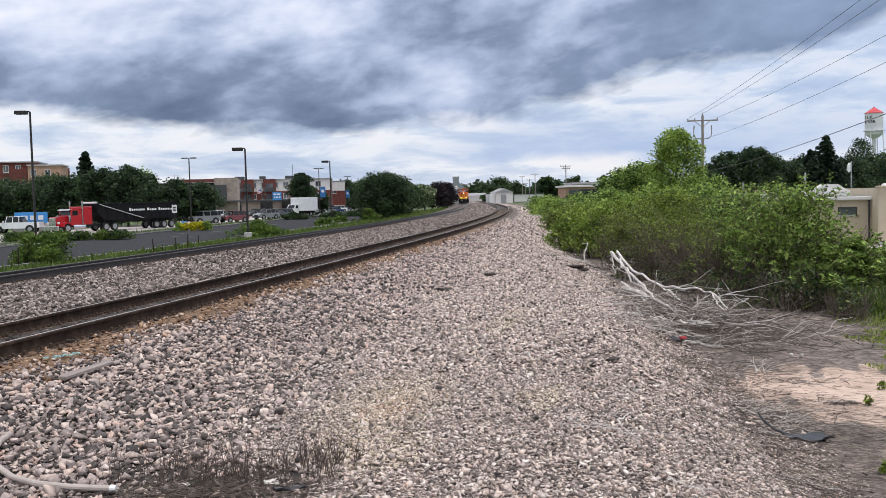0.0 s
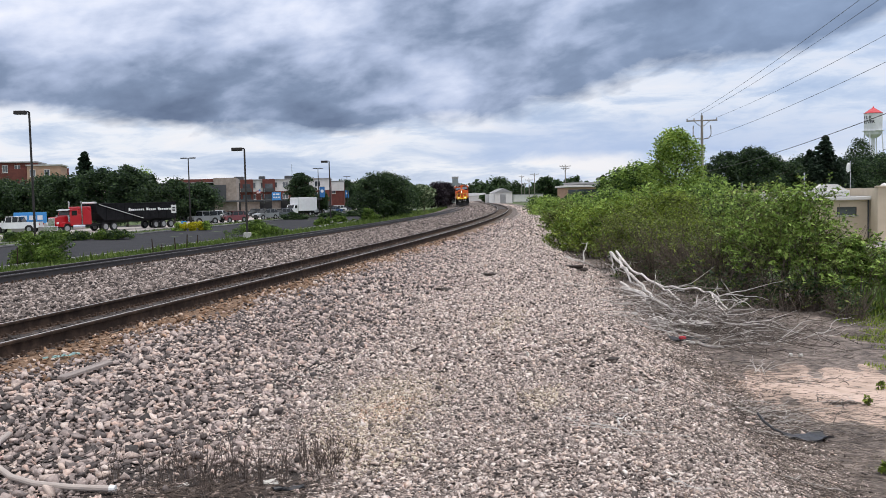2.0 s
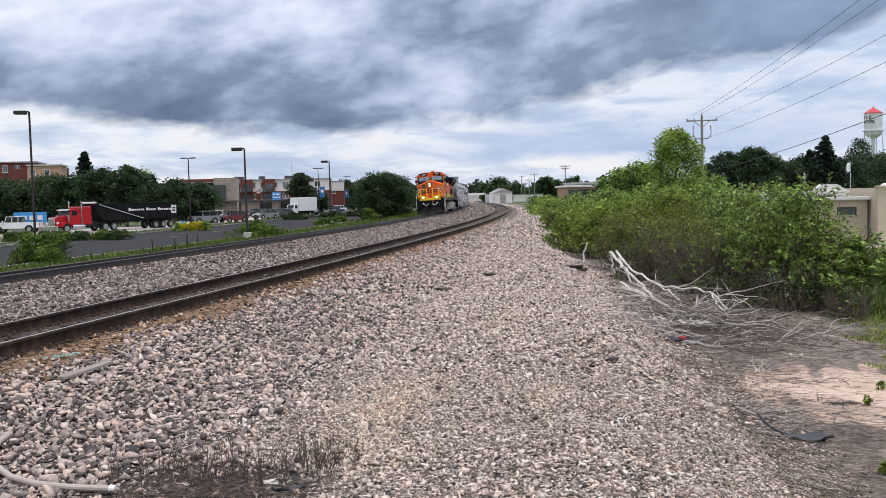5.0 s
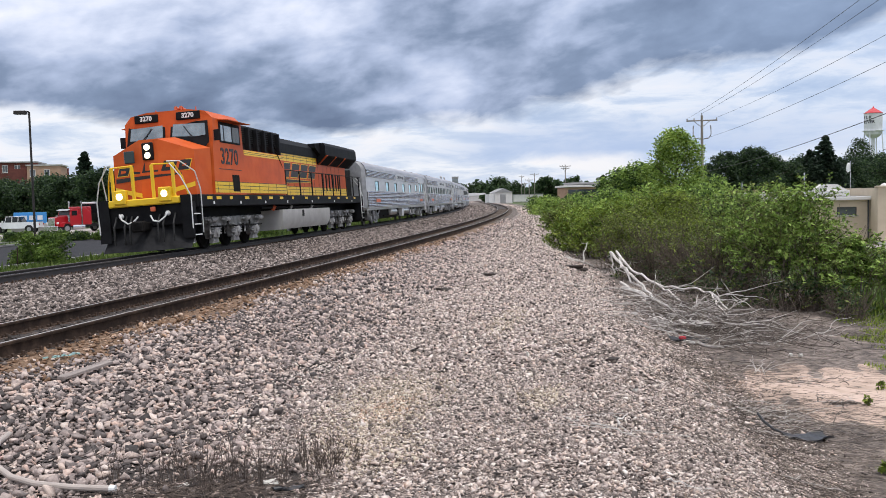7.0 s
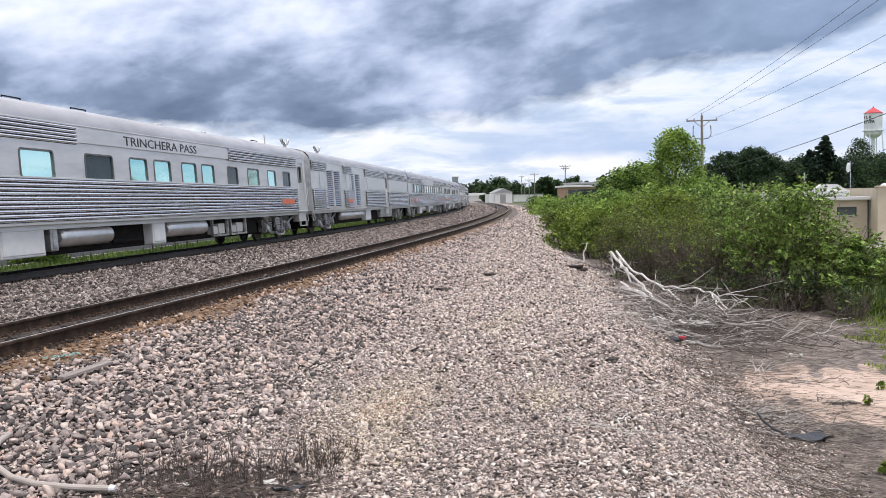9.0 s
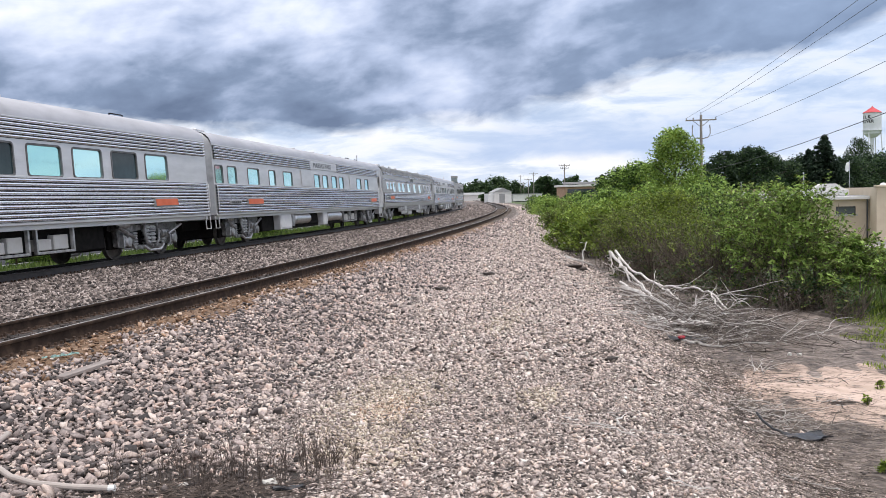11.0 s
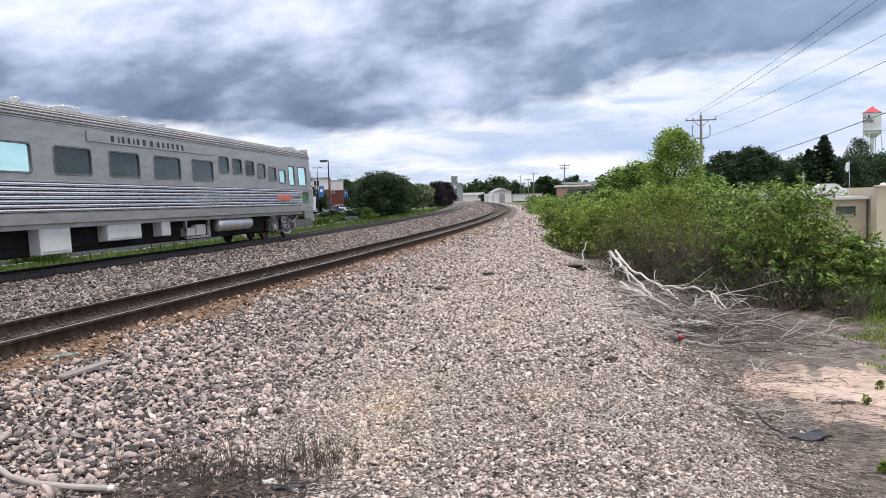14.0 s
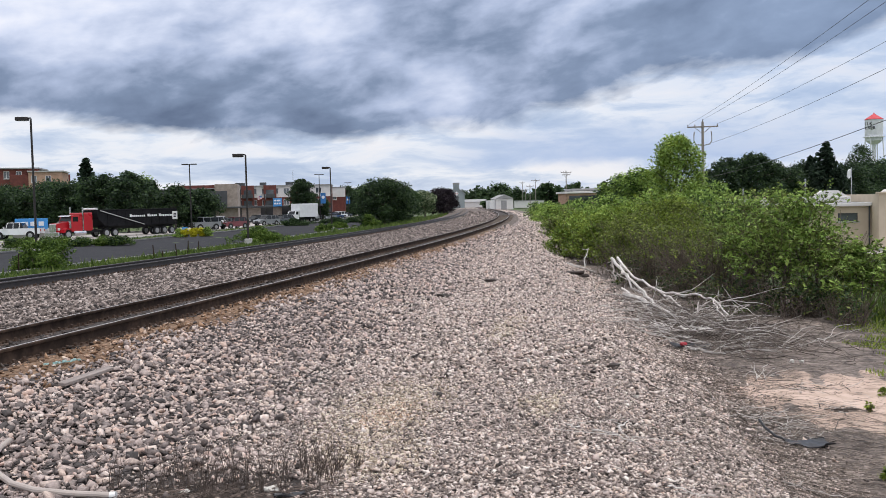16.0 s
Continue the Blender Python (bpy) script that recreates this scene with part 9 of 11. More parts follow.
tree("tree", "dark street tree beside the brick building", x, y, 4.8, 1.8, DEEP, 3500, 0.2, 73, base=0.2)
x, y = place(615, 270)
tree("tree", "tall dark tree behind the brick building", x, y, 8.6, 4.0, DEEP, 6500, 0.3, 74, base=0.1)
x, y = place(640, 290)
tree("tree", "tall dark tree behind the brick building", x, y, 8.6, 6.0, DEEP, 7500, 0.3, 75, base=0.1)
x, y = place(680, 124)
tree("tree", "broad dark green tree by the far track", x, y, 6.0, 4.2, DEEP, 24000, 0.15, 76, trunk=0.2, base=0.04, second=BLUISH, share=0.25, squash=1.05)
x, y = place(720, 150)
tree("tree", "dark green tree by the far track", x, y, 5.2, 2.8, DEEP, 5000, 0.22, 77, base=0.05)
x, y = place(752, 180)
tree("tree", "dark tree with pale green blossom by the track", x, y, 5.0, 2.6, DEEP, 9000, 0.16, 78, base=0.2, second=BLOSSOM, share=0.35)
for k, (b, dist, h, r) in enumerate(((775, 196, 5.4, 3.0), (792, 215, 5.2, 3.2), (783, 230, 6.0, 4.0))):
    x, y = place(b, dist)
    tree("tree", "dark purple-leaved tree by the curve", x, y, h, r, PURPLE, 7000, 0.19, 79 + k, base=0.12)
for k, (b, dist, rx, ry, h, mat, n, size, lab) in enumerate((
        (80, 44.0, 1.35, 1.3, 1.35, LOWGREEN, 6500, 0.07, "round bright green bush beside the track"), (40, 45, 0.8, 0.9, 0.7, LOWGREEN, 2500, 0.07, "low bright green bush beside the track"), (455, 72.5, 2.7, 1.7, 1.2, LOWGREEN, 12000, 0.065, "low wide green bush round the lamp post"),
        (655, 116, 1.2, 1.1, 1.5, LOWGREEN, 3500, 0.12, "small bright green bush by the track"), (573, 103, 1.5, 1.2, 0.8, LOWGREEN, 3000, 0.1, "low green bush round the lamp post"), (522, 143, 3.2, 1.2, 1.0, DEEP, 4000, 0.13, "dark clipped hedge by the lot"),
        (590, 150, 3.4, 1.2, 0.95, DEEP, 4000, 0.13, "dark clipped hedge by the lot"), (625, 158, 2.4, 1.2, 0.9, DEEP, 2500, 0.13, "dark clipped hedge by the lot"),
        (600, 120, 2.2, 1.4, 0.7, LOWGREEN, 2500, 0.12, "low green bush beside the track"))):
    x, y = place(b, dist)
    bush("shrub", lab, x, y, rx, ry, h, mat, n, size, 300 + k, stems=8, bare=0.05, group="bushes on the town side")
for k in range(7):
    x, y = place(18 + k * 32, 79 - k * 0.5)
    bush("hedge", "low green juniper hedge by the lot", x, y, 1.6, 1.1, 0.75, LOWGREEN if k % 2 else DEEP, 2600, 0.09, 330 + k, stems=6, bare=0.05, group="juniper hedge", second=LOWGREEN)
for k, b in enumerate((316, 327, 341, 355, 366)):
    x, y = place(b, 97)
    bush("shrub", "rounded golden-leaved shrub in a bed", x, y, 0.62, 0.6, 0.95, GOLD if k not in (0, 4) else BRIGHT, 2200, 0.08, 350 + k, stems=5, bare=0.05, group="golden shrubs in a bed")
# ---------------------------------------------------------------- the far end and the other side
WOODPOLE = material("weathered_grey_pole", [(0.2, (0.17, 0.15, 0.13)), (0.8, (0.34, 0.31, 0.28))], 6, 0.9, bump=0.004, stretch=(1, 1, 0.2))
INSUL = material("porcelain_insulator", two((0.28, 0.27, 0.27)), 5, 0.3)
WIRE = material("black_cable", two((0.03, 0.03, 0.032)), 5, 0.6)


def utility_pole(x, y, top, arms, label, thick=0.16, turn=0.0, group="line of utility poles"):
    z = ground_z(x, y)
    u = thing("utility_pole", label, "utility pole", pose(x, y, z, 0, 0, turn), group)
    h = top - z
    part("pole", Geo().rod((0, 0, -0.2), (0, 0, h), thick, thick * 0.65, 12), WOODPOLE, u)
    for dz, w in arms:
        a = part("crossarm", Geo().box(-w, w, -0.07, 0.07, h - dz - 0.07, h - dz + 0.07, 0.01), WOODPOLE, u)
        part("brace", Geo().rod((-w * 0.55, 0.09, h - dz), (0, 0.09, h - dz - 0.75), 0.03).rod((w * 0.55, 0.09, h - dz), (0, 0.09, h - dz - 0.75), 0.03), WOODPOLE, a)
        for f in (-0.95, 0.95, -0.5):
            part("insulator", Geo().lathe([(0.03, h - dz + 0.07), (0.07, h - dz + 0.12), (0.07, h - dz + 0.24), (0.03, h - dz + 0.28)], (f * w, 0, 0), "z", 8), INSUL, a)
    return u, h


near_pole, hh = utility_pole(28.8, 100, 9.9, [(0.55, 1.65)], "weathered wooden utility pole with crossarm and curved brackets", 0.2, -10)
for s_ in (-1, 1):
    part("curved_bracket", Geo().tube([(0, -0.1, hh - 2.6), (s_ * 0.7, -0.1, hh - 2.5), (s_ * 0.95, -0.1, hh - 2.1), (s_ * 0.95, -0.1, hh - 1.5)], 0.05, 7), WOODPOLE, near_pole)
    part("cutout", Geo().rod((s_ * 0.95, -0.1, hh - 1.5), (s_ * 0.9, -0.1, hh - 1.1), 0.07), INSUL, near_pole)
part("top_insulator", Geo().rod((0, 0, hh), (0, 0, hh + 0.3), 0.05), INSUL, near_pole)
utility_pole(30.1, 220, 9.0, [(0.4, 1.3), (1.0, 1.0)], "distant wooden utility pole with two crossarms")
utility_pole(33.9, 330, 10.0, [(0.5, 1.6)], "distant wooden utility pole with one crossarm")
utility_pole(35.4, 400, 10.8, [(0.5, 1.2)], "distant wooden utility pole with one crossarm")
utility_pole(38.5, 420, 8.0, [(0.5, 1.4)], "distant wooden utility pole with one crossarm")
utility_pole(29.0, 300, 7.4, [(0.5, 1.2)], "distant wooden utility pole with one crossarm")
utility_pole(16.2, -6.0, 13.4, [(0.5, 1.6)], "weathered wooden utility pole beside the path", 0.2)

for a, b, sag, r in (((27.3, 100, 9.65), (14.9, -6, 13.6), 0.9, 0.013), ((28.86, 100, 10.15), (16.2, -6, 13.7), 0.9, 0.013), ((30.4, 100, 9.65), (17.6, -6, 12.0), 1.0, 0.013),
                     ((28.8, 100, 7.3), (16.4, -6, 10.4), 1.1, 0.013), ((28.8, 100, 3.7), (16.4, -6, 9.0), 1.2, 0.022)):
    pts = []
    for k in range(25):
        f = k / 24
        pts.append((a[0] + (b[0] - a[0]) * f, a[1] + (b[1] - a[1]) * f, a[2] + (b[2] - a[2]) * f - sag * 4 * f * (1 - f)))
    thing("overhead_wire", "thin black overhead wire between poles", "wire", Matrix.Identity(4), "overhead wires", Geo().tube(pts, r, 5), WIRE)

# water tower ---------------------------------------------------------------------
TOWERWHITE = material("white_tank_paint", two((0.70, 0.71, 0.73), 0.06), 0.5, 0.5)
TOWERRED = material("red_roof_paint", two((0.55, 0.05, 0.06), 0.1), 0.5, 0.5)


def water_tower():
    t = thing("water_tower", "white water tower with a red conical roof on legs", "water tower", pose(214.4, 450, -2.0))
    part("tank", Geo().lathe([(0.3, 27.8), (2.4, 28.6), (3.8, 30.0), (4.2, 31.8), (4.2, 40.4)], (0, 0, 0), "z", 32), TOWERWHITE, t)
    part("roof", Geo().lathe([(4.45, 40.3), (4.4, 40.5), (2.2, 42.0), (0.4, 43.2), (0.1, 43.9)], (0, 0, 0), "z", 32), TOWERRED, t, "red conical roof")
    part("walkway", Geo().lathe([(4.3, 31.6), (4.9, 31.6), (4.9, 31.8), (4.3, 31.8)], (0, 0, 0), "z", 32), TOWERWHITE, t)
    part("riser", Geo().rod((0, 0, 0), (0, 0, 28.2), 1.0, n=16), TOWERWHITE, t)
    for k in range(4):
        a = radians(45 + 90 * k)
        part("leg", Geo().rod((math.cos(a) * 6.2, math.sin(a) * 6.2, 0), (math.cos(a) * 4.1, math.sin(a) * 4.1, 31.6), 0.28), TOWERWHITE, t)
        b = radians(45 + 90 * (k + 1))
        for z0, z1 in ((10, 20), (20, 10), (10, 10), (20, 20)):
            r0, r1 = 6.2 - 2.1 * z0 / 31.6, 6.2 - 2.1 * z1 / 31.6
            part("brace", Geo().rod((math.cos(a) * r0, math.sin(a) * r0, z0), (math.cos(b) * r1, math.sin(b) * r1, z1), 0.07), TOWERWHITE, t)
    for word, z in (("ELK", 38.2), ("RIVER", 36.0)):
        for k, ch in enumerate(word):
            a = radians(-90 - 88 + (k * 22 if len(word) == 3 else k * 16))
            lettering("letter", ch, 2.1, INK, t, Matrix.Translation((math.cos(a) * 4.24, math.sin(a) * 4.24, z)) @ pose(0, 0, 0, 90, 0, math.degrees(a) + 90), depth=0.02, bold=0.05)


water_tower()


# low cream building beside the thicket
def cream_building():
    x, y = 25.7, 52.0
    b = thing("workshop_building", "low cream stucco building with flat grey roofs", "building", pose(x, y, -1.95, 0, 0, -14))
    # tall front block and lower wing, faces -y
    holes = [(1.5, 2.6, 1.2, 2.4)]
    facade(b, -0.6, 7, 0, 3.45, 0, CREAM, holes)
    wall_window(b, 2.05, 1.8, 1.1, 1.2, frame=DARKPANEL)
    part("coping", Geo().box(-0.7, 7.1, -0.1, 0.4, 3.45, 3.56, 0.02), CREAM, b)
    part("side_wall", Geo().box(-0.6, -0.3, 0.3, 10, 0, 3.45), CREAM, b)
    part("side_wall", Geo().box(6.7, 7.0, 0.3, 10, 0, 3.45), CREAM, b)
    part("rear_wall", Geo().box(-0.3, 6.7, 9.7, 10, 0, 3.45), CREAM, b)
    part("roof", Geo().box(-0.3, 6.7, 0.3, 9.7, 3.2, 3.35), ROOFING, b)
    holes = [(-2.45, -1.35, 1.86, 2.34)]
    facade(b, -10, -0.6, 0, 2.75, 2.0, CREAM, holes, "wing_wall")
    wall_window(b, -1.9, 2.1, 1.1, 0.48, 2.0, frame=DARKPANEL)
    part("wing_eave", Geo().box(-10.2, -0.6, 1.7, 2.3, 2.75, 2.95, 0.02), OFFWHITE, b)
    part("wing_roof", Geo().box(-10.2, -0.6, 2.3, 12, 2.85, 2.97), ROOFING, b)
    part("upper_storey", Geo().box(-10, -1.2, 5.0, 12, 2.97, 3.35, 0.02), OFFWHITE, b)
    part("wing_end", Geo().box(-10.2, -10, 2.0, 12, 0, 2.75), CREAM, b)
    part("skylight", Geo().prism([(-3.4, 3.35), (-1.3, 3.35), (-1.9, 3.75), (-2.8, 3.75)], 5.2, 6.4, "y"), OFFWHITE, b)
    part("roof_dome", Geo().lathe([(0.24, 3.35), (0.23, 3.58), (0.15, 3.68), (0.02, 3.71)], (0.1, 1.6, 0), "z", 14), OFFWHITE, b)
    part("plinth", Geo().box(-0.62, 7.02, -0.03, 0, 0, 0.35), KERB, b)
    part("awning", Geo().box(1.2, 2.9, -0.25, 0, 0.95, 1.15, 0.02), DARKPANEL, b)
    part("drainpipe", Geo().rod((-0.72, 1.9, 0), (-0.72, 1.9, 2.8), 0.05), DARKPANEL, b)


cream_building()
g = grass_strip("grass", "green grass beyond the dead branches", 14, 44, 13.0, 24, 0.16, 0.09, 9)
strip("yard", "pale concrete yard before the cream building", "pavement", 38, 62, 22, 44, CONCRETE, rise=0.03)
x, y = 31.6, 70
fl = thing("flagpole", "thin pole with a small striped flag behind the roof", "flagpole", pose(x, y, -2))
part("pole", Geo().rod((0, 0, 0), (0, 0, 5.6), 0.032), CHROME, fl)
part("flag", Geo().add([(0, 0, 5.5), (-0.18, 0.06, 5.46), (-0.3, -0.03, 5.3), (-0.34, 0.04, 4.9), (-0.2, -0.04, 4.72), (0, 0.02, 4.86)], [(0, 1, 2, 3, 4, 5)]).add([(0, 0.02, 5.5), (-0.18, 0.08, 5.46), (-0.3, -0.01, 5.3), (-0.34, 0.06, 4.9), (-0.2, -0.02, 4.72), (0, 0.04, 4.86)], [(5, 4, 3, 2, 1, 0)]), WHITELETTER, fl, "limp hanging flag", smooth=0)
for b, d, top in ((1315, 75, 2.2), (1425, 75, 2.9)):
    x, y = place(b, d)
    thing("thin_post", "thin pale post behind the thicket", "post", pose(x, y, -2), "", Geo().rod((0, 0, 0), (0, 0, top + 2), 0.06), CHROME)
x, y = place(1305, 95)
lb = thing("low_building", "low brown-roofed building behind the thicket", "building", pose(x, y, -2))
part("wall", Geo().box(-4, 4, 0, 5, 0, 2.9), CREAM, lb)
part("roof", Geo().prism([(-0.4, 2.9), (2.5, 3.6), (5.4, 2.9)], -4.3, 4.3, "x"), RUSTBED, lb)
x, y = place(1360, 88)
lb = thing("low_building", "long white-roofed shed behind the thicket", "building", pose(x, y, -2, 0, 0, -10))
part("wall", Geo().box(-6, 8, 0, 8, 0, 2.9), CREAM, lb)
part("roof", Geo().box(-6.3, 8.3, -0.3, 8.3, 2.9, 3.15, 0.03), OFFWHITE, lb)

# dark trees behind
for k, (b, dist, h, r, n) in enumerate(((1285, 165, 9.9, 6.0, 6000), (1335, 162, 10.4, 6.5, 7000), (1372, 170, 9.0, 5.0, 4500), (1405, 172, 8.0, 6.5, 5000), (1430, 180, 9.5, 6, 4500), (1490, 178, 9.0, 7, 5000), (1540, 190, 9.5, 7, 5000), (1590, 180, 10, 8, 4000), (1522, 235, 15.5, 5.0, 2500), (1250, 200, 8, 6, 3000))):
    x, y = place(b, dist)
    tree("tree", "tall dark green tree behind the low roofs", x, y, h, r, DEEP, n * 2, 0.27, 400 + k, trunk=0.25, base=0.08, group="dark trees behind the roofs", second=BLUISH)
for k, (b, dist, h, r) in enumerate(((1462, 168, 13.6, 7.5), (1434, 172, 11.2, 5.5), (1484, 175, 9.0, 7.0))):
    x, y = place(b, dist)
    conifer("conifer", "dark ragged spruce behind the low roofs", x, y, h, r, BLUISH, 8000, 0.34, 420 + k, group="dark trees behind the roofs", blunt=0.85)


# the far end of the line
def shed():
    b = thing("metal_shed", "white and grey metal shed beside the line", "shed", pose(20.5, 312, 0, 0, 0, 12))
    z = ground_z(20.5, 312)
    part("wall", Geo().box(-2.2, 4.0, 0, 7, z, 3.2), OFFWHITE, b)
    part("roof", Geo().prism([(-2.5, 3.1), (0.9, 4.5), (4.3, 3.1)], -0.2, 7.2, "y"), ROOFING, b)
    part("lean_to", Geo().box(-4.2, -2.2, 0.5, 6, z, 2.6), WHITEPAINT, b)
    part("door", Geo().box(-0.4, 1.6, -0.05, 0, z, 2.4), ROOFING, b)


shed()
ELEVGREY = material("grey_green_siding", two((0.27, 0.31, 0.32), 0.12), 0.8, 0.7)


def elevator():
    b = thing("grain_elevator", "grey-green grain elevator with a tall headhouse", "grain elevator", pose(7.0, 480, -1))
    part("main_house", Geo().prism([(-3.9, 0), (-3.9, 8.2), (0.4, 11.9), (4.7, 8.2), (4.7, 0)], 0, 10, "y"), ELEVGREY, b)
    part("roof", Geo().prism([(-4.4, 8.0), (0.4, 12.15), (5.2, 8.0), (5.2, 7.75), (0.4, 11.85), (-4.4, 7.75)], -0.4, 10.3, "y"), ROOFING, b)
    part("headhouse", Geo().box(-1.2, 2.0, 2, 8, 10, 12.9, 0.03), ELEVGREY, b)
    part("headhouse_roof", Geo().box(-1.35, 2.15, 1.8, 8.2, 12.9, 14.0, 0.05), ROOFING, b)
    part("annex", Geo().prism([(-8.4, 0), (-8.4, 9.0), (-6.6, 10.3), (-3.9, 9.6), (-3.9, 0)], 1, 9, "y"), TOWERWHITE, b)
    part("diamond_sign", Geo().prism([(0.4, 7.0), (1.6, 8.2), (0.4, 9.4), (-0.8, 8.2)], -0.1, 0, "y"), WHITELETTER, b)
    for u in (0.0, 0.8):
        part("mark", Geo().box(u - 0.2, u + 0.2, -0.14, -0.1, 7.9, 8.5), TAIL, b)


elevator()
x, y = place(1022, 205)
b = thing("long_building", "long low pale building with a brown roof edge", "building", pose(x + 1.5, y, -0.6, 0, 0, 6))
part("wall", Geo().box(-4, 6, 0, 8, 0, 3.9), TANBRICK, b)
part("window_band", Geo().box(-3.4, 5.4, -0.06, 0, 2.4, 3.4), HOUSEGLASS, b)
part("roof", Geo().box(-4.5, 6.5, -0.5, 8.5, 3.9, 4.35, 0.05), OFFWHITE, b)
part("upper_roof", Geo().box(-2.5, 5.5, 0.5, 8, 4.5, 5.0, 0.05), ROOFING, b)
x, y = place(835, 520)
b = thing("long_building", "distant pale building across the line", "building", pose(x, y, -0.6))
part("wall", Geo().box(-7, 9, 0, 8, 0, 3.4), OFFWHITE, b)
part("roof", Geo().prism([(-0.4, 3.3), (4, 4.8), (8.4, 3.3)], -7.3, 9.3, "x"), ROOFING, b)
x, y = place(925, 380)
b = thing("long_building", "distant low white building beyond the shed", "building", pose(x, y, -0.6))
part("wall", Geo().box(-3, 9, 0, 6, 0, 2.8), OFFWHITE, b)
part("roof", Geo().box(-3.2, 9.2, -0.2, 6.2, 2.8, 3.1), ROOFING, b)
for k, (bb, dist, h, r) in enumerate(((845, 560, 10, 8), (862, 540, 9, 7), (880, 560, 13, 10), (900, 600, 12, 10), (915, 580, 11, 9), (938, 560, 8, 8), (968, 420, 11, 6), (960, 480, 9, 8), (985, 500, 10, 8), (1016, 420, 11, 5), (1040, 450, 8, 8), (820, 620, 9, 8), (800, 640, 9, 9), (770, 600, 9, 10), (740, 560, 10, 10), (700, 540, 11, 12), (1075, 380, 8, 8), (890, 420, 7, 4), (872, 415, 6, 4))):
    x, y = place(bb, dist)
    tree("tree", "distant dark tree on the skyline", x, y, h, r, DEEP, 1500, 0.9, 500 + k, trunk=0.3, base=0.05, group="distant trees")


def far_woods():
    """A far wooded rim all round, of kind stuff."""
    rng = np.random.default_rng(77)
    pts = []
    for _ in range(14000):
        t = rng.uniform(0, 2 * math.pi)
        r = rng.uniform(850, 1000)
        top = 8 + 4 * math.sin(t * 23) + 3 * math.sin(t * 61 + 1)
        pts.append((math.cos(t) * r, math.sin(t) * r, -2 + rng.uniform(0, 1) * max(5, top)))
    v, f = leaves(rng, np.array(pts), 7.0, droop=0.1, long=1.3)
    tagged(new("far_woods", big_mesh("far_woods", v, f, [DEEP])), "far dark woods on the horizon", "woods", kind="stuff")


far_woods()
# ---------------------------------------------------------------- dead wood, litter and small things by the path
def crooked(rng, p, q, n, wob):
    p, q = np.array(p, float), np.array(q, float)
    bow, wave = rng.normal(0, wob, 3), rng.normal(0, wob * 0.5, 3)
    out = [p + (q - p) * t + bow * math.sin(math.pi * t) + wave * math.sin(2.6 * math.pi * t) * math.sin(math.pi * t) + rng.normal(0, wob * 0.16, 3) * math.sin(math.pi * t) for t in np.linspace(0, 1, n)]
    return [tuple(v) for v in out]


def crook(rng, pts, wob=0.022):
    """A branch's line with small kinks between its main points."""
    out = []
    for p, q in zip(pts, pts[1:]):
        for f in (0.0, 0.25, 0.5, 0.75):
            out.append(tuple(p[i] + (q[i] - p[i]) * f + (rng.normal(0, wob) if f else 0) for i in range(3)))
    return out + [pts[-1]]


LITTERTWIG = material("brown_fallen_twigs", [(0.2, (0.045, 0.034, 0.028)), (0.6, (0.15, 0.118, 0.095)), (0.9, (0.34, 0.285, 0.24))], 6, 0.95, island=1.0)


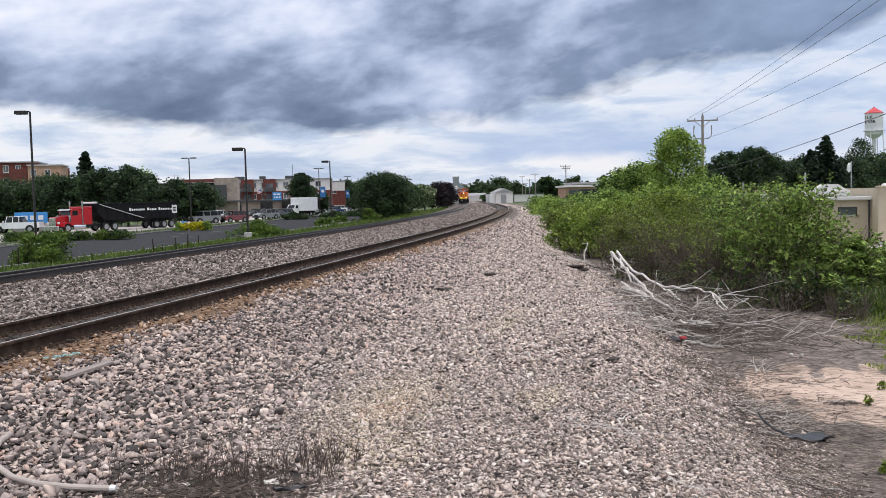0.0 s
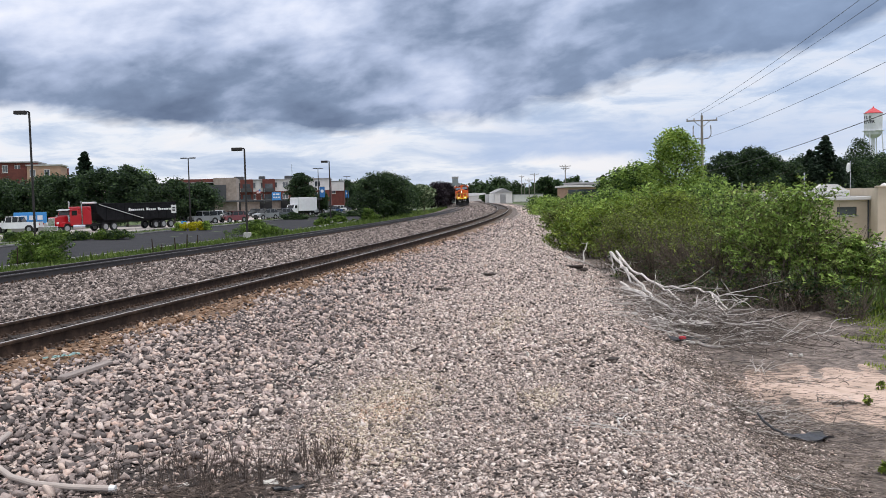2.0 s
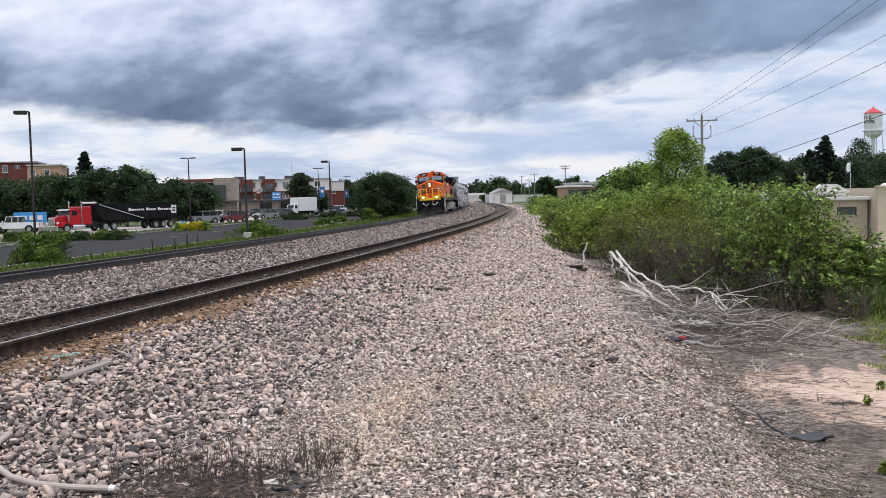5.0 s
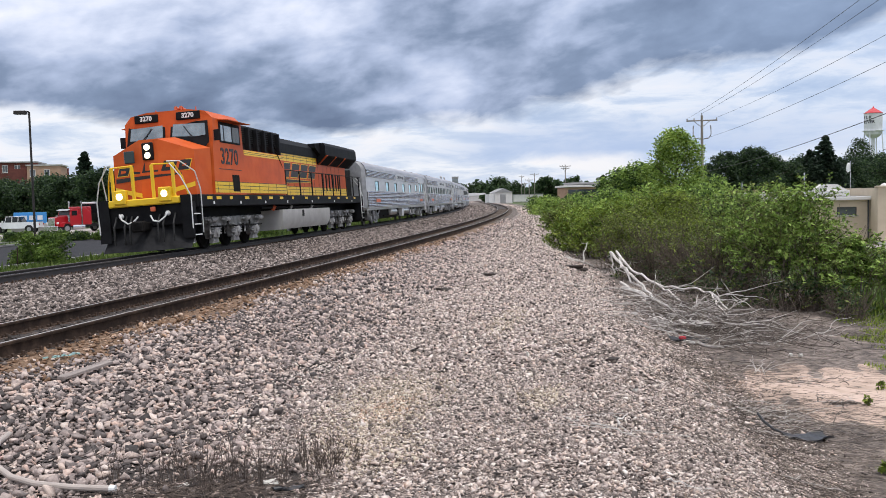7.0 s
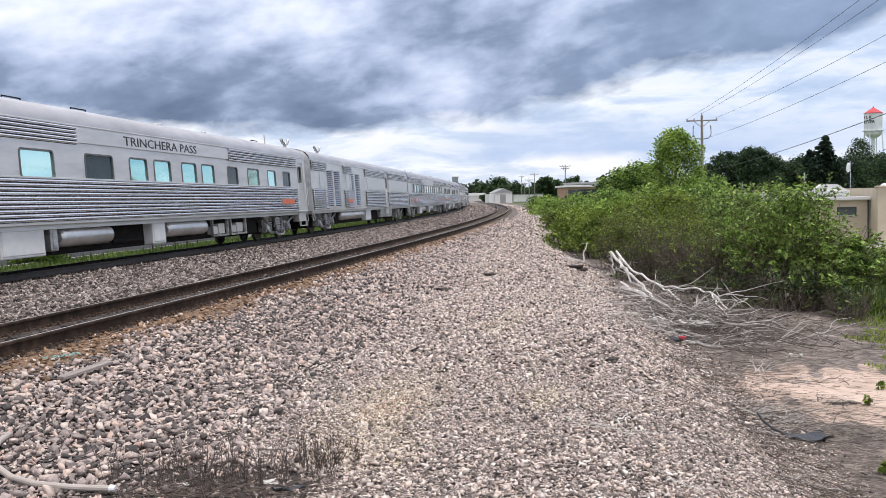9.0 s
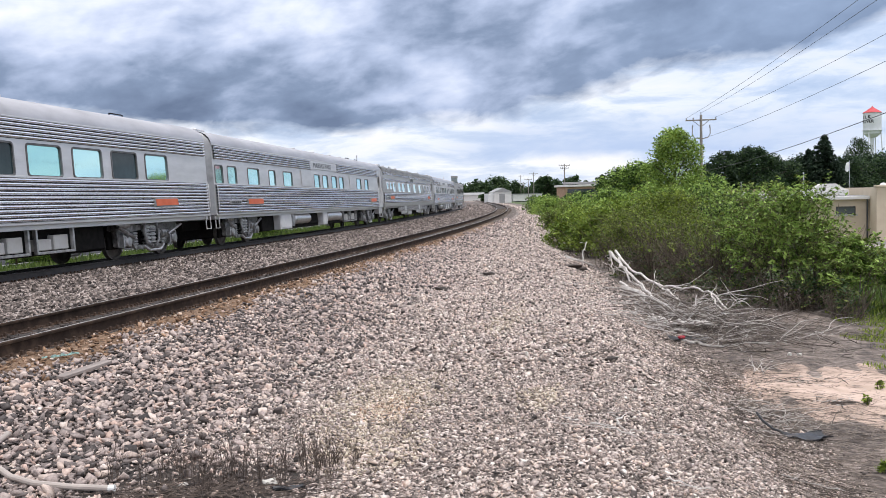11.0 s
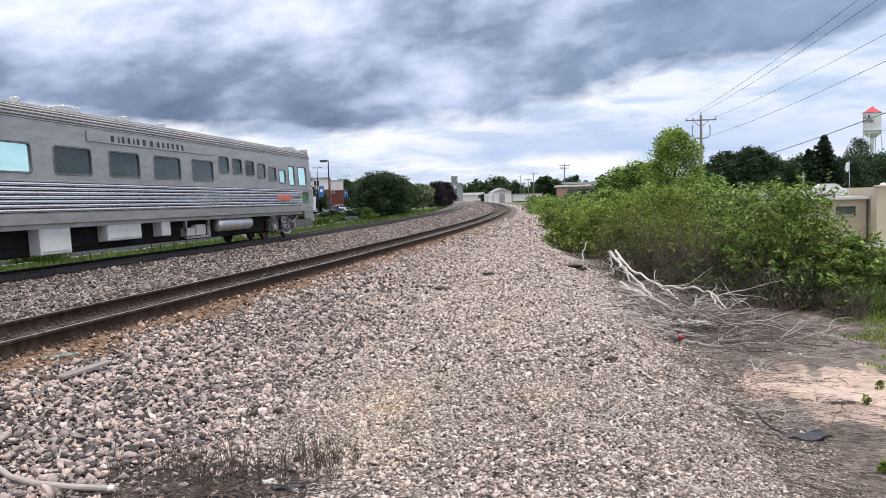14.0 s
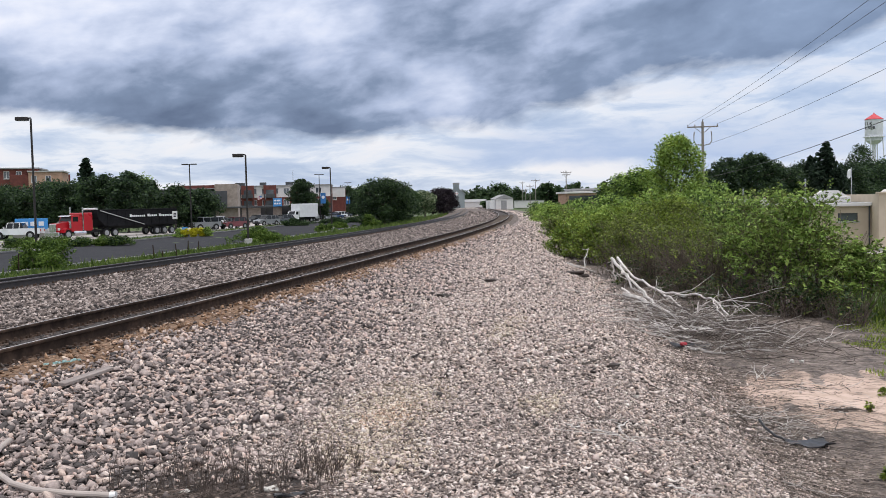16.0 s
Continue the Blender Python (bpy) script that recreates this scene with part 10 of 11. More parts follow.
def brush_pile():
    rng = np.random.default_rng(12)
    b = thing("brush_pile", "heap of bleached dead branches at the embankment's foot", "brush pile", Matrix.Identity(4))
    limbs = [([(4.74, 25.5, -0.15), (4.69, 24.2, -0.30), (4.66, 22.8, -0.49), (4.65, 21.0, -0.65), (4.55, 19.2, -0.83), (4.36, 17.4, -0.94)], 0.062, 0.03),
             ([(4.75, 25.5, -0.15), (4.76, 25.3, -0.47), (4.73, 25.0, -0.73)], 0.04, 0.02),
             ([(4.88, 25.4, -0.12), (4.92, 23.5, -0.52), (5.04, 21.5, -0.65), (5.18, 20.0, -0.63), (5.46, 19.2, -0.58), (5.54, 18.6, -0.61), (5.52, 18.0, -0.83), (5.49, 17.4, -0.95)], 0.05, 0.02),
             ([(4.07, 20.4, -0.64), (4.30, 19.4, -0.70), (4.42, 18.4, -0.76), (4.56, 17.6, -0.82), (4.96, 16.9, -0.88)], 0.085, 0.05),
             ([(3.98, 17.4, -0.95), (4.19, 16.8, -0.94), (4.53, 16.5, -0.93), (4.84, 16.2, -0.92)], 0.10, 0.08),
             ([(4.09, 18.9, -0.91), (3.86, 18.4, -1.02), (3.91, 17.7, -1.08), (4.05, 17.5, -0.97)], 0.05, 0.04),
             ([(4.15, 15.6, -1.11), (4.40, 15.5, -1.12), (4.49, 15.2, -1.17), (4.65, 15.1, -1.16)], 0.05, 0.03),
             ([(4.46, 16.6, -1.06), (4.70, 17.0, -0.81), (4.87, 17.3, -0.50)], 0.03, 0.012),
             ([(5.54, 18.6, -0.61), (5.62, 17.8, -0.85), (6.01, 17.8, -0.64)], 0.03, 0.012),
             ([(4.05, 16.8, -0.99), (4.71, 15.9, -1.11), (5.28, 15.5, -1.18), (5.71, 15.3, -1.22)], 0.03, 0.012),
             ([(5.11, 15.9, -1.12), (5.42, 15.5, -1.19), (6.24, 15.7, -1.12), (6.86, 16.0, -1.00)], 0.022, 0.008),
             ([(3.75, 24.0, -0.90), (4.12, 23.2, -0.99), (4.15, 20.9, -1.09)], 0.022, 0.01),
             ([(4.23, 21.5, -0.62), (4.37, 20.0, -0.80), (4.21, 18.0, -0.97), (4.22, 16.5, -1.09)], 0.05, 0.02),
             ([(4.39, 17.8, -0.95), (4.83, 17.4, -0.78), (5.15, 17.0, -0.87), (5.72, 16.8, -1.01), (6.36, 16.8, -1.00)], 0.028, 0.01),
             ([(4.76, 24.3, -0.25), (4.61, 22.2, -0.69), (4.67, 20.5, -0.79), (4.65, 18.4, -0.90)], 0.05, 0.02),
             ([(5.04, 21.5, -0.64), (5.02, 19.6, -0.77), (4.92, 17.9, -0.98), (4.97, 16.6, -1.07)], 0.035, 0.015)]
    for pts, r, t in limbs:
        pts = [(a, c, max(z, ground_z(a, c) + r * 0.6)) for a, c, z in crook(rng, pts)]
        for i in range(9):               # side branches
            p = pts[rng.integers(1, len(pts))]
            q = (p[0] + rng.normal(0.3, 0.5), p[1] + rng.normal(0, 0.5), max(p[2] + rng.normal(0.05, 0.22), ground_z(p[0], p[1]) + 0.03))
            rr = rng.uniform(0.004, 0.012)
            part("branch", Geo().tube(crooked(rng, p, q, 7, 0.07), rr, 5, taper=rr * 0.25), SILVERWOOD, b)
        part("branch", Geo().tube(pts, r * 0.7, 8, taper=t * 0.55), SILVERWOOD, b, "pale barkless branch")
    for k in range(130):
        c = np.array([min(rng.exponential(0.75), 2.6) + 3.95, rng.uniform(15.3, 19.5), 0])
        c[0] += (c[1] - 16) * 0.06
        z = ground_z(c[0], c[1]) + rng.uniform(0.02, 0.34) * max(0.25, 1.2 - abs(c[0] - 4.6) * 0.7)
        a = rng.uniform(-0.9, 0.7) + (math.pi if rng.uniform() < 0.4 else 0)
        ln = rng.uniform(0.6, 1.9)
        q = (c[0] + math.cos(a) * ln, c[1] + math.sin(a) * ln * 0.8, z + rng.uniform(-0.25, 0.35))
        q = (q[0], q[1], max(q[2], ground_z(q[0], q[1]) + 0.02))
        r = rng.uniform(0.004, 0.013)
        part("branch", Geo().tube(crooked(rng, (c[0], c[1], z), q, 9, 0.15), r, 5, taper=r * 0.25), SILVERWOOD if rng.uniform() < (0.6 if c[0] < 5.0 else 0.15) else TWIG, b)
    g = Geo()
    for k in range(1500):
        c = (4.2 + rng.gamma(1.8, 0.75), rng.normal(17.2, 1.3))
        z = ground_z(*c) + abs(rng.normal(0.02, 0.22)) * max(0.2, 1 - abs(c[0] - 4.8) / 2.2)
        a = rng.uniform(0, 2 * math.pi)
        ln = rng.uniform(0.25, 1.0)
        q = (c[0] + math.cos(a) * ln, c[1] + math.sin(a) * ln, z + rng.normal(0, 0.16))
        if ground_z(q[0], q[1]) > q[2]:
            continue
        g.tube(crooked(rng, (c[0], c[1], z), q, 5, 0.03), rng.uniform(0.003, 0.008), 4, taper=0.002)
    tw = part("twig_tangle", g, TWIG, b, "tangle of thin dead twigs")
    tw["kind"] = "stuff"


brush_pile()


def on_ground(x, y, lift=0.0):
    s, d = station(np.array([x]), np.array([y]))
    p = graded(s, d, [[x, y, ground_z(x, y)]])[0]
    return (p[0], p[1], p[2] + lift)


def litter():
    """Fallen twigs and dead stalks over the dirt, joined."""
    rng = np.random.default_rng(21)
    g = Geo()
    for k in range(12500):
        s = rng.uniform(8, 27) if rng.uniform() < 0.6 else rng.uniform(9, 17)
        d = float(np.interp(s, TOE_S, TOE_D)) + rng.gamma(1.6, 1.0) - 0.75
        x, y = beside(s, d)
        if ((x - 5.4) / 1.7) ** 2 + ((y - 12.0) / 1.6) ** 2 < rng.uniform(-0.45, 1.1):
            continue
        z = ground_z(x, y)
        a, ln = rng.normal(-0.3, 0.7), rng.uniform(0.04, 0.2) + (rng.uniform(0.1, 0.55) if rng.uniform() < 0.14 else 0)
        q = (x + math.cos(a) * ln, y + math.sin(a) * ln)
        g.tube(crooked(rng, (x, y, z + 0.015), (*q, ground_z(*q) + rng.uniform(0.0, 0.04)), 3, 0.05 * ln), rng.uniform(0.001, 0.003), 3, taper=0.001)
    for k in range(1100):                   # straws washed down the gravel to its foot
        s = rng.uniform(9, 19)
        d = float(np.interp(s, TOE_S, TOE_D)) - abs(rng.normal(0, 0.75))
        x, y = beside(s, d)
        a, ln = rng.normal(-0.55, 0.45), rng.uniform(0.08, 0.36)
        p, q = (x, y), (x + math.cos(a) * ln, y + math.sin(a) * ln)
        p, q = on_ground(*p, 0.035), on_ground(*q, rng.uniform(0.025, 0.05))
        g.tube(crooked(rng, p, q, 3, 0.05 * ln), rng.uniform(0.0015, 0.0035), 3, taper=0.001)
    tagged(new("twig_litter", g.mesh("twig_litter", LITTERTWIG, 0)), "fallen brown twigs strewn over the dirt", "twigs", kind="stuff")
    g = Geo()
    for k in range(350):                    # stalks among the shrubs' feet
        s = rng.uniform(22, 36)
        d = float(np.interp(s, TOE_S, TOE_D)) + rng.uniform(0.3, 3.2)
        x, y = beside(s, d)
        z = ground_z(x, y)
        h = rng.uniform(0.3, 1.0)
        g.tube([(x, y, z - 0.05), (x + rng.normal(0, 0.08), y + rng.normal(0, 0.08), z + h * 0.5), (x + rng.normal(0, 0.4), y + rng.normal(0, 0.4), z + h)], 0.006, 4, taper=0.002)
    tagged(new("dead_stalks", g.mesh("dead_stalks", STEM, 0)), "thin brown dead stalks under the shrubs", "stalks", kind="stuff")


litter()


def dead_weeds():
    """Dry weeds by the near stones: thin upright stalks with side shoots over a mat of fallen ones."""
    rng = np.random.default_rng(8)
    w = thing("dead_weeds", "low clump of dry brown weeds in the gravel", "weeds", pose(-1.5, 6.0, 0))
    g = Geo()
    for k in range(62):
        c = rng.choice(5, p=[0.12, 0.16, 0.16, 0.24, 0.32])
        x0 = (-0.62, -0.28, 0.05, 0.33, 0.62)[c] + rng.normal(0, 0.12)
        y0 = (0.0, 0.06, 0.03, 0.12, 0.40)[c] + rng.normal(0, 0.13)
        tall = rng.uniform(0.08, 0.34)
        for j in range(rng.integers(3, 8)):
            x, y = x0 + rng.normal(0, 0.015), y0 + rng.normal(0, 0.015)
            z = ground_z(-1.5 + x, 6.0 + y)
            h = tall * rng.uniform(0.5, 1.25)
            lean = rng.normal(0, 0.26, 2)
            mid = (x + lean[0] * h * 0.35, y + lean[1] * h * 0.35, z + h * 0.5)
            top = (x + lean[0] * h + rng.normal(0, 0.008), y + lean[1] * h, z + h)
            g.tube([(x, y, z - 0.02), mid, top], 0.0019, 4, taper=0.0009)
            for i in range(4):
                p = Vector(mid).lerp(Vector(top), rng.uniform(-0.3, 0.95))
                g.tube([p, p + Vector((rng.normal(0, 0.022), rng.normal(0, 0.022), rng.uniform(0.015, 0.06)))], 0.0012, 3, taper=0.0007)
    part("stalks", g, WEED, w)
    m = Geo()
    for k in range(800):
        x, y = rng.normal(-0.15, 0.42), rng.normal(-0.20, 0.15)
        z = ground_z(-1.5 + x, 6.0 + y) + rng.uniform(0.01, 0.045)
        a, ln = rng.normal(0.1, 0.9), rng.uniform(0.04, 0.22)
        m.tube([(x, y, z), (x + math.cos(a) * ln, y + math.sin(a) * ln, z + rng.normal(0, 0.02))], 0.0026, 3, taper=0.001)
    part("fallen_mat", m, WEED, w, "flattened dry stalks")


WEED = material("dry_brown_weed", [(0.2, (0.045, 0.033, 0.028)), (0.8, (0.15, 0.115, 0.095))], 12, 0.95, island=0.7)
dead_weeds()


HOSE = material("grey_plastic_hose", two((0.40, 0.345, 0.31), 0.15), 5, 0.6)
hs = thing("hose", "pale grey plastic hose lying on the ballast", "hose", Matrix.Identity(4))
pts = [on_ground(x, y, 0.045) for x, y in ((-3.47, 7.07), (-3.45, 6.86), (-3.38, 6.62), (-3.24, 6.36), (-3.02, 6.15), (-2.78, 5.98), (-2.5, 5.89), (-2.23, 5.85))]
part("tube", Geo().tube(pts, 0.022, 10), HOSE, hs)
part("end_ring", Geo().rod(pts[-1], (pts[-1][0] + 0.04, pts[-1][1], pts[-1][2]), 0.025, n=12), WHITEPAINT, hs)
PLANKM = material("weathered_plank", [(0.2, (0.20, 0.165, 0.15)), (0.8, (0.36, 0.31, 0.285))], 8, 0.9, bump=0.003, stretch=(0.2, 1, 1))
thing("wood_scrap", "weathered grey plank lying on the ballast", "plank", Matrix.Translation(on_ground(-3.70, 9.22, 0.07)) @ pose(0, 0, 0, 4, -3, 70), "", Geo().box(-0.34, 0.34, -0.045, 0.045, -0.015, 0.02, 0.006), PLANKM)
BONE = material("pale_litter", two((0.66, 0.63, 0.58), 0.12), 8, 0.7)
for x, y, sx, sy, sz, lab in ((-1.19, 5.93, 0.055, 0.045, 0.018, "crumpled white scrap on the gravel"), (-2.42, 7.6, 0.10, 0.035, 0.02, "pale flat scrap on the gravel"), (0.98, 10.55, 0.03, 0.03, 0.035, "small white stone chip on the path"), (-1.8, 5.95, 0.07, 0.022, 0.01, "pale torn scrap by the weeds"),
                              (5.53, 14.38, 0.05, 0.03, 0.03, "small white scrap by the branches"), (5.68, 14.34, 0.05, 0.03, 0.03, "small white scrap by the branches"), (1.9, 9.0, 0.03, 0.02, 0.02, "small white stone chip on the path")):
    rngs = np.random.default_rng(int(abs(x * 100)))
    g = Geo()
    bmx = stone_shapes(rngs, 1, 10)[0]
    g.add([(p[0] * sx, p[1] * sy, p[2] * sz) for p in bmx[0]], [tuple(int(i) for i in f) for f in bmx[1]])
    thing("litter", lab, "litter", pose(x, y, ground_z(x, y) + sz * 0.6 + 0.02, 0, 0, 30), "", g, BONE, smooth=0)
GLASSY = material("green_glass_shard", two((0.35, 0.55, 0.50), 0.2), 6, 0.1, spec=0.8)
x, y = -4.22, 9.75
g = Geo()
rngs = np.random.default_rng(4)
for k in range(26):
    a, b = rngs.uniform(-0.22, 0.22), rngs.uniform(-0.05, 0.05)
    g.box(a, a + 0.03, b, b + 0.02, 0, 0.012)
thing("broken_glass", "pale green broken glass beside the rail", "broken glass", Matrix.Translation(on_ground(x, y, 0.03)) @ pose(0, 0, 0, 0, 0, 55), "", g, GLASSY)
TARP = material("black_plastic_sheet", two((0.025, 0.026, 0.03), 0.3), 6, 0.4, bump=0.004, bump_scale=12)


def black_scrap(x, y, w, d, seed, label, turn):
    rng = np.random.default_rng(seed)
    n, m = 10, 6
    g = Geo()
    v, f = [], []
    for lay in (0, 1):
        for j in range(m):
            for i in range(n):
                a, b = i / (n - 1) - 0.5, j / (m - 1) - 0.5
                ragged = 1 + 0.14 * math.sin(i * 2.1 + seed) + 0.1 * math.sin(j * 3.3)
                v.append((a * w * (1 + 0.06 * math.sin(j * 4.0)), b * d * ragged * (1 - 0.5 * abs(a) ** 2), min(1, w * 1.6) * (0.03 + 0.035 * math.sin(a * 7 + seed) * math.cos(b * 5) + 0.05 * max(0, -a)) - lay * 0.012))
    k = n * m
    for j in range(m - 1):
        for i in range(n - 1):
            q = (j * n + i, j * n + i + 1, (j + 1) * n + i + 1, (j + 1) * n + i)
            f += [q, tuple(k + t for t in q[::-1])]
    edge = [i for i in range(n)] + [j * n + n - 1 for j in range(1, m)] + [(m - 1) * n + i for i in range(n - 2, -1, -1)] + [j * n for j in range(m - 2, 0, -1)]
    for p, q in zip(edge, edge[1:] + edge[:1]):
        f.append((p, q, k + q, k + p))
    g.add(v, f)
    ob = thing("plastic_scrap", label, "plastic scrap", Matrix.Translation(on_ground(x, y, 0.02)) @ pose(0, 0, 0, 0, 0, turn))
    part("sheet", g, TARP, ob, smooth=60)
    return ob


sc = black_scrap(3.80, 9.42, 0.46, 0.26, 2, "torn black plastic sheet lying on the dirt", 8)
part("strap", Geo().tube([(-0.18, 0.08, 0.03), (-0.27, 0.2, 0.06), (-0.31, 0.36, 0.12), (-0.32, 0.46, 0.18)], 0.014, 6), TARP, sc)
black_scrap(4.3, 15.75, 0.7, 0.3, 5, "black plastic sheet under the branches", -15)
black_scrap(-1.04, 5.80, 0.2, 0.06, 7, "small black plastic scrap in the gravel", 20)
REDCLOTH = material("red_cloth", two((0.50, 0.03, 0.05), 0.2), 8, 0.8)
x, y = 4.15, 15.7
thing("red_scrap", "small red scrap caught under a branch", "litter", pose(x, y, ground_z(x, y) + 0.06), "", Geo().box(-0.06, 0.06, -0.04, 0.04, 0, 0.05, 0.015), REDCLOTH)


def driftwood(pts, r, label, seed, twigs=3, wood=None):
    rng = np.random.default_rng(seed)
    d = thing("stick", label, "stick", Matrix.Identity(4), "sticks on the path")
    wood = wood or SILVERWOOD
    pts = crook(rng, [on_ground(x, y, h) for x, y, h in pts], min(0.022, r))
    part("stem", Geo().tube(pts, r, 6, taper=r * 0.4), wood, d)
    for k in range(twigs):
        p = Vector(pts[rng.integers(1, len(pts) - 1)])
        part("twig", Geo().tube([p, p + Vector((rng.normal(0, 0.1), rng.normal(0, 0.1), 0.03)), p + Vector((rng.normal(0, 0.2), rng.normal(0, 0.2), 0.03))], r * 0.5, 5, taper=r * 0.2), wood, d)


driftwood([(1.18, 7.35, 0.04), (1.32, 7.25, 0.05), (1.5, 7.1, 0.04)], 0.011, "pale forked stick on the gravel", 1)
driftwood([(1.42, 7.42, 0.04), (1.5, 7.62, 0.05), (1.58, 7.80, 0.05)], 0.010, "pale short stick on the gravel", 2, 1)
driftwood([(1.0, 7.5, 0.05), (1.05, 7.35, 0.07), (1.1, 7.5, 0.04)], 0.007, "thin curled stick on the gravel", 3, 1)
driftwood([(4.46, 33.0, 0.05), (4.9, 32.3, 0.12), (5.3, 31.8, 0.05)], 0.06, "pale log at the embankment's edge", 7, 2)
driftwood([(5.0, 32.0, 0.0), (5.02, 32.2, 0.5), (5.2, 32.5, 0.85)], 0.03, "pale upright dead branch at the edge", 8, 3)
driftwood([(1.48, 6.04, 0.04), (1.6, 6.06, 0.05), (1.73, 6.04, 0.04)], 0.007, "thin pale stick on the gravel", 11, 1)
driftwood([(2.81, 7.50, 0.04), (3.06, 7.47, 0.05), (3.36, 7.51, 0.04)], 0.006, "thin pale stick on the gravel", 12, 2)
driftwood([(2.63, 19.64, 0.04), (3.2, 20.7, 0.05), (3.67, 21.41, 0.05)], 0.012, "long pale stick on the gravel slope", 13, 2)
driftwood([(2.20, 7.91, 0.04), (2.30, 7.81, 0.05), (2.38, 7.57, 0.04)], 0.009, "dark bark stick on the gravel slope", 14, 0, TWIG)
driftwood([(2.24, 10.18, 0.04), (2.30, 10.0, 0.05), (2.36, 9.86, 0.04)], 0.010, "dark bark stick on the gravel slope", 15, 1, TWIG)
driftwood([(1.01, 21.89, 0.04), (1.2, 22.03, 0.06), (1.37, 22.13, 0.04)], 0.016, "dark bark stick on the gravel slope", 16, 1, TWIG)
driftwood([(1.55, 10.23, 0.04), (1.75, 10.52, 0.05), (1.96, 10.79, 0.04)], 0.012, "dark bark stick on the gravel slope", 17, 1, TWIG)
driftwood([(4.35, 13.82, 0.03), (4.55, 13.76, 0.05), (4.78, 13.68, 0.03)], 0.012, "dark stick on the sandy dirt", 18, 2, TWIG)
driftwood([(4.32, 9.99, 0.02), (4.52, 10.38, 0.04), (4.78, 10.81, 0.03)], 0.007, "forked dark twig on the sandy dirt", 19, 4, TWIG)


def twig_heap(x, y, wide, deep, high, count, pale, reach, label, seed, r=(0.002, 0.006)):
    """Curved thin twigs lying over one another, each a part."""
    rng = np.random.default_rng(seed)
    h = thing("twig_heap", label, "twigs", Matrix.Identity(4))
    for k in range(count):
        px_, py = x + rng.normal(0, wide), y + rng.normal(0, deep)
        a, ln = rng.normal(0.1, 0.75) + (math.pi if rng.uniform() < 0.35 else 0), reach * rng.uniform(0.5, 1.4)
        m = (px_ + math.cos(a) * ln * 0.5, py + math.sin(a) * ln * 0.5)
        a += rng.normal(0, 0.7)
        q = (m[0] + math.cos(a) * ln * 0.5, m[1] + math.sin(a) * ln * 0.5)
        rr = rng.uniform(*r)
        line = [on_ground(px_, py, 0.01), on_ground(*m, rng.uniform(0.3, 1.0) * high), on_ground(*q, rng.uniform(0.02, 0.7) * high)]
        c = [tuple(np.array(line[0]) * (1 - f) ** 2 + 2 * f * (1 - f) * np.array(line[1]) + f * f * np.array(line[2]) + rng.normal(0, 0.008, 3)) for f in np.linspace(0, 1, 7)]
        part("twig", Geo().tube(c, rr, 4, taper=rr * 0.35), SILVERWOOD if rng.uniform() < pale else TWIG, h)


twig_heap(3.62, 10.25, 0.26, 0.34, 0.20, 80, 0.5, 0.55, "nest of thin dead twigs behind the black plastic", 41)
twig_heap(3.35, 9.55, 0.22, 0.22, 0.08, 40, 0.35, 0.4, "thin dead twigs on the gravel's foot", 42, (0.0015, 0.004))
twig_heap(4.86, 11.15, 0.16, 0.06, 0.07, 26, 0.25, 0.3, "small raft of dark sticks on the sandy dirt", 43, (0.003, 0.009))
twig_heap(4.60, 13.15, 0.04, 0.05, 0.30, 9, 1.0, 0.42, "tuft of bleached forked twigs on the dirt", 44, (0.004, 0.008))
twig_heap(4.9, 12.55, 0.35, 0.16, 0.05, 34, 0.2, 0.5, "thin dark twigs across the sandy dirt", 45, (0.002, 0.006))
DARKLUMP = material("dark_clod", two((0.045, 0.035, 0.03), 0.3), 9, 0.95, bump=0.01)
for x, y, r, lab in ((3.95, 27.3, 0.22, "dark rotted wood lump on the gravel edge"), (4.3, 28.0, 0.2, "dark rotted wood lump on the gravel edge"), (0.05, 18.5, 0.16, "dark clod lying on the path"), (1.95, 10.5, 0.10, "dark bark scrap on the path"), (1.1, 22, 0.14, "dark bark scrap on the path")):
    g = Geo()
    bmx = stone_shapes(np.random.default_rng(int(x * 10) + 50), 1, 12)[0]
    g.add([(p[0] * r * 1.3, p[1] * r * 0.8, p[2] * r * 0.4) for p in bmx[0]], [tuple(int(i) for i in f) for f in bmx[1]])
    thing("clod", lab, "clod", pose(x, y, ground_z(x, y) + r * 0.22, 0, 0, 20), "", g, DARKLUMP, smooth=0)
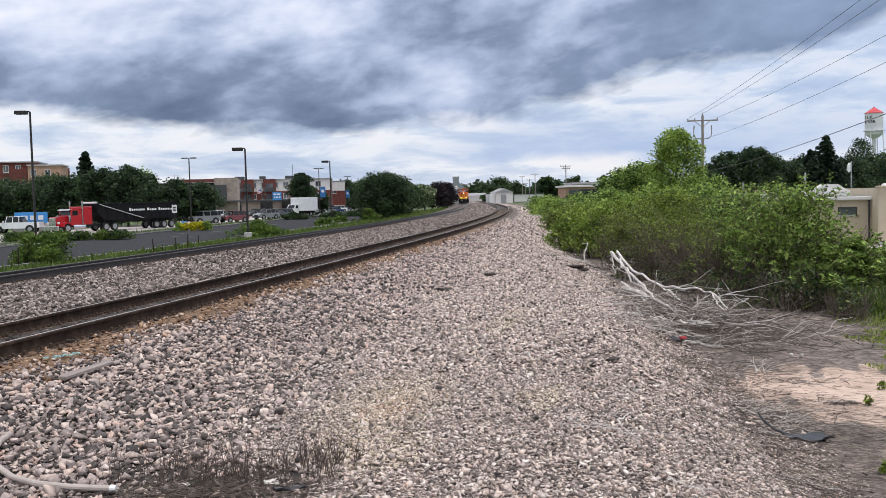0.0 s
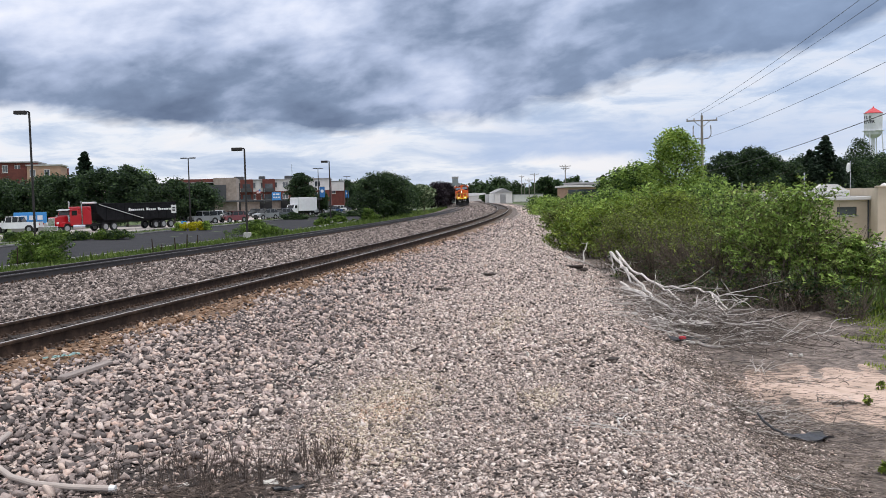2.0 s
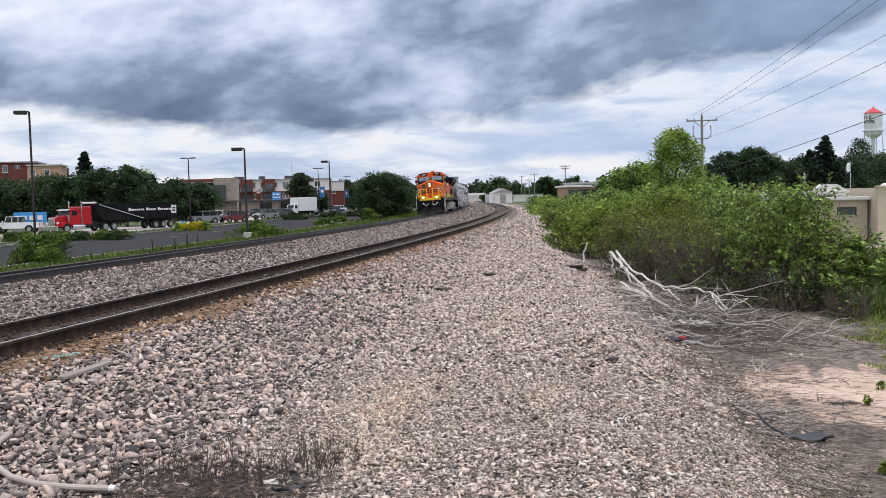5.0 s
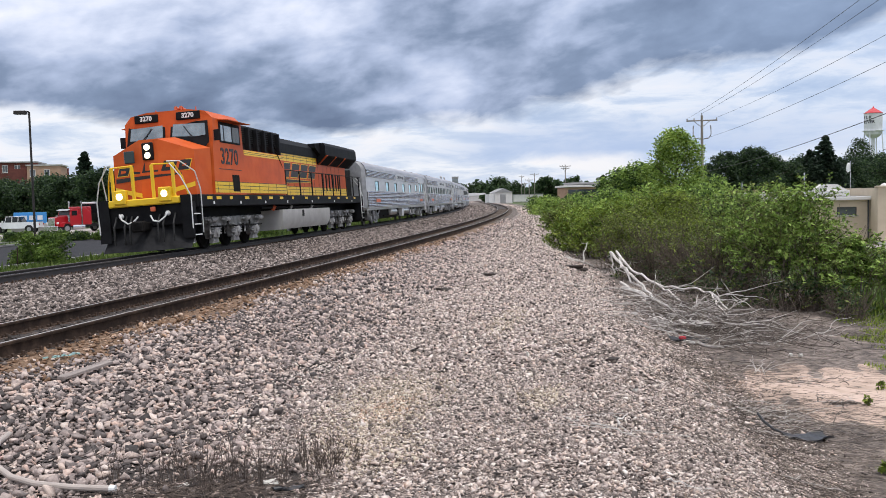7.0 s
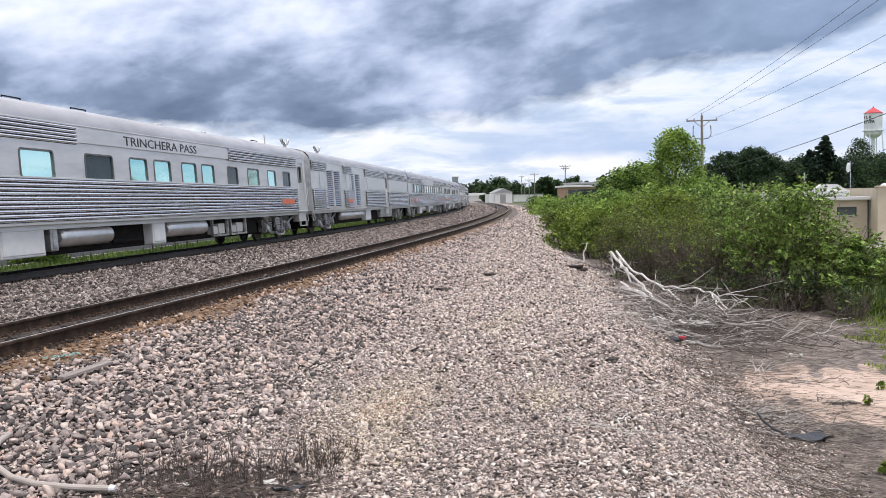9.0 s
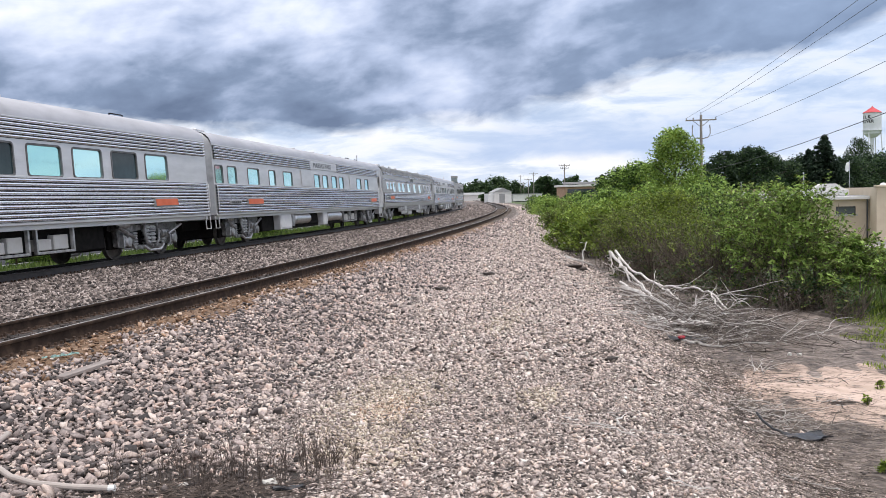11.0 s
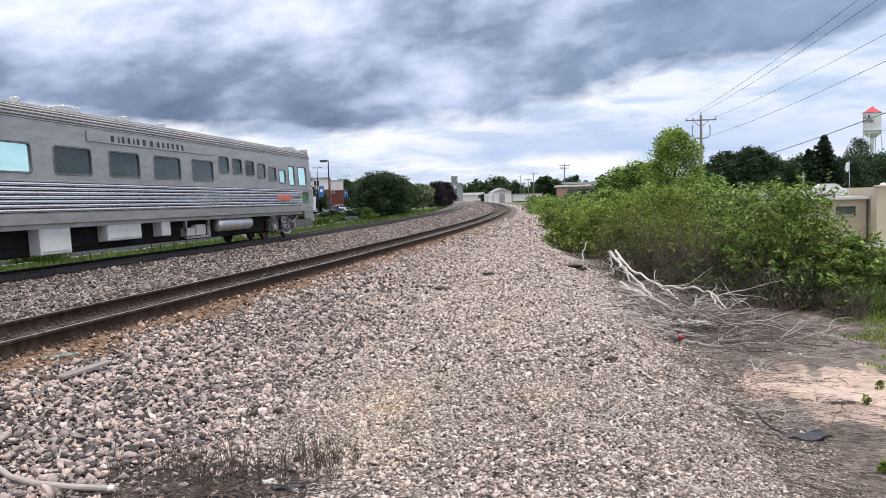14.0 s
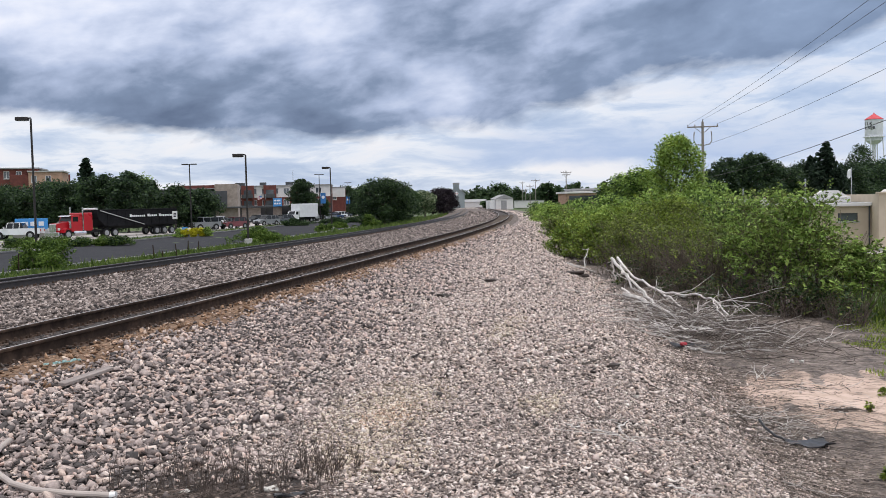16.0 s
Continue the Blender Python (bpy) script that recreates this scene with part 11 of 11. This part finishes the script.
for k, (x, y) in enumerate(((5.24, 11.15), (5.87, 12.09), (4.03, 8.2))):
    bush("weed", "small green weed on the dirt", x, y, 0.07, 0.07, 0.12, FRESH, 140, 0.022, 600 + k, stems=5, bare=0.05, low=0.015, stem_r=0.002)
# ---------------------------------------------------------------- the train runs by
# station of the joint between locomotive and first car, by time
RUN = [(0.0, 300.5), (7.0, 53.1), (7.5, 35.6), (7.9, 21.4), (8.2, 11.0), (8.5, 0.2), (8.8, -10.4), (9.0, -17.9), (11.3, -98.5), (11.8, -116.0), (12.3, -132.8), (12.8, -150.3),
       (13.3, -167.8), (13.7, -182.0), (14.1, -197.2), (14.5, -211.7), (16.0, -264.7)]
CAR_LENGTH, LOCO_LENGTH = 2 * HALF, 22.9 * 1.12
GUIDE_S = np.arange(-350, 880, 0.5)
GUIDE = np.array([on_track(s, 0, 0)[:] for s in GUIDE_S])
GUIDE_L = np.concatenate([[0], np.cumsum(np.linalg.norm(np.diff(GUIDE, axis=0), axis=1))])
GUIDE_L -= np.interp(0, GUIDE_S, GUIDE_L)


def along(run):
    """Station for a length run along the graded line."""
    return float(np.interp(run, GUIDE_L, GUIDE_S))


def joint_at(t):
    return float(np.interp(t, [a for a, b in RUN], [b for a, b in RUN]))


def vehicle_pose(front, length, bogie):
    """Pose of a vehicle whose front coupler is at a station: it sits on the track by its two bogie centres; x forward, z out of the track."""
    a, b = on_track(along(front + length / 2 - bogie), 0, 0), on_track(along(front + length / 2 + bogie), 0, 0)
    x = (a - b).normalized()
    mid = (a + b) / 2
    mid_s = along(front + length / 2)
    across = on_track(mid_s, 1, 0) - on_track(mid_s, 0, 0)
    z = x.cross(across).normalized()
    m = Matrix((x, z.cross(x), z)).transposed().to_4x4()
    m.translation = mid
    return m


def motions():
    times = [k * 0.25 for k in range(65)]
    walk(LOCO, [(t, vehicle_pose(joint_at(t) - LOCO_LENGTH, LOCO_LENGTH, 7.7)) for t in times])
    for k, car in enumerate(CARS):
        walk(car, [(t, vehicle_pose(joint_at(t) + k * CAR_LENGTH, CAR_LENGTH, 9.07 * LONG)) for t in times])


motions()
